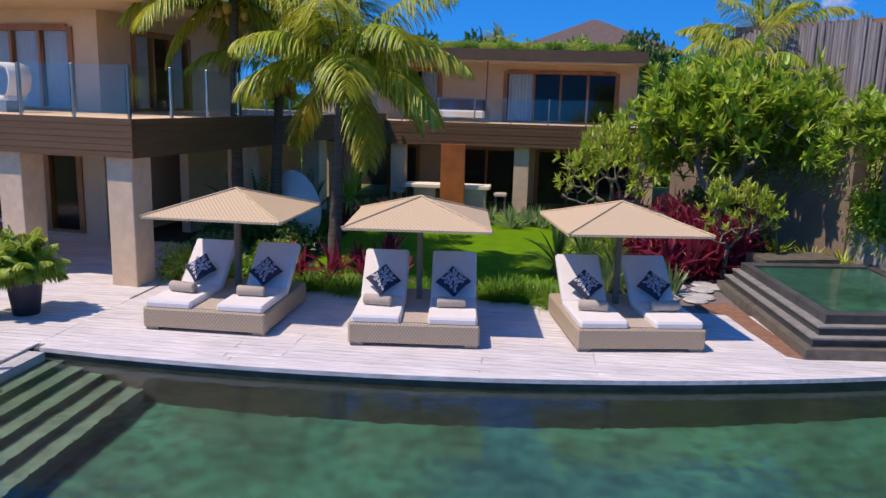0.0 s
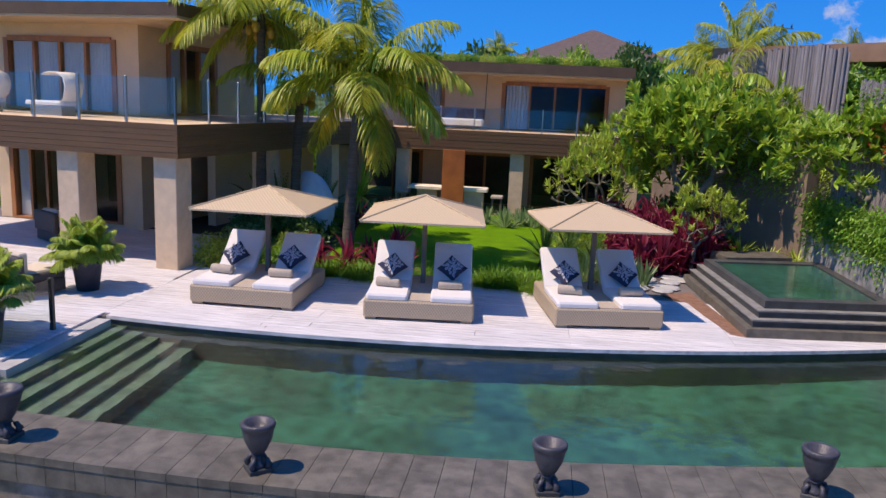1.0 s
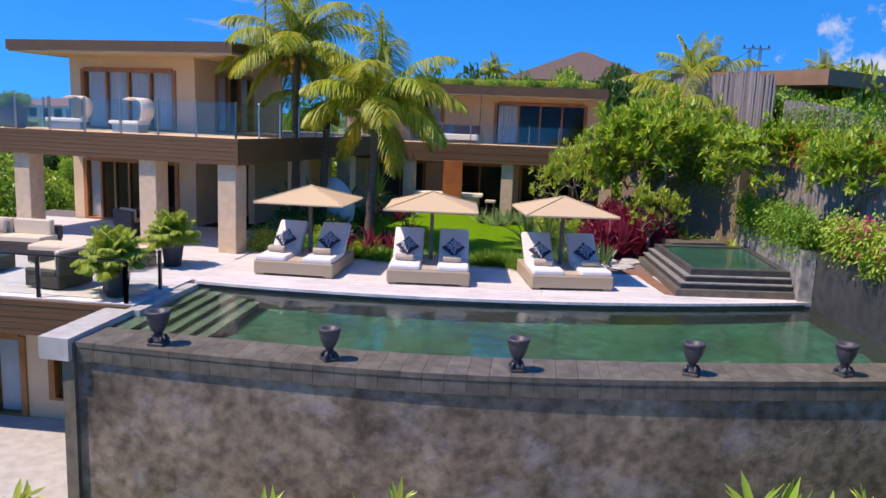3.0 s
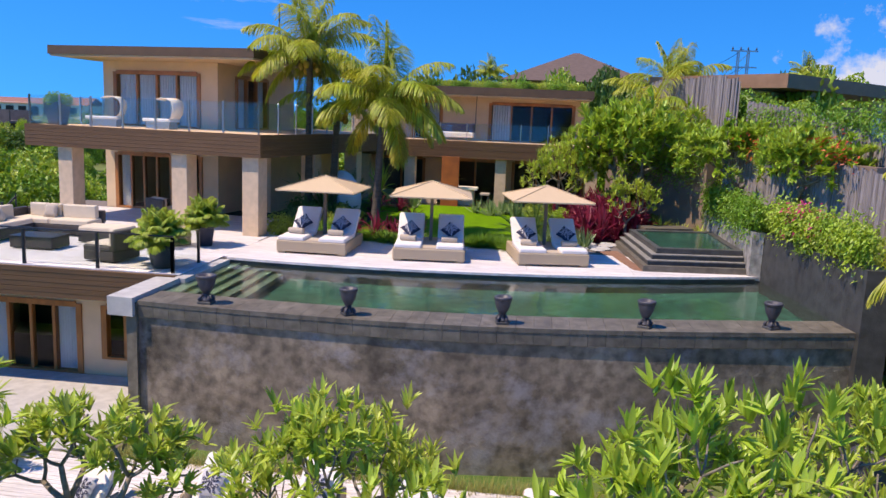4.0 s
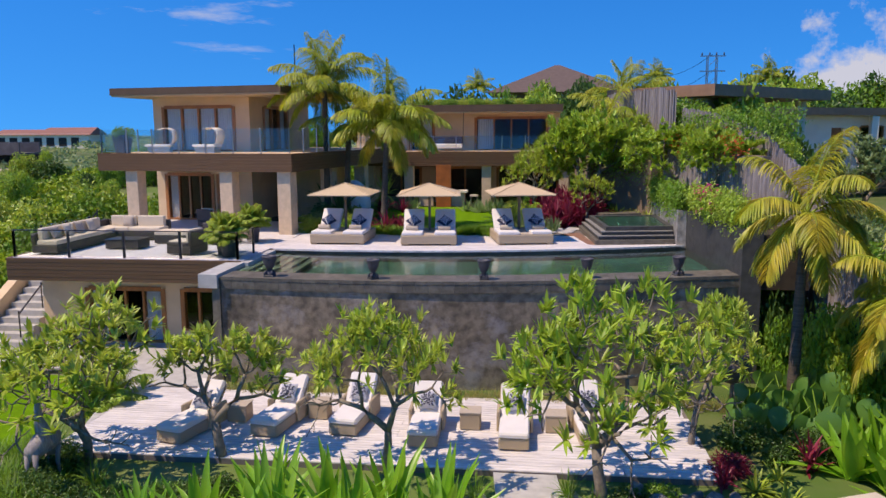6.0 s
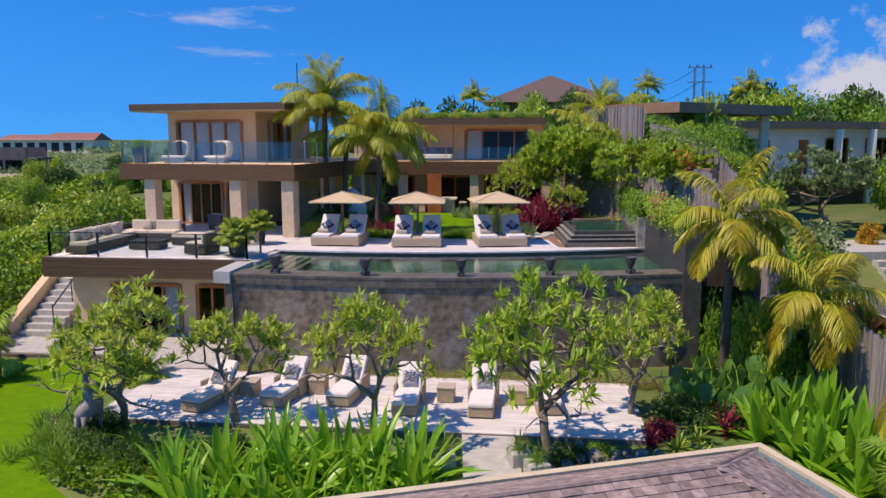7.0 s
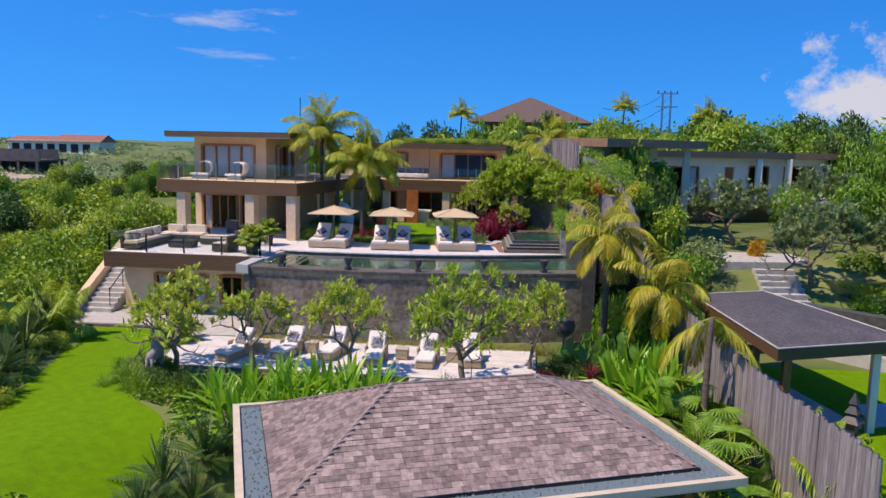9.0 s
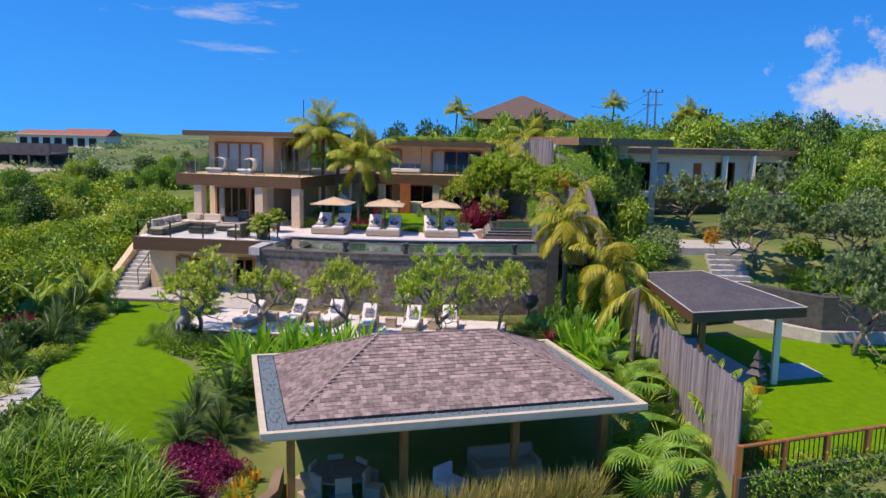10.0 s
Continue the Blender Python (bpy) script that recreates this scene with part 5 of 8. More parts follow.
def heart_leaf():
    n, mb = 7, MB()
    prof = (0.02, 0.3, 0.42, 0.44, 0.36, 0.22, 0.02)
    pts = []
    for i in range(n):
        u = i / (n - 1)
        y, z = u * 1.0 - 0.12, -0.35 * u * u
        pts += [(-prof[i], y - 0.12 * prof[i], z + 0.1 * prof[i]), (0, y, z), (prof[i], y - 0.12 * prof[i], z + 0.1 * prof[i])]
    fs = []
    for i in range(n - 1):
        fs += [(3 * i, 3 * i + 1, 3 * i + 4, 3 * i + 3), (3 * i + 1, 3 * i + 2, 3 * i + 5, 3 * i + 4)]
    return mb.add(pts, fs).mesh("leaf", M["bigleaf"], True)


HEART = heart_leaf()
STALK = MB().tube([(0, 0, 0), (0, 0.1, 0.4), (0, 0.3, 0.8)], [0.03, 0.022, 0.015], 5).mesh("stalk", M["bush"], True)


def elephant_ear(x, y, s, where):
    e = thing("elephant_ear", "broad-leaved elephant ear plant " + where, "plant", pose(x, y, gz(x, y), 0, 0, x * 90))
    e.scale = (s, s, s)
    for k in range(9):
        r = pose(0, 0, 0, 0, 0, k * 137.5) @ pose(0, 0, 0, -8 - 5 * (k % 4), 0, 0)
        h = 0.8 + 0.25 * (k % 3)
        st = part("stalk", STALK, None, e)
        st.matrix_basis = r @ Matrix.Diagonal((1, h, h * 1.3, 1))
        lf = part("leaf", HEART, None, e)
        lf.matrix_basis = r @ pose(0, 0.3 * h, 1.04 * h, -35 - 8 * (k % 3), 0, 0) @ Matrix.Diagonal((0.75, 0.75, 0.75, 1))


def scatter(kind, poly_pts, n, s, fn, z=None, where="in the bed", jitter=0.25, seed=1):
    rng = np.random.default_rng(seed)
    for i in range(n):
        t = (i + rng.uniform(0.2, 0.8)) / n * (len(poly_pts) - 1)
        k = int(min(t, len(poly_pts) - 2))
        a, b = poly_pts[k], poly_pts[k + 1]
        x = a[0] + (b[0] - a[0]) * (t - k) + rng.normal() * jitter
        y = a[1] + (b[1] - a[1]) * (t - k) + rng.normal() * jitter
        fn(kind, x, y, s * rng.uniform(0.8, 1.2), z=z, where=where)


def leaf_tree(kind, x, y, r, h, label, z=None):
    t = thing("broadleaf_tree", label, "tree", pose(x, y, (gz(x, y) if z is None else z) - 0.1, 0, 0, (x * 51 + y * 23) % 360))
    part("trunk", MB().tube([(0, 0, 0), (0.1, 0.05, h * 0.3), (0, 0.1, h * 0.6)], [0.06 * r, 0.045 * r, 0.02 * r], 7), M["bark"], t, smooth=True)
    c = part("crown", SHRUB[kind], None, t)
    c.matrix_basis = Matrix.Translation((0, 0, h * 0.28)) @ Matrix.Diagonal((r, r, h * 0.68, 1))
    return t


UP = "behind the daybeds"
# upper garden beds
sheet("garden_bed", [(-7.1, 13.62), (2.4, 13.62), (3.4, 15.4), (7.2, 17.6), (7.2, 25.5), (-7.1, 25.5)], M["soil"], 0.015, "dark soil of the planting beds", "bed")
scatter("grass", [(-4.6, 13.75), (-2.9, 13.75)], 26, 1.0, ros, where=UP, jitter=0.2)
scatter("grass", [(-0.9, 13.85), (0.9, 14.0)], 34, 1.05, ros, where=UP, jitter=0.25)
scatter("grass", [(-2.9, 13.9), (-0.9, 13.9)], 14, 0.9, ros, where=UP, jitter=0.15)
for x, y, s in ((-4.7, 14.3, 0.9), (-4.0, 14.3, 1.1), (-3.4, 14.3, 0.9), (-3.2, 15.0, 1.1), (-3.3, 16.6, 1.1), (-3.9, 16.0, 0.8), (-5.2, 14.8, 1.0), (-5.4, 20.5, 1.3), (-4.6, 22.0, 1.0), (-2.7, 14.6, 0.9)):
    ros("cordy", x, y, s, where=UP)
for x, y, r, k in ((-7.0, 14.3, 0.8, "lime"), (-6.3, 14.4, 0.65, "lime"), (-5.6, 14.2, 0.7, "bush"), (-6.8, 15.2, 0.9, "grey_green"), (-5.7, 15.2, 0.8, "lime"), (-7.0, 16.4, 1.0, "deep"), (-5.6, 16.6, 0.9, "deep")):
    shrub(k, x, y, r, where=UP)
for x, y, s in ((-6.6, 17.3, 1.2), (-7.4, 18.4, 1.3), (-6.0, 19.0, 1.2)):
    ros("cycad", x, y, s, sz=s * 1.3, where="under the palms")
for x, y in ((-5.4, 23.2), (-4.9, 23.4), (-4.3, 23.4), (-1.5, 22.9), (-0.9, 22.8), (-0.4, 22.7), (0.1, 22.6), (-0.8, 22.2), (-5.8, 22.5), (-0.2, 23.3), (-4.7, 24.0)):
    ros("agave", x, y, 1.15, where="at the back of the lawn")
for x, y, r, h, k in ((0.9, 21.0, 0.9, 0.85, "lime"), (1.3, 20.0, 0.8, 0.8, "lime"), (1.8, 21.6, 0.9, 1.1, "bush"), (1.1, 17.9, 0.7, 0.7, "lime"), (2.2, 19.2, 0.8, 0.9, "frang"), (-5.9, 21.2, 0.8, 0.7, "bush"), (-6.4, 20.0, 0.9, 0.8, "bush")):
    shrub(k, x, y, r, h, where="beside the lawn")
for x, y, s in ((0.4, 16.2, 1.05), (1.0, 16.9, 1.0), (1.6, 15.9, 0.8)):
    ros("cycad", x, y, s, where="beside the lawn")
for x, y in ((1.3, 14.9), (1.8, 14.6), (2.2, 15.2), (1.7, 15.4), (2.6, 15.0)):
    ros("agave", x, y, 1.0, sz=1.2, where=UP)
for x, y, r, h in ((2.9, 17.0, 0.8, 1.3), (3.5, 17.5, 0.9, 1.5), (4.3, 17.9, 0.9, 1.5), (3.2, 18.4, 0.9, 1.7), (2.6, 17.9, 0.7, 1.2), (2.3, 20.8, 0.7, 1.5)):
    shrub("red", x, y, r, h, where="beside the spa")
for x, y in ((2.7, 16.2), (3.2, 16.4), (3.8, 16.9), (4.4, 17.1), (2.3, 20.2), (2.9, 21.0)):
    ros("cordy", x, y, 1.25, sz=1.6, where="beside the spa")
ros("dracaena", -5.0, 19.5, 0.9, sz=2.2, where="behind the palms")
for x, y, s in ((5.4, 17.9, 0.8), (6.0, 17.5, 0.7), (6.6, 17.3, 0.7)):
    ros("dracaena", x, y, s, where="at the foot of the tan wall")
shrub("deep", 4.9, 18.4, 0.7, 0.9, where="at the foot of the tan wall")
shrub("lime", 6.7, 16.9, 0.5, 0.6, where="at the foot of the tan wall")
for i, (x, y) in enumerate(((2.5, 14.7), (2.9, 15.1), (3.2, 14.9), (3.3, 15.5), (2.8, 15.7), (3.4, 16.0), (3.0, 14.6), (3.6, 15.8))):
    o = tagged(new("stepping_stone", MB().lathe([(0.2, 0), (0.24, 0.03), (0.2, 0.06), (0.05, 0.065)], 9).mesh("stepping_stone", M["palecope"])), "flat pale stepping stone beside the spa", "stone", "stepping stones")
    o.matrix_basis = pose(x, y, -0.03 if y > 14.4 else 0.0, 0, 0, i * 50)

# vines and planters on the boundary
def vines(name, pts, z, n, drop, label, mtl="frang", out=(-1, -0.4), leaf=0.14):
    """A mat of leaves that spills over a wall top and hangs."""
    t = RNG.uniform(0, len(pts) - 1.001, n)
    k = t.astype(int)
    fr = (t - k)[:, None]
    P_ = np.array(pts, float)
    p = P_[k] * (1 - fr) + P_[k + 1] * fr
    hang = RNG.random(n) ** 1.6
    strand = np.sin(t * 37) * 0.5 + 0.5
    px = p + np.array(out)[None] * (0.15 + 0.35 * RNG.random((n, 1)) * (1 - hang[:, None] * 0.4)) + RNG.normal(size=(n, 2)) * 0.12
    zz = z + RNG.normal(size=n) * 0.18 + 0.3 * (1 - hang) - hang * drop * (0.45 + 0.75 * strand)
    base = np.stack([px[:, 0], px[:, 1], zz], 1)
    d = unit(RNG.normal(size=(n, 3)) * 0.6 + np.array([out[0], out[1], -0.5]))
    v, f = leaves(base, d, leaf * RNG.uniform(0.7, 1.2, n), leaf * 0.4)
    return tagged(new(name, arrmesh(name, v, f, M[mtl])), label, "climbing plant", kind="stuff")


vines("hanging_vine", [(6.95, 17.4), (7.0, 14.0), (7.05, 11.6)], 1.55, 8000, 0.55, "leafy vine hanging over the spa wall", "bush", out=(-0.6, -0.3), leaf=0.11)
vines("hanging_vine", [(7.35, 11.3), (7.55, 9.0), (7.8, 6.6)], 1.6, 6500, 0.35, "leafy vine along the black pool wall", "frang", out=(-0.5, -0.3), leaf=0.12)
vines("pink_flowers", [(7.4, 10.4), (7.6, 8.6)], 1.75, 160, 0.25, "pink bougainvillea flowers over the black wall", "pinkf", out=(-0.7, -0.4))
vines("hanging_vine", [(4.4, 20.5), (5.6, 19.2), (6.7, 17.8)], 3.0, 4200, 1.0, "long curtain of hanging vines on the tan wall", "bush", leaf=0.11)
vines("hanging_vine", [(7.4, 19.2), (8.3, 16.0), (8.9, 12.5)], 3.2, 11000, 1.5, "vines along the top of the bamboo fence", "frang", leaf=0.1)
vines("fence_creeper", [(8.2, 18.9), (9.0, 15.4), (9.5, 12.0), (9.8, 9.0)], 4.2, 2600, 0.4, "creeper along the top of the stepped fence", "bush", out=(-0.3, -0.15), leaf=0.13)
vines("orange_flowers", [(7.6, 15.5), (8.4, 12.5), (8.8, 10.5)], 3.3, 260, 0.25, "orange flowering creeper along the fence", "orangef")
for x, y, r, k in ((7.8, 10.6, 0.85, "lime"), (7.9, 9.2, 0.9, "bush"), (8.0, 7.9, 0.8, "lime"), (8.0, 11.7, 0.9, "frang"), (7.7, 13.4, 0.95, "bush"), (7.5, 15.0, 0.9, "frang"), (7.3, 16.4, 0.85, "bush")):
    shrub(k, x, y, r, z=1.0, where="in a planter")
for x, y in ((7.6, 9.4), (7.75, 8.8), (7.65, 10.1)):
    ros("brom", x, y, 0.5, z=1.25, where="in a planter")
shrub("deep", 4.2, 20.2, 1.0, 1.8, where="against the boundary wall")
for x, y, z, r, k in ((5.6, 25.5, 4.4, 1.2, "bush"), (7.2, 22.5, 4.6, 1.1, "frang"), (8.6, 20.5, 4.5, 1.2, "bush"), (9.6, 18.8, 4.0, 1.2, "frang"), (10.2, 16.4, 3.2, 1.2, "bush"), (10.6, 14, 2.6, 1.3, "frang"), (11.2, 21.8, 3.4, 1.6, "deep"), (13, 24, 3.2, 1.8, "bush")):
    shrub(k, x, y, r, r * 1.1, z=z - 0.3, where="above the bamboo fence")
for x, y, r, h in ((11.2, 17.4, 1.5, 4.6), (12.6, 18.6, 1.6, 4.8), (11.0, 13.2, 1.3, 3.6), (8.6, 20.5, 1.2, 4.6), (9.8, 18.6, 1.2, 4.2), (10.4, 15.5, 1.2, 3.4), (11.5, 21.5, 1.6, 4.4)):
    shrub("deep", x, y, r, h, z=gz(x, y) - 0.1, where="behind the bamboo fence")

# green roof
for i in range(15):
    shrub(("bush", "lime", "frang")[i % 3], -4.5 + i * 0.52, 28.6 + (i % 3) * 0.8, 0.62, 0.5, z=5.38, where="on the planted roof")

# ---- lower garden plants ----
LOW = "beside the lower deck"
scatter("grass", [(-9.3, -0.3), (-8.6, -2.2), (-6.6, -2.9), (-4.3, -2.8)], 110, 1.25, ros, where=LOW, jitter=0.42)
for x, y, s in ((-3.2, -4.3, 1.1), (-2.6, -3.6, 1.15), (-1.9, -4.4, 1.2), (-1.2, -3.6, 1.2), (-0.5, -4.3, 1.15), (0.2, -3.7, 1.1), (0.6, -4.3, 1.0), (-2.4, -5.0, 1.1), (-1.4, -5.2, 1.1), (-0.4, -5.1, 1.0), (-3.4, -5.4, 1.0), (-1.8, -3.0, 1.1), (-0.7, -2.8, 1.1), (0.3, -2.9, 1.0), (-2.9, -2.8, 1.0), (-3.9, -3.6, 1.05), (-4.4, -4.6, 1.1), (-3.8, -5.0, 1.0), (-4.9, -3.9, 0.95)):
    leafy("lily", "spider_lily", "bright green spider lily with broad strap leaves", x, y, s * 1.3, 26)
for x, y, s in ((-4.4, -8.6, 1.45), (-3.9, -7.0, 1.5), (-3.5, -6.2, 1.2), (-4.2, -10.2, 1.2), (-3.4, -8.9, 1.2)):
    ros("cycad", x, y, s, where="by the lawn")
for x, y, r in ((-3.2, -10.6, 0.85), (-2.7, -11.2, 0.9), (-3.7, -10.1, 0.75), (-3.2, -11.8, 0.95), (-3.8, -11.2, 0.85), (-2.6, -12.2, 0.8), (-2.3, -10.8, 0.7)):
    shrub("magenta", x, y, r, where="by the lawn")
for x, y, s in ((-1.6, -11.9, 1.0), (-1.4, -12.8, 1.1), (-1.9, -13.5, 1.0), (-1.2, -13.9, 0.9), (-1.5, -11.0, 1.0)):
    ros("brom", x, y, s * 1.3, where="beside the pond")
shrub("lime", -1.7, -12.4, 0.45, where="beside the pond")
for i in range(17):
    x, y = -7.9 + (i % 6) * 0.85 + (i // 6) * 0.35, -15.0 + (i // 6) * 1.05 + 0.3 * math.sin(i * 2.7)
    ros("fountain", x, y, 1.1 + 0.12 * (i % 3), where="in front of the lawn")
for x, y, r, k in ((-8.2, -15.0, 1.2, "deep"), (-9.4, -13.6, 1.1, "bush"), (-10.6, -12.2, 1.2, "deep"), (-5.0, -15.6, 0.8, "lime"), (-3.8, -15.4, 0.7, "lime"), (-11.6, -14.0, 1.6, "deep"), (-9.8, -16.0, 1.3, "bush")):
    shrub(k, x, y, r, where="in front of the lawn")
for i in range(16):
    a = radians(150 + i * 13)
    shrub("deep", -6.3 + 2.0 * math.cos(a), -1.7 + 1.25 * math.sin(a), 0.55, 0.6, where="as a low hedge by the lower deck")
for x, y, r in ((-2.0, -11.2, 0.4), (-2.2, -12.2, 0.45), (-1.7, -12.9, 0.42), (-1.5, -12.2, 0.38), (-2.0, -13.8, 0.45), (-1.6, -11.4, 0.35)):
    shrub("lime", x, y, r, where="beside the pond")
# left bank
for i in range(46):
    x, y = -12.0 - (i % 6) * 0.95 - 0.4 * math.sin(i * 3.1), -15.5 + (i // 6) * 1.5 + 0.5 * math.cos(i * 2.3)
    shrub(("bush", "deep", "frang", "deep", "lime")[(i * 7) % 5], x, y, 0.75 + 0.3 * (i % 3), None, where="on the bank")
for x, y, s in ((-12.3, -4.6, 1.2), (-12.9, -3.2, 1.2), (-12.9, -5.4, 1.3), (-13.4, -2.4, 1.3), (-12.2, -7.4, 1.2), (-13.9, -0.6, 1.3), (-14.4, 0.8, 1.3), (-15.2, 2.6, 1.4)):
    ros("cycad", x, y, s, sz=s * 1.2, where="on the bank")
for x, y, s in ((-11.9, -7.6, 0.9), (-12.6, -8.2, 1.0), (-12.5, -4.0, 0.8), (-12.1, -6.0, 0.9), (-13.3, -1.4, 0.8), (-11.0, -8.6, 0.9), (-10.4, -9.6, 0.8)):
    ros("fan", x, y, s, where="on the bank")
for x, y, r, h, k in ((-14.6, -3.8, 0.9, 1.1, "red"), (-15.4, -2.0, 0.8, 1.0, "red"), (-15.0, -0.2, 1.0, 1.2, "bush"), (-15.8, 1.6, 1.2, 1.6, "bush"), (-16.4, 3.4, 1.2, 1.8, "deep"), (-16.6, 5.4, 0.9, 1.2, "magenta"), (-13.6, -6.2, 1.1, 1.2, "deep"), (-14.8, -8.5, 1.6, 1.7, "bush"), (-13.4, -9.8, 1.3, 1.2, "deep"), (-16.8, -4.5, 1.8, 2.2, "bush"), (-17.6, -1.0, 2.0, 2.6, "deep"), (-13.8, 1.0, 0.7, 0.9, "lime")):
    shrub(k, x, y, r, h, where="on the bank")
for x, y, s in ((-16.2, -0.5, 1.5), (-16.8, 1.4, 1.6), (-15.6, 0.6, 1.4), (-17.4, 3.4, 1.5)):
    elephant_ear(x, y, s * 0.9, "on the bank")
SP = thing("areca_palm", "clustered green palm with many arching fronds on the bank", "palm tree", pose(-15.8, -0.2, -3.4))
ac, ar = palm_crown("areca_fronds", 16, 1.9, 0.9, 0.04, M["frang"], (20, 84))
part("fronds", ac, None, SP).scale = (1.2, 1.2, 1.6)
part("midrib", ar, None, SP).scale = (1.2, 1.2, 1.6)
copy_thing(SP, pose(-14.9, 2.6, -3.3, 0, 0, 70))
copy_thing(SP, pose(-17.2, 2.2, -3.2, 0, 0, 140))
copy_thing(SP, pose(-9.4, 2.9, -3.1, 0, 0, 30) @ Matrix.Diagonal((0.55, 0.55, 0.5, 1)))
for x, y, r in ((13.1, -4.8, 20), (13.3, -6.6, 110), (13.0, -8.2, 200)):
    copy_thing(SP, pose(x, y, -4.0, 0, 0, r) @ Matrix.Diagonal((0.75, 0.75, 0.8, 1)))
# right garden between the deck and the bamboo fence
RG = "near the bamboo fence"
for x, y, s in ((8.0, 3.4, 1.0), (8.8, 3.0, 1.1), (7.3, 3.9, 0.9), (8.4, 2.2, 1.0), (9.4, 3.9, 1.1), (7.6, 2.4, 0.9), (9.8, 2.4, 1.0), (6.9, 2.8, 0.8)):
    elephant_ear(x, y, s * 0.85, RG)
for x, y, s in ((9.0, 0.6, 1.0), (9.6, -0.4, 1.05), (8.8, -0.7, 0.95), (10.0, 0.9, 1.1), (9.9, -1.6, 1.0), (9.0, -1.7, 0.9), (10.3, -0.7, 1.0), (8.3, 0.2, 0.9), (9.6, -2.6, 0.9), (10.4, -2.2, 0.9)):
    leafy("heli", "heliconia", "tall upright heliconia with broad leaves", x, y, s, 18)
for x, y, s in ((6.2, -0.6, 0.9), (6.8, 0.0, 0.8), (6.6, -1.2, 0.9)):
    ros("fan", x, y, s * 0.7, where=RG)
ros("cordy", 7.6, 0.5, 1.0, where=RG)
ros("cordy", 5.6, -0.5, 0.7, where=RG)
for x, y, r, k in ((7.2, 0.9, 0.6, "deep"), (6.6, 1.6, 0.7, "deep"), (8.0, 1.2, 0.7, "deep"), (5.9, 0.2, 0.5, "red"), (3.6, -1.6, 0.5, "deep"), (4.3, -1.2, 0.5, "bush")):
    shrub(k, x, y, r, where=RG)
for x, y, r, h, k in ((8.7, 5.4, 0.9, 2.6, "bush"), (9.3, 4.2, 1.0, 2.8, "frang"), (8.9, 6.6, 0.9, 2.8, "deep"), (9.6, 2.9, 0.9, 2.2, "bush"), (10.2, 4.0, 0.8, 2.4, "deep"), (9.9, 5.6, 0.8, 2.6, "frang")):
    shrub(k, x, y, r, h, where="between the pool wall and the fence")


def fan_leaf():
    """A fan of narrow drooping fingers, split nearly to the stalk."""
    mb, n = MB(), 19
    for i in range(n):
        am = radians(-105 + i * 210 / (n - 1))
        r = 0.82 * (1 - 0.22 * abs(i - 9) / 9)
        dx, dy = math.sin(am), math.cos(am)
        w = 0.036
        rows = [(0.02, 0.3), (0.3, 1.0), (0.62, 0.85), (1.0, 0.05)]
        pts = []
        for u, k in rows:
            z = 0.05 * u - 0.24 * u ** 3
            pts += [(dx * r * u - dy * w * k, dy * r * u + dx * w * k, z), (dx * r * u, dy * r * u, z + 0.018 * k), (dx * r * u + dy * w * k, dy * r * u - dx * w * k, z)]
        fs = []
        for a in range(3):
            fs += [(3 * a, 3 * a + 1, 3 * a + 4, 3 * a + 3), (3 * a + 1, 3 * a + 2, 3 * a + 5, 3 * a + 4)]
        mb.add(pts, fs)
    return mb.mesh("leaf", M["bush"])


FANLEAF = fan_leaf()
FANSTALK = MB().tube([(0, 0, 0), (0, 0.12, 0.45), (0, 0.4, 0.85)], [0.022, 0.016, 0.012], 5).mesh("stalk", M["lime"], True)


def fan_palm(x, y, s):
    e = thing("fan_palm", "yellow-green fan palm with pleated leaves beside the fence", "palm tree", pose(x, y, gz(x, y), 0, 0, x * 70 + y * 40), "fan palms")
    e.scale = (s * 0.85, s * 0.85, s * 0.95)
    part("trunk", MB().tube([(0, 0, -0.1), (0.03, 0, 0.5), (0, 0, 0.95)], [0.09, 0.07, 0.06], 7), M["palmbark"], e)
    for k in range(13):
        r = pose(0, 0, 0.8, 0, 0, k * 137.5) @ pose(0, 0, 0, -6 - 15 * (k % 4), 0, 0)
        part("stalk", FANSTALK, None, e).matrix_basis = r
        part("leaf", FANLEAF, None, e).matrix_basis = r @ pose(0, 0.4, 0.85, 12 - 22 * (k % 4), 0, 0)


for x, y, s in ((10.7, -4.6, 1.0), (10.9, -6.3, 1.15), (10.4, -8.0, 1.1), (10.9, -9.4, 1.25), (10.2, -10.6, 1.15), (11.2, -11.0, 1.1), (9.9, -9.2, 0.9), (10.2, -3.2, 0.9)):
    fan_palm(x, y, s)
for x, y in ((10.5, -4.0), (10.9, -6.0), (10.6, -7.8), (11.0, -9.4), (10.2, -9.6)):
    ros("fan", x, y, 1.1, where="beside the bamboo fence")
    shrub("deep", x + 0.2, y + 0.6, 0.8, 0.9, where="beside the bamboo fence")
# reeds before the pavilion
for i in range(26):
    ros("reed", 3.6 + (i % 13) * 0.42, -13.4 + (i % 13) * 0.19 + (i // 13) * 0.45, 1.15, gz(5, -13) + 0.0, where="in front of the pavilion")
# reeds in the pond at the wall foot
for i in range(70):
    x = -7.0 + i * 0.2
    ros("reed", x, 3.98 + 0.1 * math.sin(i * 2.1), 0.42, -3.25, where="in the pond")
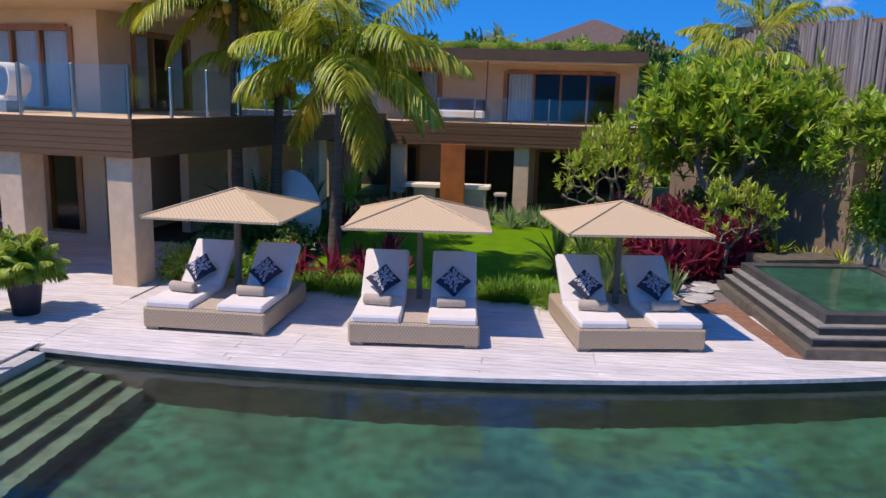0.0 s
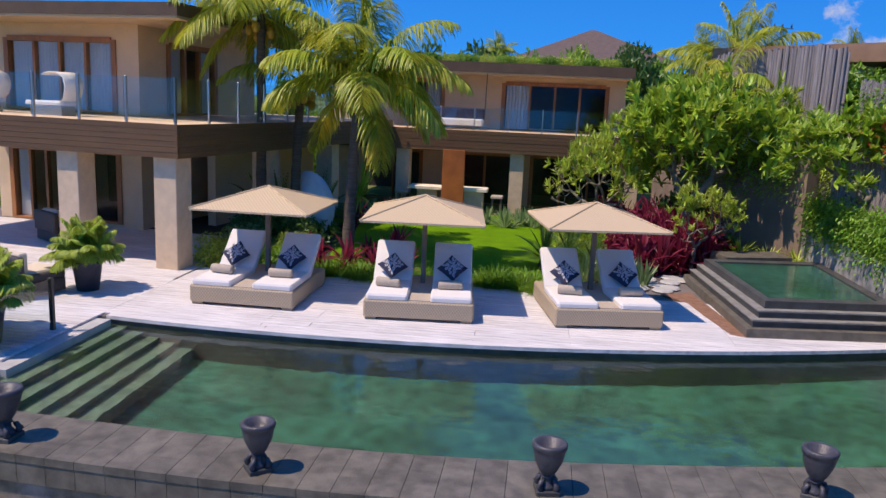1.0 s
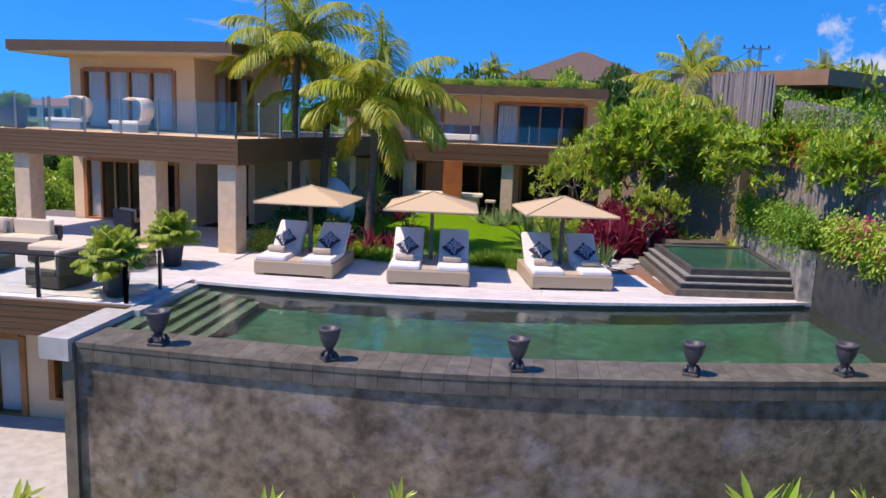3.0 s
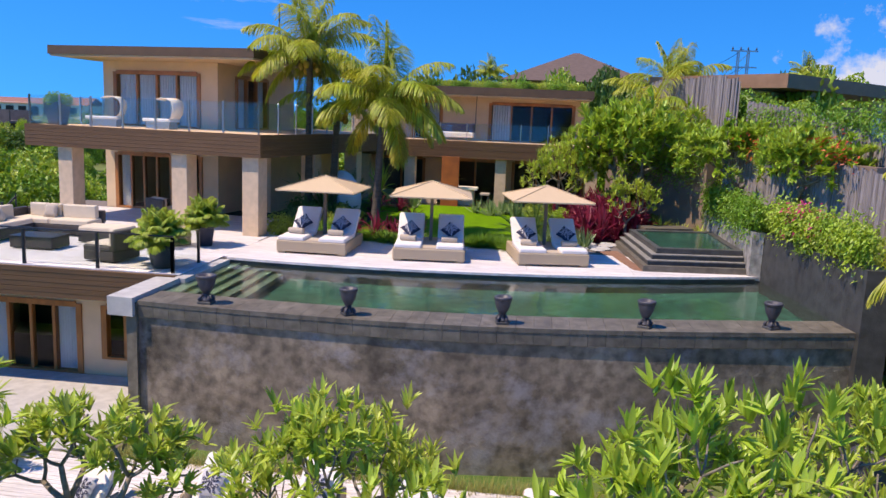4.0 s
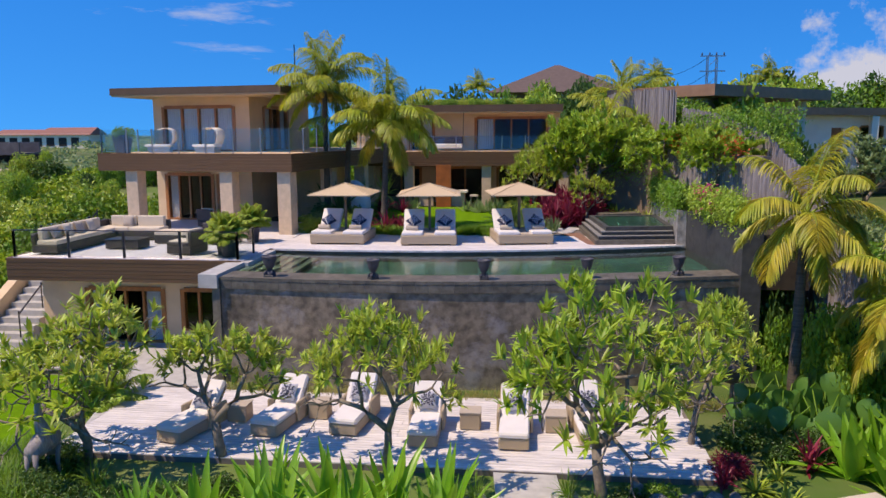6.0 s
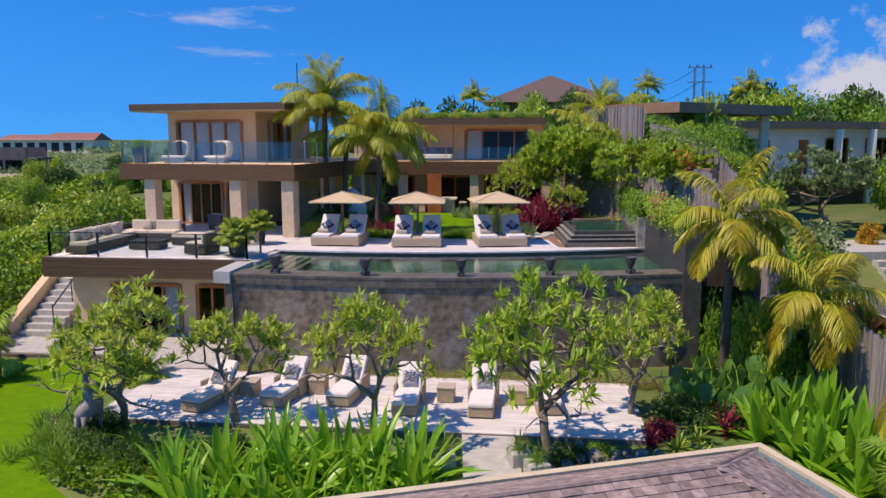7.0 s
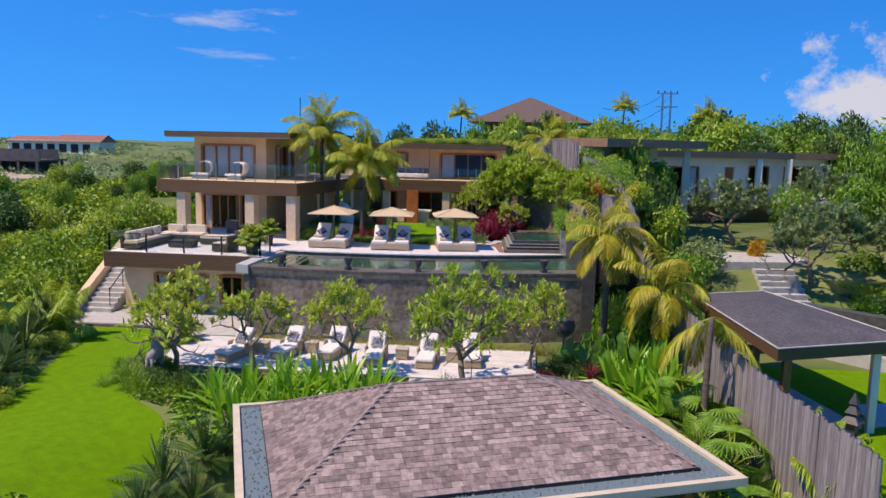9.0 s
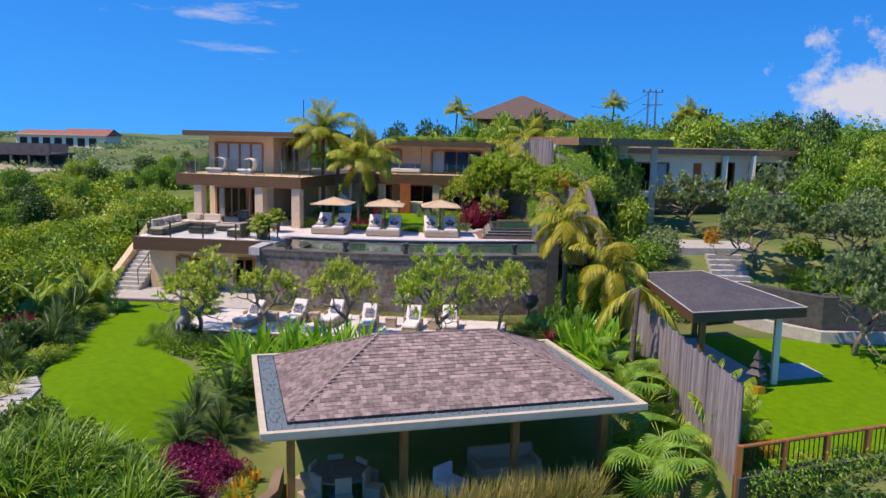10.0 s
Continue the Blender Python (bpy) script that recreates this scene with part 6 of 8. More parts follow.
# garden rocks
ROCK = []
for k in range(3):
    v = sph(60)
    v = v * (0.8 + 0.25 * np.sin(v[:, :1] * 3 + k) + RNG.normal(size=(60, 1)) * 0.04)
    bm = bmesh.new()
    for p in v:
        bm.verts.new(p)
    bmesh.ops.convex_hull(bm, input=bm.verts[:])
    for b in [b for b in bm.verts if not b.link_faces]:
        bm.verts.remove(b)
    me = bpy.data.meshes.new("rock")
    bm.to_mesh(me)
    bm.free()
    me.materials.append(M["rock"])
    ROCK.append(me)
for i in range(46):
    if i < 26:
        x, y = 3.1 + (i % 9) * 0.33 + 0.1 * math.sin(i * 7), -1.1 - (i // 9) * 0.45 + 0.1 * math.cos(i * 3)
    else:
        x, y = -2.1 + 0.12 * math.sin(i * 5), -10.8 - (i - 26) * 0.19
    o = tagged(new("rock", ROCK[i % 3]), "rough grey-brown garden rock", "rock", "garden rocks")
    s = 0.14 + 0.1 * ((i * 7) % 5) / 5
    o.matrix_basis = pose(x, y, gz(x, y) + s * 0.35, i * 30, i * 20, i * 50)
    o.scale = (s * 1.3, s, s * 0.8)

# ---- hillside and distance ----
def carpet(name, n, xr, yr, size, mtl, label, keep=None, lift=1.0, lump=1.0, seed=5):
    """A mass of rounded leafy lumps of uneven size over the ground."""
    rng = np.random.default_rng(seed)
    area = (xr[1] - xr[0]) * (yr[1] - yr[0])
    k = int(area / (lump * lump) * 0.95)
    cx, cy = rng.uniform(*xr, k), rng.uniform(*yr, k)
    if keep is not None:
        m = keep(cx, cy)
        cx, cy = cx[m], cy[m]
    k = len(cx)
    r = lump * rng.uniform(0.3, 0.8, k)
    h = lift * rng.uniform(0.45, 1.0, k) * (r / lump / 0.8)
    cz = ground_z(cx, cy)
    n = int(n * 0.9)
    pick = rng.choice(k, n, p=r * r / np.sum(r * r))
    d = unit(rng.normal(size=(n, 3)))
    d[:, 2] = np.abs(d[:, 2])
    rad = 1 + 0.22 * np.sin(d[:, 0] * 5 + pick) * np.sin(d[:, 1] * 6 + pick * 2) + rng.normal(size=n) * 0.07
    base = np.stack([cx[pick] + d[:, 0] * r[pick] * rad, cy[pick] + d[:, 1] * r[pick] * rad, cz[pick] + 0.05 + d[:, 2] * h[pick] * rad], 1)
    dirs = unit(d * 0.4 + rng.normal(size=(n, 3)) * 0.7 - np.array([0, 0, 0.25]))
    s = size * rng.uniform(0.6, 1.3, n)
    v, f = leaves(base, dirs, s, s * 0.6, face=d * np.array([1.0, 1.0, 0.7]))
    return tagged(new(name, arrmesh(name, v, f, M[mtl])), label, "vegetation", kind="stuff")


TRACK = [(-122, 106), (-104, 116), (-90, 128), (-76, 138), (-64, 150)]


def off_track(x, y, w=3.2):
    """True away from the sandy track and the yard in front of the concrete shell."""
    near = np.full(np.shape(x), 1e9)
    for (ax, ay), (bx, by) in zip(TRACK[:-1], TRACK[1:]):
        dx, dy = bx - ax, by - ay
        t = np.clip(((x - ax) * dx + (y - ay) * dy) / (dx * dx + dy * dy), 0, 1)
        near = np.minimum(near, np.hypot(x - ax - t * dx, y - ay - t * dy))
    return (near > w * (1 + 0.4 * np.sin(x * 0.3))) & ~((x < -96) & (x > -130) & (y > 108) & (y < 132)) & (np.sin(x * 0.23 + 1.5 * np.sin(y * 0.11)) * np.sin(y * 0.19) < 0.62)


sheet("sandy_track", [(-134, 98), (-112, 100), (-88, 118), (-56, 140), (-52, 156), (-66, 164), (-92, 142), (-108, 134), (-134, 134)], M["sand"], 0.12, "pale bare sandy ground on the far hill", "track", 4.0)


def bank(x, y):
    return (x < -16.6 - 0.12 * np.maximum(y, 0) + 0.5 * np.sin(y * 0.7)) & ~((x > -18) & (y > 8) & (y < 12))


carpet("hillside_shrubs", 110000, (-34, -15.5), (-12, 45), 0.27, "hill", "dense green shrubs on the hillside", bank, 3.2, 2.6, 5)
carpet("hillside_shrubs", 60000, (-34, -15.5), (-12, 45), 0.24, "hill_light", "light green shrubs on the hillside", lambda x, y: bank(x, y) & (np.sin(x * 0.9 + 2 * np.sin(y * 0.6)) > 0.1), 3.4, 2.6, 6)
carpet("hillside_shrubs", 70000, (-75, -20), (25, 110), 0.45, "hill", "dense green shrubs on the far hillside", lambda x, y: (x < -17 - 0.12 * y) & off_track(x, y), 2.0, 3.4, 7)
carpet("hillside_shrubs", 50000, (-80, -12), (25, 120), 0.45, "hill_light", "light green shrubs on the far hillside", lambda x, y: (x < -17 - 0.12 * y) & (np.sin(x * 0.35 + y * 0.21) > -0.3) & off_track(x, y), 1.9, 3.4, 8)
carpet("hillside_scrub", 70000, (-260, -20), (100, 420), 1.0, "grey_green", "sparse scrub on the far hill", lambda x, y: (np.sin(x * 0.11) * np.sin(y * 0.07 + x * 0.02) > -0.1) & off_track(x, y, 6.0), 1.2, 7, 9)
carpet("far_woods", 80000, (14, 130), (54, 130), 0.7, "hill", "tall green woods behind the white villa", lambda x, y: y > 60 - 0.1 * x, 6.5, 7.0, 10)
carpet("far_woods", 50000, (14, 130), (54, 130), 0.65, "bush", "light green woods behind the white villa", lambda x, y: y > 60 - 0.1 * x, 7.0, 8.3, 11)
carpet("far_woods", 50000, (-30, 14), (38, 74), 0.5, "hill", "green trees behind the villa", lambda x, y: x > -22 + 0.1 * y, 5.6, 4.5, 12)
carpet("far_woods", 26000, (-30, 14), (38, 74), 0.5, "hill_light", "light green trees behind the villa", lambda x, y: x > -22 + 0.1 * y, 5.9, 5.5, 17)
carpet("far_woods", 36000, (34, 90), (-10, 60), 0.55, "deep", "dark trees beyond the neighbouring garden", lambda x, y: x > 37, 8, 6, 13)
carpet("garden_shrubs", 12000, (11, 34), (8, 18), 0.24, "hill", "leafy garden hedge", lambda x, y: (y > 9) & ~((x > 15.8) & (x < 23)) & (x < 30), 1.5, 2.4, 15)
carpet("front_shrubs", 34000, (12.6, 34), (-24, -10), 0.22, "deep", "dark green shrubs below the wooden fence", lambda x, y: y < -13.2 + (x - 12) * 0.45, 1.5, 1.6, 16)
LAWN = np.array([(-14.6, 4.4), (-11.6, 4.8), (-10.2, 2.4), (-9.7, -0.4), (-8.0, -3.6), (-6.0, -5.3), (-5.05, -7.9), (-4.6, -9.6), (-3.7, -11.3), (-5.3, -11.2), (-7.4, -10.9), (-9.8, -8.8), (-11.2, -6.3), (-12.2, -2.4), (-13.3, 1.1)])


def off_lawn(x, y):
    """True outside the lower lawn, with a margin."""
    inside = np.zeros(len(x), bool)
    near = np.full(len(x), 1e9)
    for a, b in zip(LAWN, np.roll(LAWN, -1, 0)):
        cross = ((a[1] > y) != (b[1] > y)) & (x < (b[0] - a[0]) * (y - a[1]) / (b[1] - a[1] + 1e-9) + a[0])
        inside ^= cross
        d = b - a
        t = np.clip(((x - a[0]) * d[0] + (y - a[1]) * d[1]) / (d @ d), 0, 1)
        near = np.minimum(near, np.hypot(x - a[0] - t * d[0], y - a[1] - t * d[1]))
    return ~inside & (near > 0.45)


def cover_front(x, y):
    return off_lawn(x, y) & (x < -5.0) & ~((x > -11.8) & (x < -9.2) & (y < -8) & (y > -12.4)) & ((y < -3.4) | (x < -12))


carpet("ground_cover", 26000, (-16.5, 0.5), (-20, 4), 0.17, "hill", "low green ground cover round the lawn", cover_front, 0.4, 1.0, 21)
carpet("ground_cover", 14000, (-16.5, 0.5), (-20, 4), 0.17, "deep", "dark low ground cover round the lawn", cover_front, 0.35, 0.9, 22)
rng_t = np.random.default_rng(77)
for i in range(150):
    x, y = -17.5 - rng_t.uniform(0, 1) ** 1.2 * 42, rng_t.uniform(-10, 85)
    if x > -19 - 0.14 * max(y, 0) or (x > -20 and 5 < y < 14):
        continue
    leaf_tree(("frang", "bush", "lime", "frang", "bush", "deep", "frang")[i % 7], x, y, rng_t.uniform(1.2, 2.7), rng_t.uniform(2.4, 4.6), "round leafy tree on the green hillside")
for i in range(34):
    x = rng_t.uniform(16, 75)
    y = rng_t.uniform(56, 82)
    leaf_tree(("bush", "frang", "bush", "deep")[i % 4], x, y, rng_t.uniform(2.2, 4.2), rng_t.uniform(5.5, 9.5), "tall broadleaf tree behind the white villa")
for i in range(16):
    x, y = rng_t.uniform(30, 40), 6 + i * 2.6
    leaf_tree(("bush", "deep", "frang")[i % 3], x, y, rng_t.uniform(2.0, 3.4), rng_t.uniform(5.0, 8.5), "tall broadleaf tree in the neighbouring garden")
for i, (x, y, r, h) in enumerate(((-1.5, 66, 2.8, 9.6), (2.5, 68, 3.0, 9.8), (6.5, 66, 3.0, 9.6), (10.5, 68, 3.0, 9.8), (14.0, 66, 3.0, 9.6), (-3.5, 44, 2.6, 7.6), (-0.5, 46, 2.4, 7.2), (2.5, 48, 2.6, 7.6), (5.5, 46, 2.4, 7.8), (8.5, 44, 2.6, 7.8), (11.5, 46, 2.6, 8.4), (-6.5, 42, 2.0, 7.2), (13.5, 38, 2.4, 7.8), (10.2, 34, 2.0, 7.0), (-10.5, 44, 1.8, 6.8), (-14, 40, 1.6, 5.6))):
    leaf_tree(("bush", "frang", "deep")[i % 3], x, y, r, h, "broadleaf tree behind the villa roof", 0.0)
for i, (x, y, r, h) in enumerate(((11.6, 22.4, 2.1, 7.6), (10.4, 19.6, 1.6, 6.0), (13.2, 13.4, 1.9, 2.8), (14.6, 15.4, 1.8, 2.6), (13.0, 17.5, 1.8, 3.6), (22, 24, 2.0, 4.4), (27, 26, 2.4, 5.0), (28, 19, 2.2, 4.4), (29, 12, 2.2, 4.6), (12.2, 9.2, 1.6, 2.6))):
    leaf_tree(("frang", "bush", "bush", "grey_green")[i % 4], x, y, r, h, "leafy tree in the neighbouring garden")


# ---- bamboo fences ----
def bamboo_fence(name, pts, label, w=0.11, piece="bamboo_pole"):
    """pts: (x, y, bottom, top) along the fence; poles side by side, tops uneven."""
    f = tagged(new(name), label, "fence", kind="structure")
    base = MB().tube([(0, 0, 0), (0, 0, 1)], [0.5, 0.42], 6).mesh(piece, M["bamboo"], True)
    rest = MB()
    cnt = 0
    for a, b in zip(pts[:-1], pts[1:]):
        L = math.hypot(b[0] - a[0], b[1] - a[1])
        n = max(1, int(L / (w * 0.72)))
        for i in range(n):
            t = i / n
            x, y, z0, z1 = [a[j] + (b[j] - a[j]) * t for j in range(4)]
            z1 += RNG.uniform(-0.06, 0.06)
            x, y = x + RNG.uniform(-0.02, 0.02), y + RNG.uniform(-0.02, 0.02)
            if cnt < 300:
                o = new(piece, base)
                o.parent = f
                o.matrix_basis = pose(x, y, z0, RNG.uniform(-0.2, 0.2), RNG.uniform(-0.2, 0.2), i * 40) @ Matrix.Diagonal((w, w, z1 - z0, 1))
            else:
                rest.tube([(x, y, z0), (x, y, z1)], w * 0.47, 6)
            cnt += 1
    if rest.v:
        tagged(part("bamboo_poles", rest, M["bamboo"], f), kind="stuff")
    for a, b in zip(pts[:-1], pts[1:]):
        ox, oy = 0.05, 0.03
        part("backing", MB().add([(a[0] + ox, a[1] + oy, a[2]), (b[0] + ox, b[1] + oy, b[2]), (b[0] + ox, b[1] + oy, b[3] - 0.1), (a[0] + ox, a[1] + oy, a[3] - 0.1), (a[0] + ox + 0.02, a[1] + oy, a[2]), (b[0] + ox + 0.02, b[1] + oy, b[2]), (b[0] + ox + 0.02, b[1] + oy, b[3] - 0.1), (a[0] + ox + 0.02, a[1] + oy, a[3] - 0.1)],
             [(0, 1, 2, 3), (7, 6, 5, 4), (3, 2, 6, 7), (0, 4, 5, 1)]), M["bamboo"], f)
    for k, fr in enumerate((0.3, 0.75)):
        part("cross_rail", MB().tube([(p[0] + 0.07, p[1] + 0.02, p[2] + (p[3] - p[2]) * fr) for p in pts], 0.04, 6), M["post"], f)
    return f


bamboo_fence("bamboo_fence", [(4.8, 24.2, 0, 5.3), (5.6, 22.8, 0, 5.7), (7.4, 20, 0, 5.8), (7.9, 19.4, 0, 5.7)], "weathered grey bamboo fence behind the garden")
bamboo_fence("bamboo_fence", [(8.2, 19.0, 0, 4.9), (9.0, 15.5, -0.5, 4.5), (9.5, 12.0, -1.5, 3.9), (9.9, 8.5, -3, 2.6), (10.3, 5.0, -3.3, 0.6)], "weathered grey bamboo fence stepping down the slope")
bamboo_fence("bamboo_fence", [(12.75, -10.6, -5.2, -1.05), (12.0, -6.5, -4.6, -0.95), (11.4, -1.5, -3.4, -0.7), (11.0, 3.5, -3.3, -0.5)], "weathered grey bamboo fence along the lower garden", 0.12)
structure("boundary_wall", MB().prism([(6.7, 17.6), (7.0, 17.7), (4.9, 21.2), (4.2, 24.0), (3.9, 24.0), (4.5, 21.0)], -0.2, 2.9), M["walltan"], "tan plastered boundary wall behind the spa", "wall")
structure("retaining_wall", MB().prism([(7.3, 17.3), (8.3, 13.5), (9.0, 10.0), (9.3, 10.1), (8.6, 13.6), (7.6, 17.5)], -0.3, 3.1), M["walltan"], "tan stained retaining wall behind the planter", "wall")
bamboo_fence("bamboo_screen", [(7.2, 17.25, 0.9, 3.25), (8.2, 13.45, 0.9, 3.2), (8.95, 9.9, 0.9, 3.0), (9.5, 6.6, -0.5, 1.6)], "weathered grey bamboo screen above the planter", 0.1)
structure("planter_soil", MB().prism([(7.1, 11.55), (7.1, 17.2), (8.3, 13.5), (8.9, 10.2), (9.4, 6.4), (8.12, 6.4)], -0.5, 1.05), M["soil"], "dark planter soil", "planter")

# ---- pavilion ----
PV = pose(-0.12, -14.03, 0, 0, 0, 22.2)
W, D, EZ = 11.2, 7.5, -2.1


def pv(name, mb, material, label, category):
    return hl(name, mb, material, label, category, PV)


rimb = MB().box(-0.05, W + 0.05, -0.05, 0.13, EZ - 0.14, EZ + 0.05).box(-0.05, W + 0.05, D - 0.13, D + 0.05, EZ - 0.14, EZ + 0.05).box(-0.05, 0.13, 0.13, D - 0.13, EZ - 0.14, EZ + 0.05).box(W - 0.13, W + 0.05, 0.13, D - 0.13, EZ - 0.14, EZ + 0.05)
pv("gutter_rim", rimb, M["rimcream"], "cream gutter rim of the pavilion roof", "gutter")
pv("pebble_tray", MB().box(0.13, W - 0.13, 0.13, D - 0.13, EZ - 0.14, EZ - 0.03), M["pebble"], "blue-grey pebbles in the roof gutter", "gutter")
# unseen from above; cream so that it reflects light into the interior
pv("pavilion_ceiling", MB().box(0.1, W - 0.1, 0.1, D - 0.1, EZ - 0.24, EZ - 0.15), M["soffit"], "unseen pavilion ceiling, cream to bounce light inside", "ceiling")
n = 2600
px_, py_ = RNG.uniform(0.16, W - 0.16, n), RNG.uniform(0.16, D - 0.16, n)
ed = np.minimum(np.minimum(px_, W - px_), np.minimum(py_, D - py_)) < 0.75
px_, py_ = px_[ed], py_[ed]
peb = MB()
for x, y in zip(px_, py_):
    s = 0.035 + 0.02 * math.sin(x * 91 + y * 57)
    peb.add([(x - s, y, EZ - 0.03), (x, y - s, EZ - 0.03), (x + s, y, EZ - 0.03), (x, y + s, EZ - 0.03), (x, y, EZ + 0.02)], [(0, 1, 4), (1, 2, 4), (2, 3, 4), (3, 0, 4)])
o = part("pebbles", peb, M["pebble"], None)
tagged(o, "loose blue-grey pebbles in the roof gutter", "pebbles", kind="stuff").matrix_basis = PV
IN, RZ = 0.72, -0.62
E0 = EZ + 0.02
ra, rb = (3.75, D / 2 + 0.2), (W - 3.6, D / 2 + 0.2)
ROOF = tagged(new("pavilion_roof"), "hipped pavilion roof of weathered grey-brown shingles", "roof", kind="structure")
ROOF.matrix_basis = PV
a, b, c, d = (IN, IN), (W - IN, IN), (W - 0.4, D - 0.28), (IN, D - 0.28)
core = MB().add([(*a, E0), (*b, E0), (*c, E0), (*d, E0), (*ra, RZ - 0.03), (*rb, RZ - 0.03)], [(0, 1, 5, 4), (1, 2, 5), (2, 3, 4, 5), (3, 0, 4), (3, 2, 1, 0)])
part("roof_deck", core, M["shingle"], ROOF)
# raised lip under the shingles; its dark colour paints the eave shadow
part("eave_shadow_lip", MB().box(IN - 0.03, W - IN + 0.03, IN - 0.03, D - 0.25, E0 - 0.07, E0 + 0.002), M["metal"], ROOF, "raised roof lip, dark to paint in the eave shadow")
SH = MB().box(-0.5, 0.5, 0, 1, 0, 1).mesh("shingle", M["shingle"])


def slope(p0, p1, q1, q0, budget):
    p0, p1, q0, q1 = [Vector(v) for v in (p0, p1, q0, q1)]
    u = (p1 - p0).normalized()
    mid = (p0 + p1) / 2
    up = ((q0 + q1) / 2 - mid)
    up = (up - u * up.dot(u))
    H = up.length
    up.normalize()
    nrm = u.cross(up)
    rows = int(H / 0.155)
    rest = MB()
    for r in range(rows):
        t = r / rows
        s0 = (p0 + (q0 - p0) * t - p0).dot(u)
        s1 = (p1 + (q1 - p1) * t - p0).dot(u)
        x = s0 + (0.06 if r % 2 else 0)
        while x < s1 - 0.05:
            w = min(RNG.uniform(0.17, 0.3), s1 - x)
            o3 = p0 + u * (x + w / 2) + up * (r * H / rows) + nrm * 0.005
            m = Matrix((u, (up - nrm * 0.09).normalized(), nrm)).transposed().to_4x4()
            m.translation = o3 + nrm * (0.022 + RNG.uniform(-0.004, 0.006))
            m = m @ Matrix.Diagonal((w - 0.008, 0.2, 0.016, 1))
            if budget > 0:
                ob = new("shingle", SH)
                ob.parent = ROOF
                ob.matrix_basis = m
                budget -= 1
            else:
                rest.box(-0.5, 0.5, 0, 1, 0, 1, m)
            x += w
    if rest.v:
        tagged(part("shingles", rest, M["shingle"], ROOF), kind="stuff")


slope((*a, E0), (*b, E0), (*rb, RZ), (*ra, RZ), 300)
slope((*d, E0), (*a, E0), (*ra, RZ), (*ra, RZ), 0)
slope((*b, E0), (*c, E0), (*rb, RZ), (*rb, RZ), 0)
slope((*c, E0), (*d, E0), (*ra, RZ), (*rb, RZ), 0)
for e0, e1 in ((a, ra), (b, rb), (c, rb), (d, ra), (ra, rb)):
    z0 = RZ if e0 == ra else E0
    part("ridge_cap", MB().tube([(*e0, z0 + 0.03), (*e1, RZ + 0.03)], 0.04, 6), M["shingle"], ROOF)
FZ = -4.95
pv("pavilion_floor", MB().box(0.3, W - 0.3, 0.4, D - 0.4, FZ - 0.3, FZ), M["floorin"], "pale stone floor of the pavilion", "floor")
pv("pavilion_back_wall", MB().box(0.6, W - 0.6, D - 1.0, D - 0.8, FZ, FZ + 1.1), M["walltan"], "low tan back wall of the open pavilion", "wall")
for x in (0.8, 4.0, 7.4, W - 0.9):
    for y in (0.9, D - 1.2):
        pv("pavilion_post", MB().box(x - 0.11, x + 0.11, y - 0.11, y + 0.11, FZ, EZ - 0.24, bev=0.01), M["teak"], "brown wooden pavilion post", "post")
T = thing("round_table", "round dark wooden dining table in the pavilion", "table", PV @ pose(2.3, 2.0, FZ))
part("tabletop", MB().lathe([(0.85, 0.7), (0.88, 0.72), (0.88, 0.76), (0.85, 0.78)], 28), M["post"], T)
part("pedestal", MB().lathe([(0.4, 0), (0.35, 0.05), (0.12, 0.12), (0.12, 0.65), (0.3, 0.7)], 16), M["post"], T, smooth=True)
CH = thing("dining_chair", "tan woven dining chair at the round table", "chair", PV @ pose(2.3, 0.9, FZ, 0, 0, 180), "chairs at the pavilion table")
part("seat", MB().box(-0.24, 0.24, -0.24, 0.24, 0.0, 0.47, bev=0.02), M["rattan"], CH)
part("backrest", MB().box(-0.24, 0.24, -0.3, -0.2, 0.0, 0.92, bev=0.02), M["rattan"], CH)
for k in range(1, 6):
    copy_thing(CH, PV @ pose(2.3, 2.0, FZ) @ pose(0, 0, 0, 0, 0, k * 60) @ pose(0, -1.1, 0, 0, 0, 180))
SF = thing("sofa", "pale upholstered sofa in the pavilion shade", "sofa", PV @ pose(7.6, 2.2, FZ))
part("seat", MB().box(-1.1, 1.1, -0.45, 0.45, 0.05, 0.45, bev=0.05), M["rattan"], SF)
part("backrest", MB().box(-1.1, 1.1, 0.35, 0.55, 0.3, 0.85, bev=0.05), M["rattan"], SF)
for x in (-1.1, 0.95):
    part("armrest", MB().box(x, x + 0.15, -0.45, 0.5, 0.05, 0.62, bev=0.04), M["rattan"], SF)
A2 = thing("armchair", "white rounded armchair in the pavilion", "armchair", PV @ pose(5.6, 1.4, FZ, 0, 0, 30))
part("seat", MB().box(-0.4, 0.4, -0.4, 0.4, 0.1, 0.42, bev=0.05), M["cushion"], A2)
part("backrest", MB().box(-0.4, 0.4, 0.3, 0.45, 0.1, 0.8, bev=0.05), M["cushion"], A2)
structure("pond_kerb", MB().prism([(-0.9, -14.3), (-0.55, -14.5), (-0.2, -12.6), (-0.55, -11.0), (-0.8, -11.1), (-0.5, -12.6)], -5.2, -4.3), M["walltan"], "curved tan plaster kerb of the garden pond", "kerb")

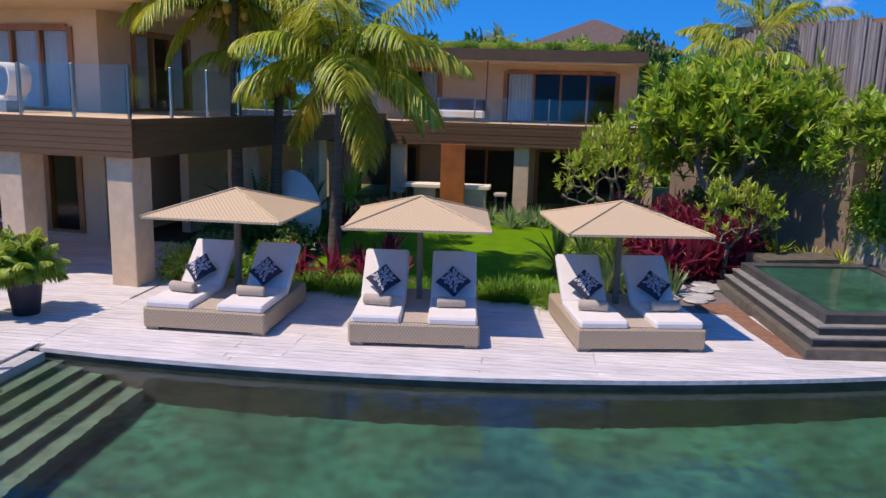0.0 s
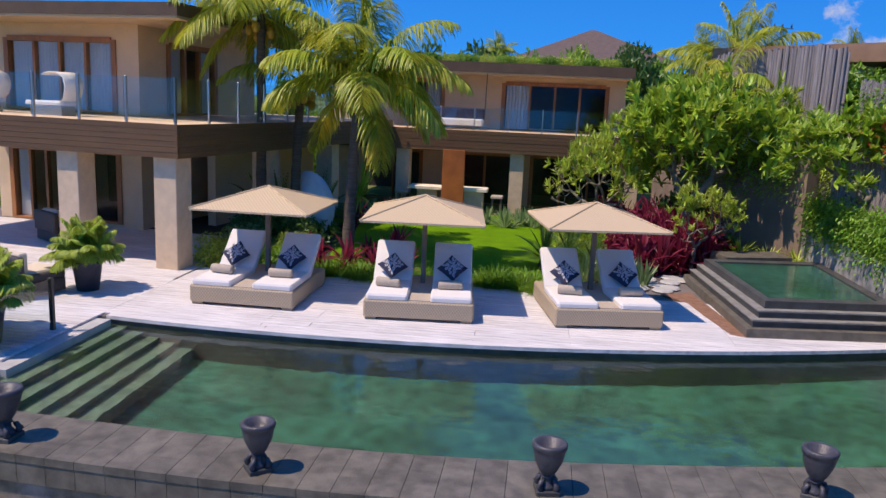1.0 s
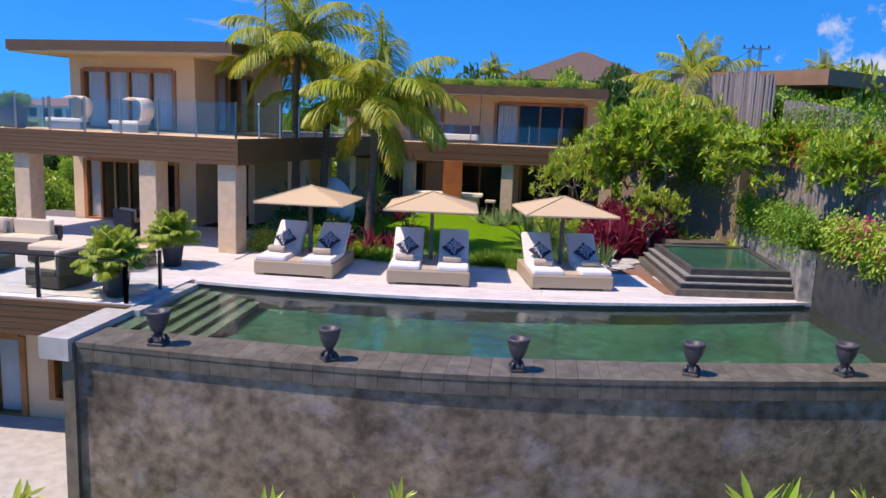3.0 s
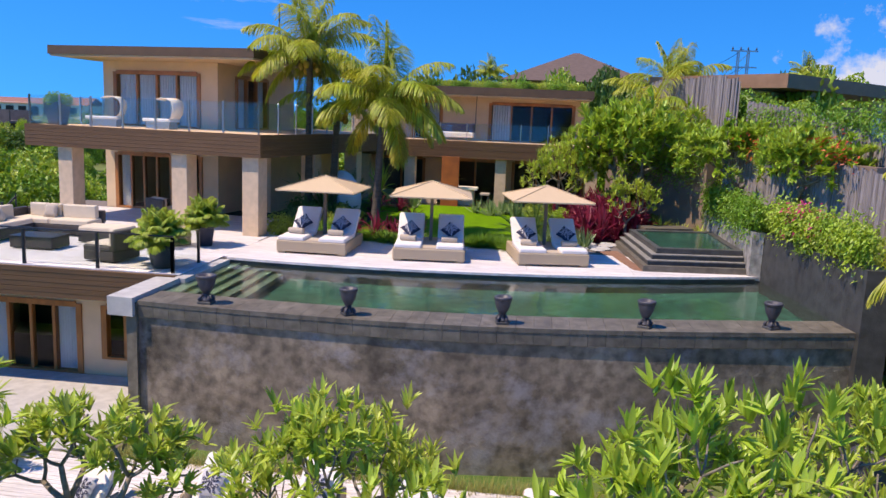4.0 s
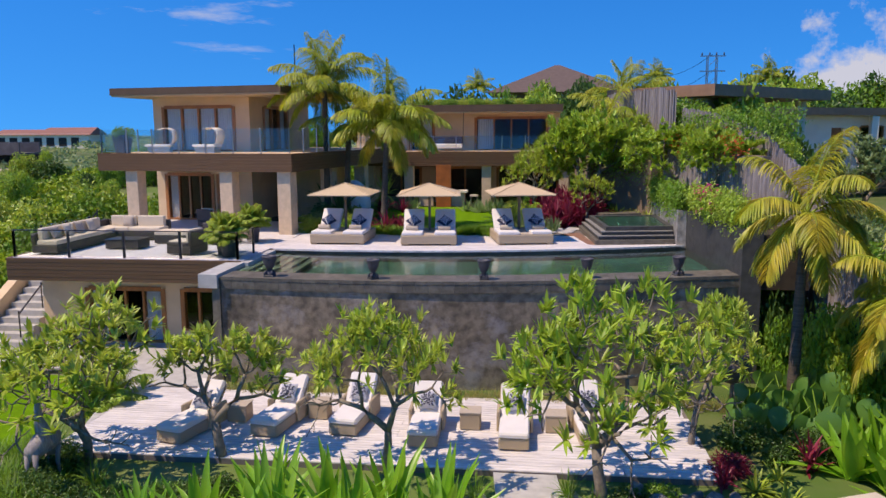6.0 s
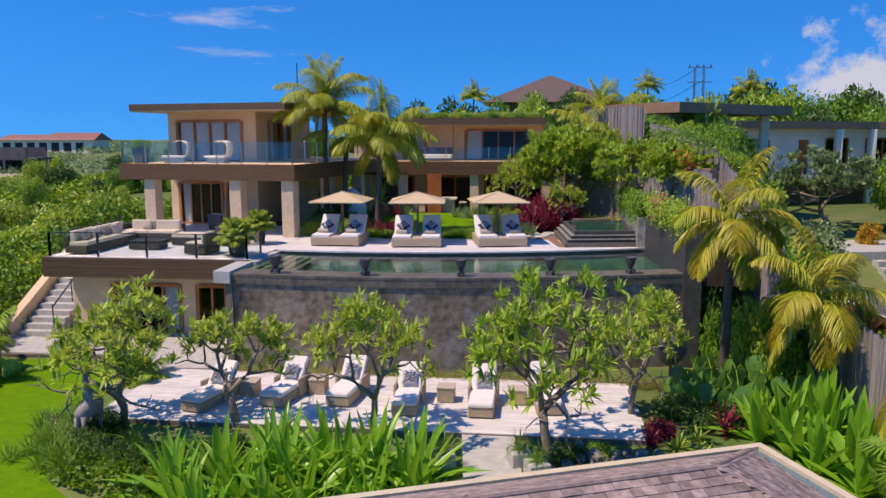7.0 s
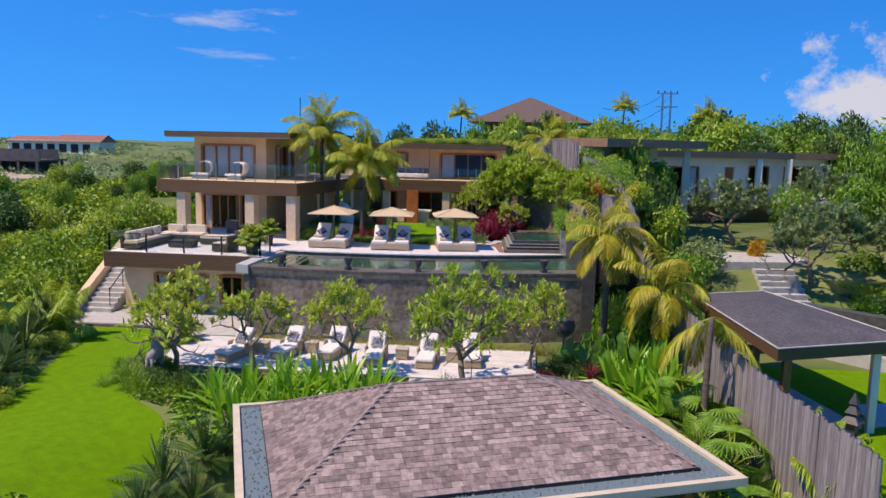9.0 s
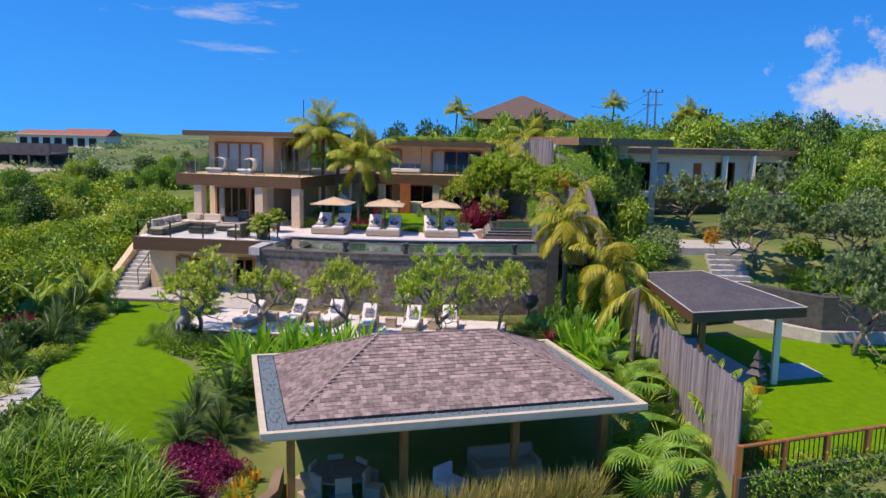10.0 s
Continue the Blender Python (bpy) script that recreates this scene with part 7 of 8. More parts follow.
# ---- gazebo ----
GP = [(12.75, -3.6), (17.5, -1.6), (15.2, 6.4), (11.9, 4.9)]
gz0 = -3.8
GAZ = thing("gazebo", "open gazebo with a dark gravel roof on the lawn", "gazebo")
gc = (14.6, 0.9)
part("fascia", MB().prism(GP, -0.95, -0.56), M["fascia"], GAZ, "brown wooden roof fascia")
top = [(x + (gc[0] - x) * 0.02, y + (gc[1] - y) * 0.02) for x, y in GP]
part("roof", MB().add([(*p, -0.55) for p in top] + [(14.4, 0.2, -0.3), (13.9, 3.0, -0.3)], [(0, 1, 4), (1, 2, 5, 4), (2, 3, 5), (3, 0, 4, 5)]), M["gravel"], GAZ, "dark gravel-coated roof")
tr_ = MB()
for j in range(4):
    p, q = GP[j], GP[(j + 1) % 4]
    tr_.tube([(*p, -0.55), (*q, -0.55)], 0.03, 6)
part("roof_trim", tr_, M["palecope"], GAZ, "pale roof edge trim")
for x, y, k in ((16.5, -1.5, "white"), (13.3, -2.8, "teak"), (14.8, 5.4, "teak"), (12.5, 4.3, "teak")):
    part("post", MB().box(x - 0.12, x + 0.12, y - 0.12, y + 0.12, gz0 - 0.1, -0.95, bev=0.01), M[k], GAZ)
part("platform", MB().prism([(13.2, -2.6), (16.4, -1.2), (14.8, 5.2), (12.4, 4.2)], gz0 - 0.1, gz0 + 0.12), M["palecope"], GAZ, "pale stone platform")
structure("stone_pad", MB().prism([(16.75, -1.1), (18.9, -0.1), (18.6, 1.5), (17.0, 1.1)], gz0 - 0.1, gz0 + 0.15), M["palecope"], "pale stone paving pad on the lawn", "paving")
ST = thing("garden_statue", "small grey pagoda-shaped stone lantern on the lawn", "statue", pose(15.5, -2.6, gz0))
part("body", MB().lathe([(0.35, 0), (0.35, 0.25), (0.2, 0.3), (0.2, 0.7), (0.4, 0.75), (0.15, 1.0), (0.28, 1.05), (0.1, 1.3), (0.18, 1.35), (0.02, 1.7)], 4), M["urn"], ST)
part("cloth", MB().lathe([(0.42, 0.04), (0.4, 0.2), (0.38, 0.32), (0.36, 0.33)], 8), M["yellow"], ST, "yellow cloth wrapped round the base")
# wooden fence in front of the neighbour's lawn
WF = tagged(new("wooden_fence"), "low brown wooden post-and-rail fence", "fence", kind="structure")
fa, fb = Vector((12.6, -11.4)), Vector((22.5, -6.4))
for i in range(8):
    p = fa.lerp(fb, i / 7)
    z = gz(p.x, p.y)
    part("post", MB().box(p.x - 0.08, p.x + 0.08, p.y - 0.08, p.y + 0.08, -4.4, -2.55, bev=0.01), M["teak"], WF)
for z, r in ((-2.6, 0.06), (-3.4, 0.05)):
    part("rail", MB().tube([(fa.x, fa.y, z), (fb.x, fb.y, z)], r, 8), M["teak"], WF)
for i in range(60):
    p = fa.lerp(fb, (i + 0.5) / 60)
    part("baluster", MB().box(p.x - 0.012, p.x + 0.012, p.y - 0.012, p.y + 0.012, -3.4, -2.6), M["metal"], WF)
structure("fence_wall", MB().prism([(12.6, -11.6), (22.5, -6.6), (22.4, -6.3), (12.5, -11.3)], -6.5, -3.45), M["stone"], "dark mossy stone wall under the wooden fence", "wall")
vines("wall_creeper", [(12.8, -11.6), (17, -9.5), (22, -7.0)], -3.5, 2600, 1.0, "green creeper on the stone wall", "bush", (0.2, -0.5))
shrub("yellow", 13.3, -9.6, 0.5, 0.9, z=-3.9, where="by the wooden fence")
shrub("yellow", 14.0, -9.0, 0.45, 0.7, z=-3.9, where="by the wooden fence")
shrub("lime", 15.2, -9.2, 0.5, 0.5, z=-3.9, where="by the wooden fence")
shrub("bush", 16.6, -8.6, 0.5, 0.5, z=-3.9, where="by the wooden fence")
shrub("yellow", 18.6, 19.6, 0.7, 1.2, where="before the white villa")
structure("garden_steps", MB().prism([(15.6, 8.0), (17.6, 8.8), (17.2, 9.6), (15.2, 8.8)], -3.4, -2.9), M["palecope"], "pale garden steps", "steps")
for i in range(9):
    o = new("step_tread", MB().box(0, 2.2, 0, 0.5, -0.4, 0).mesh("step_tread", M["palecope"]))
    tagged(o, "pale stone stair tread in the neighbouring garden", "step", kind="structure")
    o.matrix_basis = pose(17.1 + 0.06 * i, 10.2 + i * 0.72, -2.75 + 0.21 * i, 0, 0, 8)
structure("garden_terrace", MB().prism([(15.5, 16.5), (21, 17.5), (21, 23), (14, 23)], -1.4, -0.78), M["palecope"], "pale stone terrace before the white villa", "terrace")
structure("neighbour_pool", MB().prism([(21.5, 10), (27, 12), (26, 18), (21, 16)], -1.9, -1.45), M["spawater"], "turquoise pool of the neighbouring garden", "pool")
structure("lawn_kerb", MB().prism([(17.3, 9.0), (20.8, 5.6), (30, 6.6), (30, 7.0), (20.95, 6.0), (17.6, 9.3)], -4.4, -3.2), M["palecope"], "low pale stone wall at the back of the lawn", "wall")
structure("neighbour_pool_wall", MB().prism([(17.6, 9.4), (21.0, 6.2), (30, 7.2), (30, 7.8), (21.2, 6.8), (18.0, 9.9)], -4.6, -1.6), M["stone"], "dark stone wall of the neighbouring pool", "wall")

# ---- white villa ----
structure("villa_roof_near", MB().prism([(9.6, 19.6), (16.9, 26.4), (12.5, 31), (5.4, 24)], 5.45, 5.95), M["villaedge"], "flat brown-edged roof of the white villa", "roof")
structure("villa_roof_far", MB().prism([(13.0, 30.6), (25.9, 36.7), (31.8, 38.4), (33, 52), (13, 46), (10, 32)], 4.86, 5.3), M["villaedge"], "flat brown-edged roof of the white villa", "roof")
structure("villa_soffit", MB().prism([(13.1, 30.8), (25.8, 36.9), (31.6, 38.6), (32.8, 51), (13.2, 45), (10.3, 32)], 4.8, 4.855), M["soffit"], "cream underside of the villa roof", "roof")


def wall_run(name, p, q, z0, z1, holes, label):
    """A wall from p to q with rectangular holes (s0, s1, z0, z1) along it."""
    L = math.hypot(q[0] - p[0], q[1] - p[1])
    m = Matrix.Translation((p[0], p[1], 0)) @ Matrix.Rotation(math.atan2(q[1] - p[1], q[0] - p[0]), 4, "Z")
    mb, s = MB(), 0.0
    for h in holes:
        mb.box(s, h[0], 0, 0.25, z0, z1)
        if h[2] > z0:
            mb.box(h[0], h[1], 0, 0.25, z0, h[2])
        if h[3] < z1:
            mb.box(h[0], h[1], 0, 0.25, h[3], z1)
        s = h[1]
    mb.box(s, L, 0, 0.25, z0, z1)
    o = structure(name, mb, M["white"], label, "wall")
    o.matrix_basis = m
    return m


VW = "white plastered wall of the neighbouring villa"
m1 = wall_run("villa_wall", (13.0, 31.6), (24.6, 37.2), 1.75, 4.8, [(1.4, 5.6, 1.8, 4.1), (8.0, 8.9, 1.8, 4.1), (10.3, 12.3, 1.8, 4.2)], VW)
window("villa_window", 1.4, 5.6, 0.05, 1.8, 4.1, 3, m1, (2,))
window("villa_window", 10.3, 12.3, 0.05, 1.8, 4.2, 2, m1)
tagged(part("villa_door", MB().box(8.05, 8.85, 0.08, 0.14, 1.8, 4.1), M["orange"]), "orange-brown wooden door of the white villa", "door", kind="structure").matrix_basis = m1
m2 = wall_run("villa_wall", (24.6, 37.2), (31.2, 39.2), 1.75, 4.8, [(0.8, 3.6, 1.8, 4.2)], VW)
window("villa_window", 0.8, 3.6, 0.05, 1.8, 4.2, 2, m2)
m3 = wall_run("villa_wall", (8.1, 20.8), (13.7, 26.8), -1.0, 5.45, [(3.0, 6.5, 1.9, 4.3)], VW)
window("villa_window", 3.0, 6.5, 0.05, 1.9, 4.3, 3, m3)
# room shade is put into the dark colour of these surfaces
structure("villa_room", MB().prism([(9.4, 33.6), (15.5, 40.6), (31, 45.6), (31, 46), (15.3, 41), (9.1, 33.8)], -1, 4.8), M["dark"], "rooms of the white villa, painted dark for their shade", "wall")
structure("villa_balcony", MB().prism([(13.4, 30.5), (25.7, 36.4), (31.6, 38.1), (31.2, 40.4), (24.4, 38.2), (12.8, 32.4)], 1.3, 1.75), M["white"], "white balcony slab of the villa", "slab")
# tan instead of white: the shade under the balcony is in the colour
structure("villa_lower_wall", MB().prism([(13.0, 32.6), (24.4, 38.1), (31.0, 40.0), (31.0, 40.4), (24.2, 38.5), (12.9, 33.0)], -1.2, 1.3), M["walltan"], "lower wall of the villa, shade put into its darker tan colour", "wall")
for x, y, z0, z1 in ((15.7, 27.2, -1.2, 5.45), (25.5, 36.75, -1.2, 4.8), (22.9, 35.6, 1.75, 4.8), (11.4, 22.3, -1.2, 5.45), (13.5, 31.0, -1.2, 4.8)):
    structure("villa_column", MB().box(x - 0.22, x + 0.22, y - 0.22, y + 0.22, z0, z1, bev=0.02), M["white"], "white square column of the villa", "column")
rail("villa_rail", [(13.7, 30.8), (25.6, 36.5), (31.3, 38.15)], 1.75, 0.9)

# ---- far left houses, pylon, mast ----
FH = tagged(thing("row_house", "white row house with red-brown roofs on the far hill", "house", pose(-169.5, 214, -0.2, 0, 0, 2)), kind="structure")
part("wall", MB().box(0, 32, 0, 10, -4, 4.6), M["white"], FH)
for x0, x1, h in ((-0.6, 16.5, 6.0), (15.0, 32.8, 6.6)):
    part("roof", MB().add([(x0, -0.8, 4.2), (x1, -0.8, 4.2), (x1, 10.8, 4.2), (x0, 10.8, 4.2), (x0 + 1, 5, h), (x1 - 0.4, 5, h)], [(0, 1, 5, 4), (1, 2, 5), (2, 3, 4, 5), (3, 0, 4)]), M["redroof"], FH)
for i in range(7):
    part("window", MB().box(1.5 + i * 4.1, 4.1 + i * 4.1, -0.06, 0.06, 0.6, 3.4), M["dark"], FH)
CB = tagged(thing("concrete_shell", "unfinished dark concrete building on the far hill", "building", pose(-125.5, 131, -6.1, 0, 0, 6)), kind="structure")
for k in range(3):
    part("floor_slab", MB().box(0, 22, 0, 12, k * 3.0, k * 3.0 + 0.4), M["darkbuild"], CB)
for i in range(6):
    for j in range(2):
        part("pillar", MB().box(i * 4.2, i * 4.2 + 0.5, j * 11, j * 11 + 0.5, 0, 6.2), M["darkbuild"], CB)
part("back_wall", MB().box(0, 22, 8, 8.4, 0, 8.6), M["darkbuild"], CB)
part("parapet", MB().box(0, 22, 0, 0.4, 6.4, 8.6), M["darkbuild"], CB)
PY = tagged(thing("pylon", "grey steel lattice pylon with cross arms behind the villas", "pylon", pose(23.6, 84, 3)), kind="structure")
for sx in (-0.55, 0.55):
    for sy in (-0.4, 0.4):
        part("leg", MB().box(sx - 0.06, sx + 0.06, sy - 0.06, sy + 0.06, 0, 10.2), M["steel"], PY)
for k in range(9):
    part("brace", MB().tube([(-0.55, -0.4, k * 1.1), (0.55, -0.4, k * 1.1 + 1.1)], 0.035, 5), M["steel"], PY)
for z in (8.2, 10.0):
    part("cross_arm", MB().box(-1.5, 1.5, -0.45, -0.33, z, z + 0.14), M["steel"], PY)
for x in (-1.3, -0.4, 0.4, 1.3):
    part("insulator", MB().lathe([(0.07, 10.14), (0.1, 10.3), (0.05, 10.5)], 8, (x, -0.4)), M["urn"], PY)
cab = MB()
for z in (8.4, 10.3):
    pts = []
    for i in range(9):
        t = i / 8
        pts.append((23.6 - 9 * t, 84 - 3 * t, z + 3 - 2.5 * t * 1.0 - 1.2 * math.sin(math.pi * t)))
    cab.tube(pts, 0.03, 4)
tagged(part("power_cable", cab, M["metal"]), "sagging dark power cables", "cable", kind="structure")
tagged(part("roof_mast", MB().tube([(-9.9, 22, 5.8), (-9.9, 22, 8.2)], 0.03, 6), M["metal"]), "thin metal mast on the flat roof", "mast", kind="structure")

# ---- stairs beside the terrace ----
STAIR = thing("outdoor_stairs", "pale stone stairs between a sloping tan wall and the terrace", "stairs", kind="structure")
for i in range(16):
    part("step", MB().box(-16.3, -14.85, 7.2 + i * 0.33, 7.2 + i * 0.33 + 0.36, -3.1, LZ + 0.19 * (i + 1)), M["palecope"], STAIR)
part("side_wall", MB().add([(-16.75, 6.2, -3.2), (-16.4, 6.2, -3.2), (-16.4, 13, -3.2), (-16.75, 13, -3.2), (-16.75, 6.2, -2.95), (-16.4, 6.2, -2.95), (-16.4, 12.2, 0.3), (-16.75, 12.2, 0.3), (-16.4, 13, 0.3), (-16.75, 13, 0.3)],
     [(0, 1, 5, 4), (1, 2, 8, 6, 5), (2, 3, 9, 8), (3, 0, 4, 7, 9), (4, 5, 6, 7), (7, 6, 8, 9)]), M["plaster"], STAIR, "sloping tan plaster side wall")
for i in range(5):
    y = 7.4 + i * 1.25
    z = LZ + 0.19 * (1 + (y - 7.2) / 0.33)
    part("rail_post", MB().tube([(-15.0, y, z), (-15.0, y, z + 0.9)], 0.025, 6), M["metal"], STAIR)
part("handrail", MB().tube([(-15.0, 7.4, LZ + 1.1), (-15.0, 12.4, LZ + 1.1 + 5.0 * 0.19 / 0.33)], 0.03, 6), M["metal"], STAIR)


# ---- terrace furniture ----
def block_sofa(m, parts_, label, name="sofa"):
    s = thing(name, label, name.replace("_", " "), m)
    for nm, b, mt, lb in parts_:
        part(nm, MB().box(*b, bev=0.03), M[mt], s, lb)
    return s


block_sofa(pose(-14.45, 7.55, 0), [("base", (0, 0.9, 0, 3.6, 0.06, 0.34), "wicker_dark", "dark woven base"), ("base", (0, 2.6, 3.6, 4.5, 0.06, 0.34), "wicker_dark", "dark woven base"),
           ("backrest", (-0.02, 0.16, 0, 4.5, 0.34, 0.7), "wicker_dark", "dark woven backrest"), ("backrest", (0.16, 2.6, 4.36, 4.54, 0.34, 0.7), "wicker_dark", "dark woven backrest"),
           ("seat_cushion", (0.17, 0.9, 0.02, 1.78, 0.34, 0.48), "cream", "cream seat cushion"), ("seat_cushion", (0.17, 0.9, 1.8, 3.58, 0.34, 0.48), "cream", "cream seat cushion"),
           ("seat_cushion", (0.17, 1.35, 3.6, 4.34, 0.34, 0.48), "cream", "cream seat cushion"), ("seat_cushion", (1.37, 2.58, 3.6, 4.34, 0.34, 0.48), "cream", "cream seat cushion"),
           ("back_cushion", (0.17, 0.36, 0.1, 1.7, 0.48, 0.86), "cream", "cream back cushion"), ("back_cushion", (0.17, 0.36, 1.8, 3.5, 0.48, 0.86), "cream", "cream back cushion"),
           ("back_cushion", (0.4, 1.4, 4.15, 4.34, 0.48, 0.86), "cream", "cream back cushion"), ("back_cushion", (1.45, 2.5, 4.15, 4.34, 0.48, 0.86), "cream", "cream back cushion")], "dark wicker corner sofa with cream cushions on the terrace")
for i, (x, y, k) in enumerate(((-13.95, 8.1, "beige"), (-13.95, 8.8, "cream"), (-13.95, 9.5, "beige"), (-13.95, 10.2, "cream"), (-13.3, 11.6, "beige"))):
    o = tagged(new("scatter_cushion", pillow_mesh(0.42, 0.14, M[k])), "small square scatter cushion on the corner sofa", "cushion", "scatter cushions")
    o.matrix_basis = pose(x, y, 0.68, 0, 70 if i < 4 else 0, 0) if i < 4 else pose(x, y, 0.68, 70, 0, 0)
CT = thing("coffee_table", "low dark wicker coffee table on the terrace", "coffee table", pose(-12.1, 9.3, 0))
part("body", MB().box(-0.6, 0.6, -0.4, 0.4, 0.03, 0.33, bev=0.02), M["wicker_dark"], CT)
part("glass_top", MB().box(-0.62, 0.62, -0.42, 0.42, 0.33, 0.345), M["metal"], CT, "dark glass top")
OT = thing("ottoman", "dark wicker ottoman with a cream cushion", "ottoman", pose(-11.0, 10.7, 0))
part("body", MB().box(-0.65, 0.65, -0.4, 0.4, 0.03, 0.32, bev=0.02), M["wicker_dark"], OT)
part("cushion", MB().box(-0.65, 0.65, -0.4, 0.4, 0.32, 0.46, bev=0.04), M["cream"], OT)
for (x, y, r), lb in zip(((-9.5, 8.35, -100), (-9.2, 10.6, 160), (-11.6, 15.4, 150)), ("", "", "")):
    block_sofa(pose(x, y, 0, 0, 0, r), [("base", (-0.5, 0.5, -0.45, 0.45, 0.04, 0.3), "wicker_dark", ""), ("backrest", (-0.5, 0.5, 0.36, 0.5, 0.3, 0.78), "wicker_dark", ""), ("armrest", (-0.5, -0.36, -0.45, 0.36, 0.3, 0.42), "wicker_dark", ""),
               ("armrest", (0.36, 0.5, -0.45, 0.36, 0.3, 0.42), "wicker_dark", ""), ("seat_cushion", (-0.36, 0.36, -0.47, 0.34, 0.3, 0.45), "cream", "cream seat cushion"), ("back_cushion", (-0.36, 0.36, 0.2, 0.36, 0.45, 0.82), "cream", "cream back cushion")],
               "dark wicker armchair with cream cushions on the terrace", "armchair")


def potted_palm(x, y, s=1.0):
    p = thing("potted_palm", "bushy green palm in a dark slate pot on the terrace", "potted plant", pose(x, y, 0, 0, 0, x * 80), "potted palms on the terrace")
    part("pot", MB().lathe([(0.2, 0), (0.27, 0.5), (0.29, 0.52), (0.29, 0.57), (0.24, 0.57), (0.22, 0.5)], 18), M["pot"], p, "dark slate pot", True)
    f = part("fronds", POTF, None, p)
    f.matrix_basis = Matrix.Translation((0, 0, 0.55)) @ Matrix.Diagonal((s, s, s * 1.15, 1))


POTF, _r = palm_crown("pot_fronds", 40, 0.8, 1.2, 0.024, M["lime"], (32, 88))
for x, y in ((-8.3, 11.1), (-7.85, 7.75), (-8.15, 8.15)):
    potted_palm(x, y)

# ---- balcony furniture ----
def hood_lounger(m):
    s = thing("hooded_lounger", "white curved hooded lounger on the balcony", "lounger", m, "hooded loungers on the balcony")
    part("seat", MB().box(-0.85, 0.5, -0.35, 0.35, 0.28, 0.42, bev=0.05), M["cushion"], s)
    part("base", MB().box(-0.7, 0.4, -0.28, 0.28, 0.0, 0.28), M["steel"], s, "slim metal base")
    pr = [(0.35, 0.3), (0.55, 0.55), (0.62, 0.85), (0.55, 1.1), (0.3, 1.22), (0.0, 1.22), (-0.2, 1.15)]
    ring_ = pr + [(x + 0.04, z + 0.035) for x, z in pr[::-1]]
    k = len(ring_)
    mb = MB().add([(x, y, z) for y in (-0.36, 0.36) for x, z in ring_], [(i, i + k, (i + 1) % k + k, (i + 1) % k) for i in range(k)] + [(i, i + 1, k - 2 - i, k - 1 - i) for i in range(k // 2 - 1)] + [(k + k - 1 - i, k + k - 2 - i, k + i + 1, k + i) for i in range(k // 2 - 1)])
    part("hood", mb, M["white"], s, "white curved hood", True)
    s.scale = (0.82, 0.82, 0.82)
    return s


hood_lounger(HL @ pose(-4.3, 1.6, SL1))
hood_lounger(HL @ pose(-6.6, 1.7, SL1, 0, 0, 20))


def planter(m, k, label, h=0.75):
    p = thing("planter", label, "planter", m)
    part("pot", MB().add([(x * w, y * w, z) for z, w in ((0, 0.2), (h, 0.3)) for x, y in ((-1, -1), (1, -1), (1, 1), (-1, 1))], [(3, 2, 1, 0), (4, 5, 6, 7), (0, 1, 5, 4), (1, 2, 6, 5), (2, 3, 7, 6), (3, 0, 4, 7)]), M["pot"], p)
    o = part("foliage", SHRUB[k], None, p)
    o.matrix_basis = Matrix.Translation((0, 0, h - 0.1)) @ Matrix.Diagonal((0.55, 0.55, 0.5, 1))


planter(HL @ pose(-7.9, 0.8, SL1), "bush", "tall slate planter with green foliage on the balcony", 0.75)
BS = thing("bench_seat", "white cushioned bench on the upper balcony", "bench", pose(-3.2, 27.0, BZ1))
part("seat", MB().box(-1.1, 1.1, -0.35, 0.35, 0.15, 0.4, bev=0.04), M["cushion"], BS)
part("backrest", MB().box(-1.1, 1.1, 0.3, 0.45, 0.3, 0.8, bev=0.04), M["navy"], BS, "dark blue patterned back cushions")
for k in (-1, 1):
    structure("hanging_rope", MB().tube([(-3.2 + k * 1.15, 27.0, BZ1 + 0.4), (-3.2 + k * 1.15, 27.4, 5.0)], 0.02, 5), M["metal"], "dark hanging rope of the bench", "rope")

# ---- lawn table, egg chair, lower loungers ----
LT = thing("garden_table", "long white-topped garden table behind the lawn", "table", pose(-3.0, 25.95, -0.02))
part("tabletop", MB().box(-1.6, 1.3, -0.4, 0.4, 0.72, 0.84, bev=0.02), M["white"], LT, "white tabletop")
for x in (-1.3, 0.4):
    part("pier", MB().box(x, x + 0.75, -0.3, 0.3, 0, 0.72), M["column"], LT, "pale stone pier")
for x in (-4.85, -1.35):
    b = thing("garden_stool", "pale wooden stool at the garden table", "stool", pose(x, 25.9, -0.02))
    part("seat", MB().box(-0.22, 0.22, -0.25, 0.25, 0.5, 0.6, bev=0.03), M["beige"], b)
    for sx in (-0.16, 0.16):
        for sy in (-0.18, 0.18):
            part("leg", MB().box(sx - 0.025, sx + 0.025, sy - 0.025, sy + 0.025, 0, 0.5), M["post"], b)
EG = thing("egg_chair", "large white translucent egg chair among the plants", "chair", pose(-5.9, 18.4, 0.0, 0, -12, 0))
ring = []
for k in range(13):
    t = math.pi * k / 12
    ring.append((max(0.62 * math.sin(t) * (1.1 - 0.25 * (k / 12)), 0.02), 0.95 - 0.9 * math.cos(t)))
part("shell", MB().lathe(ring, 22), M["curtain"], EG, "white woven shell", True)


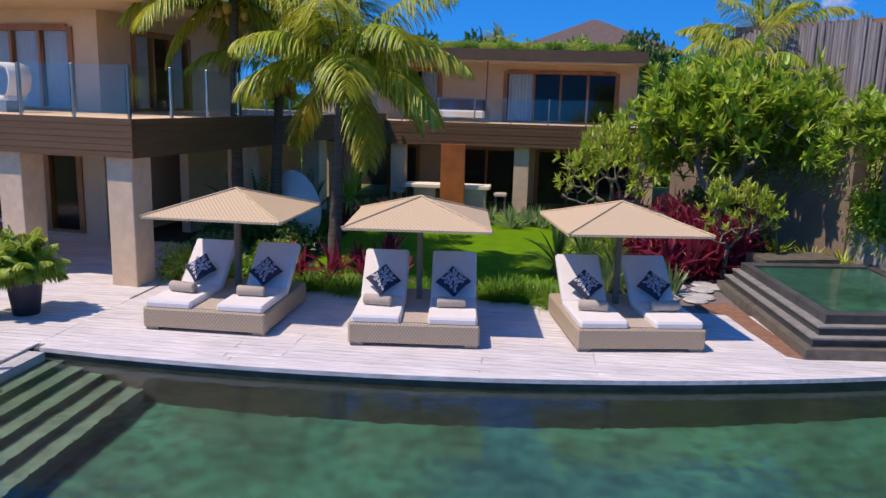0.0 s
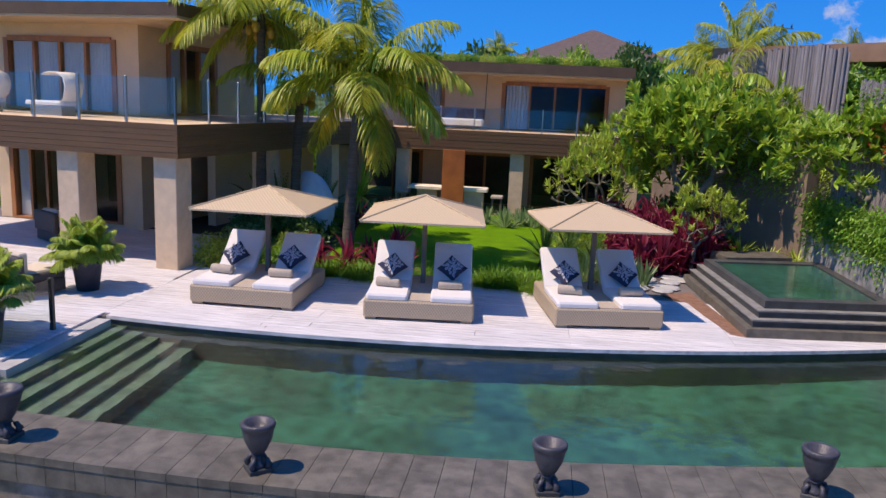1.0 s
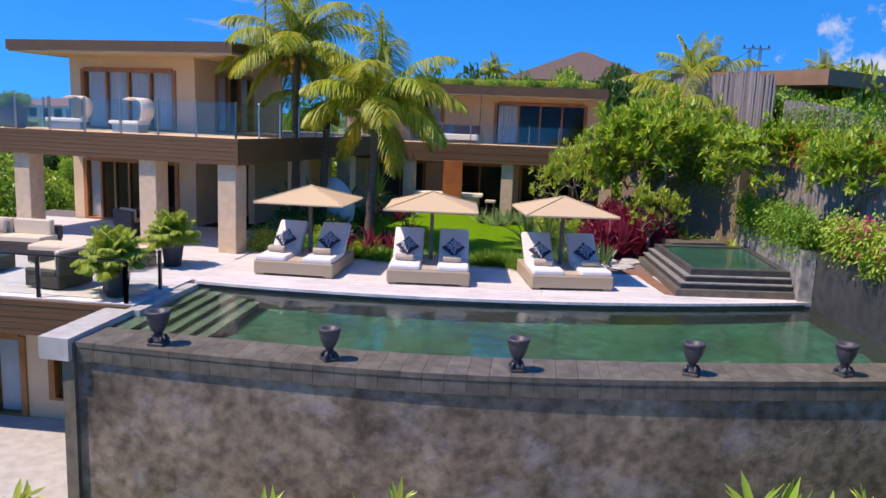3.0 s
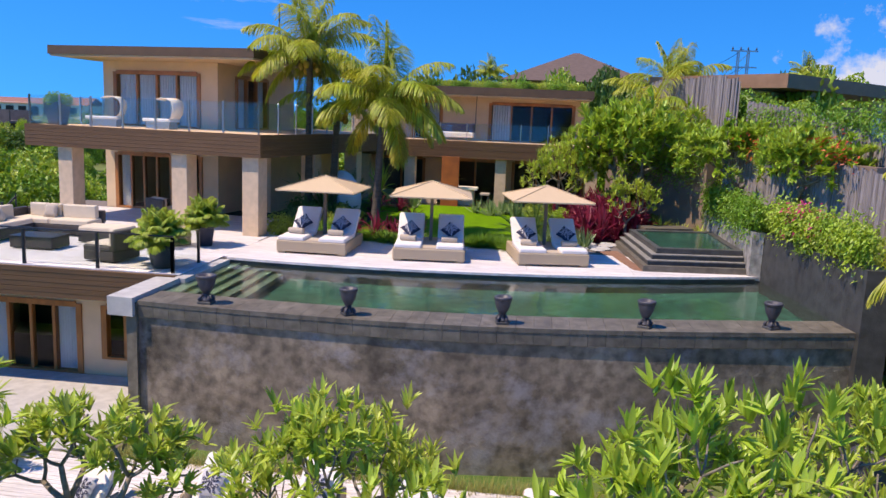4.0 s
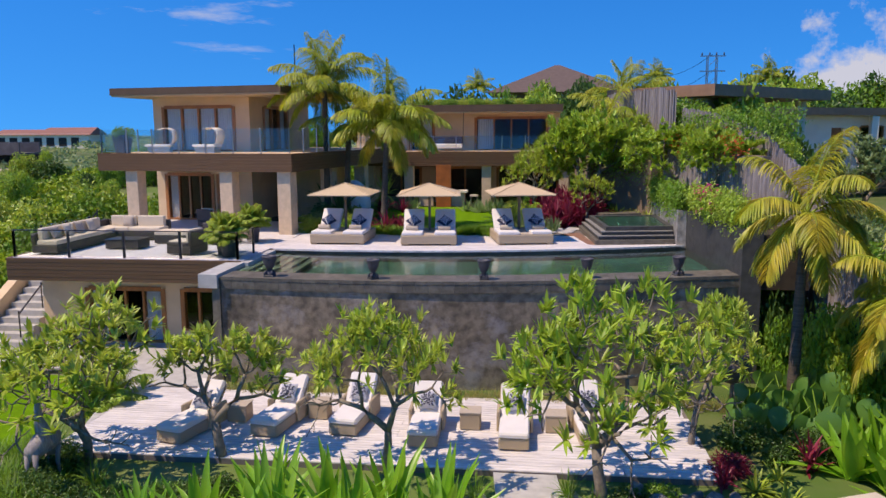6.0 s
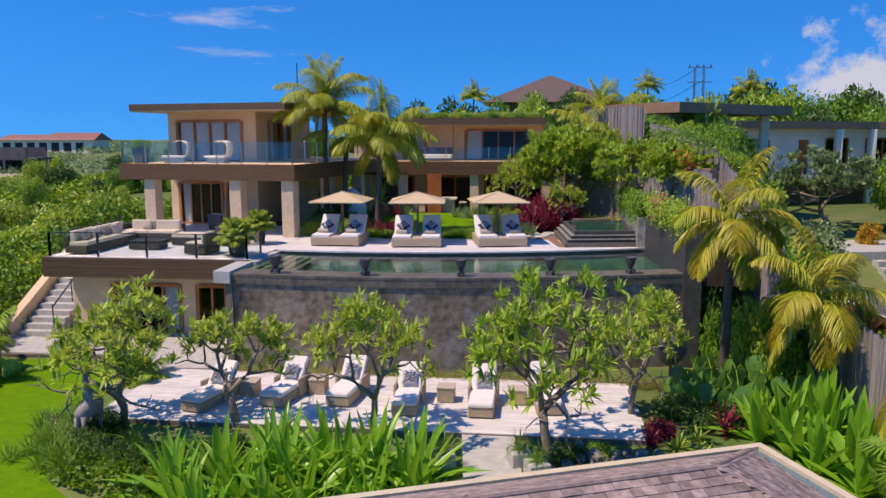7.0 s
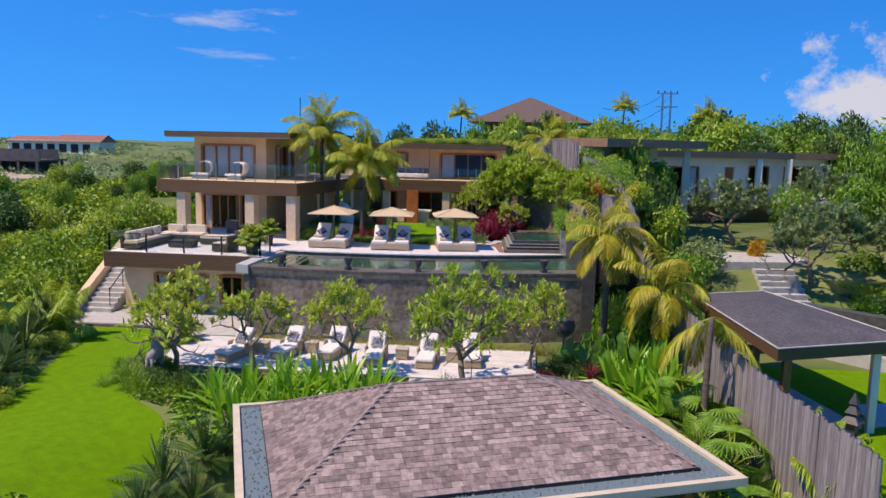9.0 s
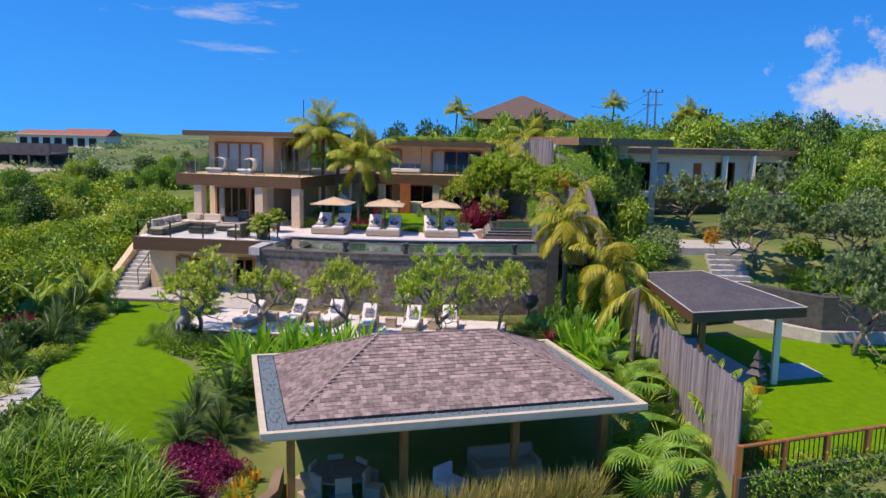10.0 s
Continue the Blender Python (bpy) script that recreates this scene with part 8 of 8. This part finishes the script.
def lounger(m, lb):
    s = thing("sun_lounger", lb, "sun lounger", m, "loungers on the lower deck")
    part("base", MB().box(-0.34, 0.34, 0, 1.25, 0.04, 0.3, bev=0.03), M["rattan"], s, "woven rattan base")
    part("mattress", MB().box(-0.34, 0.34, -0.02, 1.25, 0.3, 0.42, bev=0.045), M["cushion"], s, "cream seat mattress")
    part("back_mattress", MB().box(-0.34, 0.34, 0, 0.85, 0, 0.12, pose(0, 1.2, 0.32, 48, 0, 0), bev=0.045), M["cushion"], s, "cream raised back mattress")
    part("backrest", MB().box(-0.36, 0.36, 0, 0.82, -0.05, -0.005, pose(0, 1.2, 0.32, 48, 0, 0)), M["rattan"], s)
    for x in (-0.42, 0.34):
        part("armrest", MB().box(x, x + 0.08, 0.95, 1.65, 0.06, 0.55, bev=0.025), M["rattan"], s, "woven armrest")
    return s


for x, y, r in ((-6.35, 0.15, -14), (-4.35, 0.75, -10), (-2.55, 1.0, -6), (-0.62, 0.5, 2), (1.4, 0.55, 0), (3.2, 0.95, 6)):
    m = pose(x, y, LZ, 0, 0, r)
    lounger(m, "rattan sun lounger with a cream mattress on the lower deck")
    cushion(m @ pose(0, 1.3, 0.62, 52, 0, 0) @ pose(0, 0.02, 0.08, 0, 0, 0), "pale grey cushion with a dark leaf pattern on the lower lounger", True)
for x, y in ((-5.3, 1.8), (-3.4, 2.2), (2.35, 1.9), (0.35, 1.9)):
    t = thing("side_table", "small rattan side table between the loungers", "side table", pose(x, y, LZ), "side tables on the lower deck")
    part("body", MB().box(-0.24, 0.24, -0.24, 0.24, 0.02, 0.4, bev=0.02), M["rattan"], t)
    part("top", MB().box(-0.25, 0.25, -0.25, 0.25, 0.4, 0.43), M["beige"], t)

# driftwood horse, carved shield, stone planters
S1 = MB().tube([(0, 0, 0.55), (0, 0.05, 0.8), (0.02, 0.2, 1.0), (0.05, 0.3, 1.25), (0.0, 0.36, 1.6)], [0.16, 0.24, 0.2, 0.1, 0.05], 8)
S1.tube([(0, -0.1, 0.75), (0, 0.35, 0.8), (0, 0.7, 0.7)], [0.15, 0.22, 0.15], 8)
for x, y in ((-0.12, 0), (0.12, 0.02), (-0.12, 0.65), (0.12, 0.62)):
    S1.tube([(x, y, 0), (x * 1.1, y + 0.04, 0.4), (x, y, 0.7)], [0.045, 0.05, 0.08], 6)
o = tagged(part("driftwood_statue", S1, M["bamboo"], smooth=True), "grey driftwood animal sculpture by the lawn", "statue")
o.matrix_basis = pose(-8.0, -1.5, -3.2, 0, 0, 172) @ Matrix.Diagonal((0.9, 0.9, 1.15, 1))
CS = MB().lathe([(0.02, -0.55), (0.25, -0.45), (0.42, -0.2), (0.45, 0.05), (0.3, 0.35), (0.02, 0.5)], 14)
o = tagged(part("carved_seed", CS, M["urn"], smooth=False), "grey scaled carved seed-shaped sculpture", "statue")
o.matrix_basis = pose(6.7, 3.4, -1.75, 20, 10, 0)
o2 = tagged(part("sculpture_stand", MB().lathe([(0.2, 0), (0.2, 0.06), (0.05, 0.1), (0.05, 0.95)], 10), M["post"]), "wooden stand under the carved sculpture", "stand")
o2.matrix_basis = pose(6.7, 3.4, gz(6.7, 3.4))
for x, y in ((2.85, -2.6), (0.75, -2.3), (2.45, -2.0)):
    p = thing("stone_planter", "square weathered stone planter beside the garden path", "planter", pose(x, y, -3.2, 0, 0, 20), "stone planters")
    part("pot", MB().box(-0.24, 0.24, -0.24, 0.24, 0, 0.42, bev=0.02), M["palecope"], p)
    g = part("plant", ROS["grass"], None, p)
    g.matrix_basis = pose(0, 0, 0.42) @ Matrix.Diagonal((0.9, 0.9, 1.4, 1))
# curved stone path by the lawn
PATHC = [(-13.4, -7.0), (-12.3, -7.3), (-11.2, -7.95), (-10.4, -8.9), (-10.0, -10.1), (-10.1, -11.4)]
curve = [Vector(PATHC[i]).lerp(Vector(PATHC[i + 1]), k / 3) for i in range(5) for k in range(3)] + [Vector(PATHC[5])]
for k in range(len(curve) - 1):
    a, b = curve[k], curve[k + 1]
    d = (b - a).normalized()
    nrm = Vector((-d.y, d.x))
    w = 0.5
    mid = (a + b) / 2
    z = gz(mid.x, mid.y) + 0.05
    quad = [a + d * 0.012 - nrm * w, b - d * 0.012 - nrm * w, b - d * 0.012 + nrm * w, a + d * 0.012 + nrm * w]
    o = tagged(new("paving_stone", MB().prism([(p.x - mid.x, p.y - mid.y) for p in quad], -0.2, 0.03).mesh("paving_stone", M["palecope"])), "pale curved paving stone beside the lawn", "paving stone", "curved path stones")
    o.matrix_basis = pose(mid.x, mid.y, z)
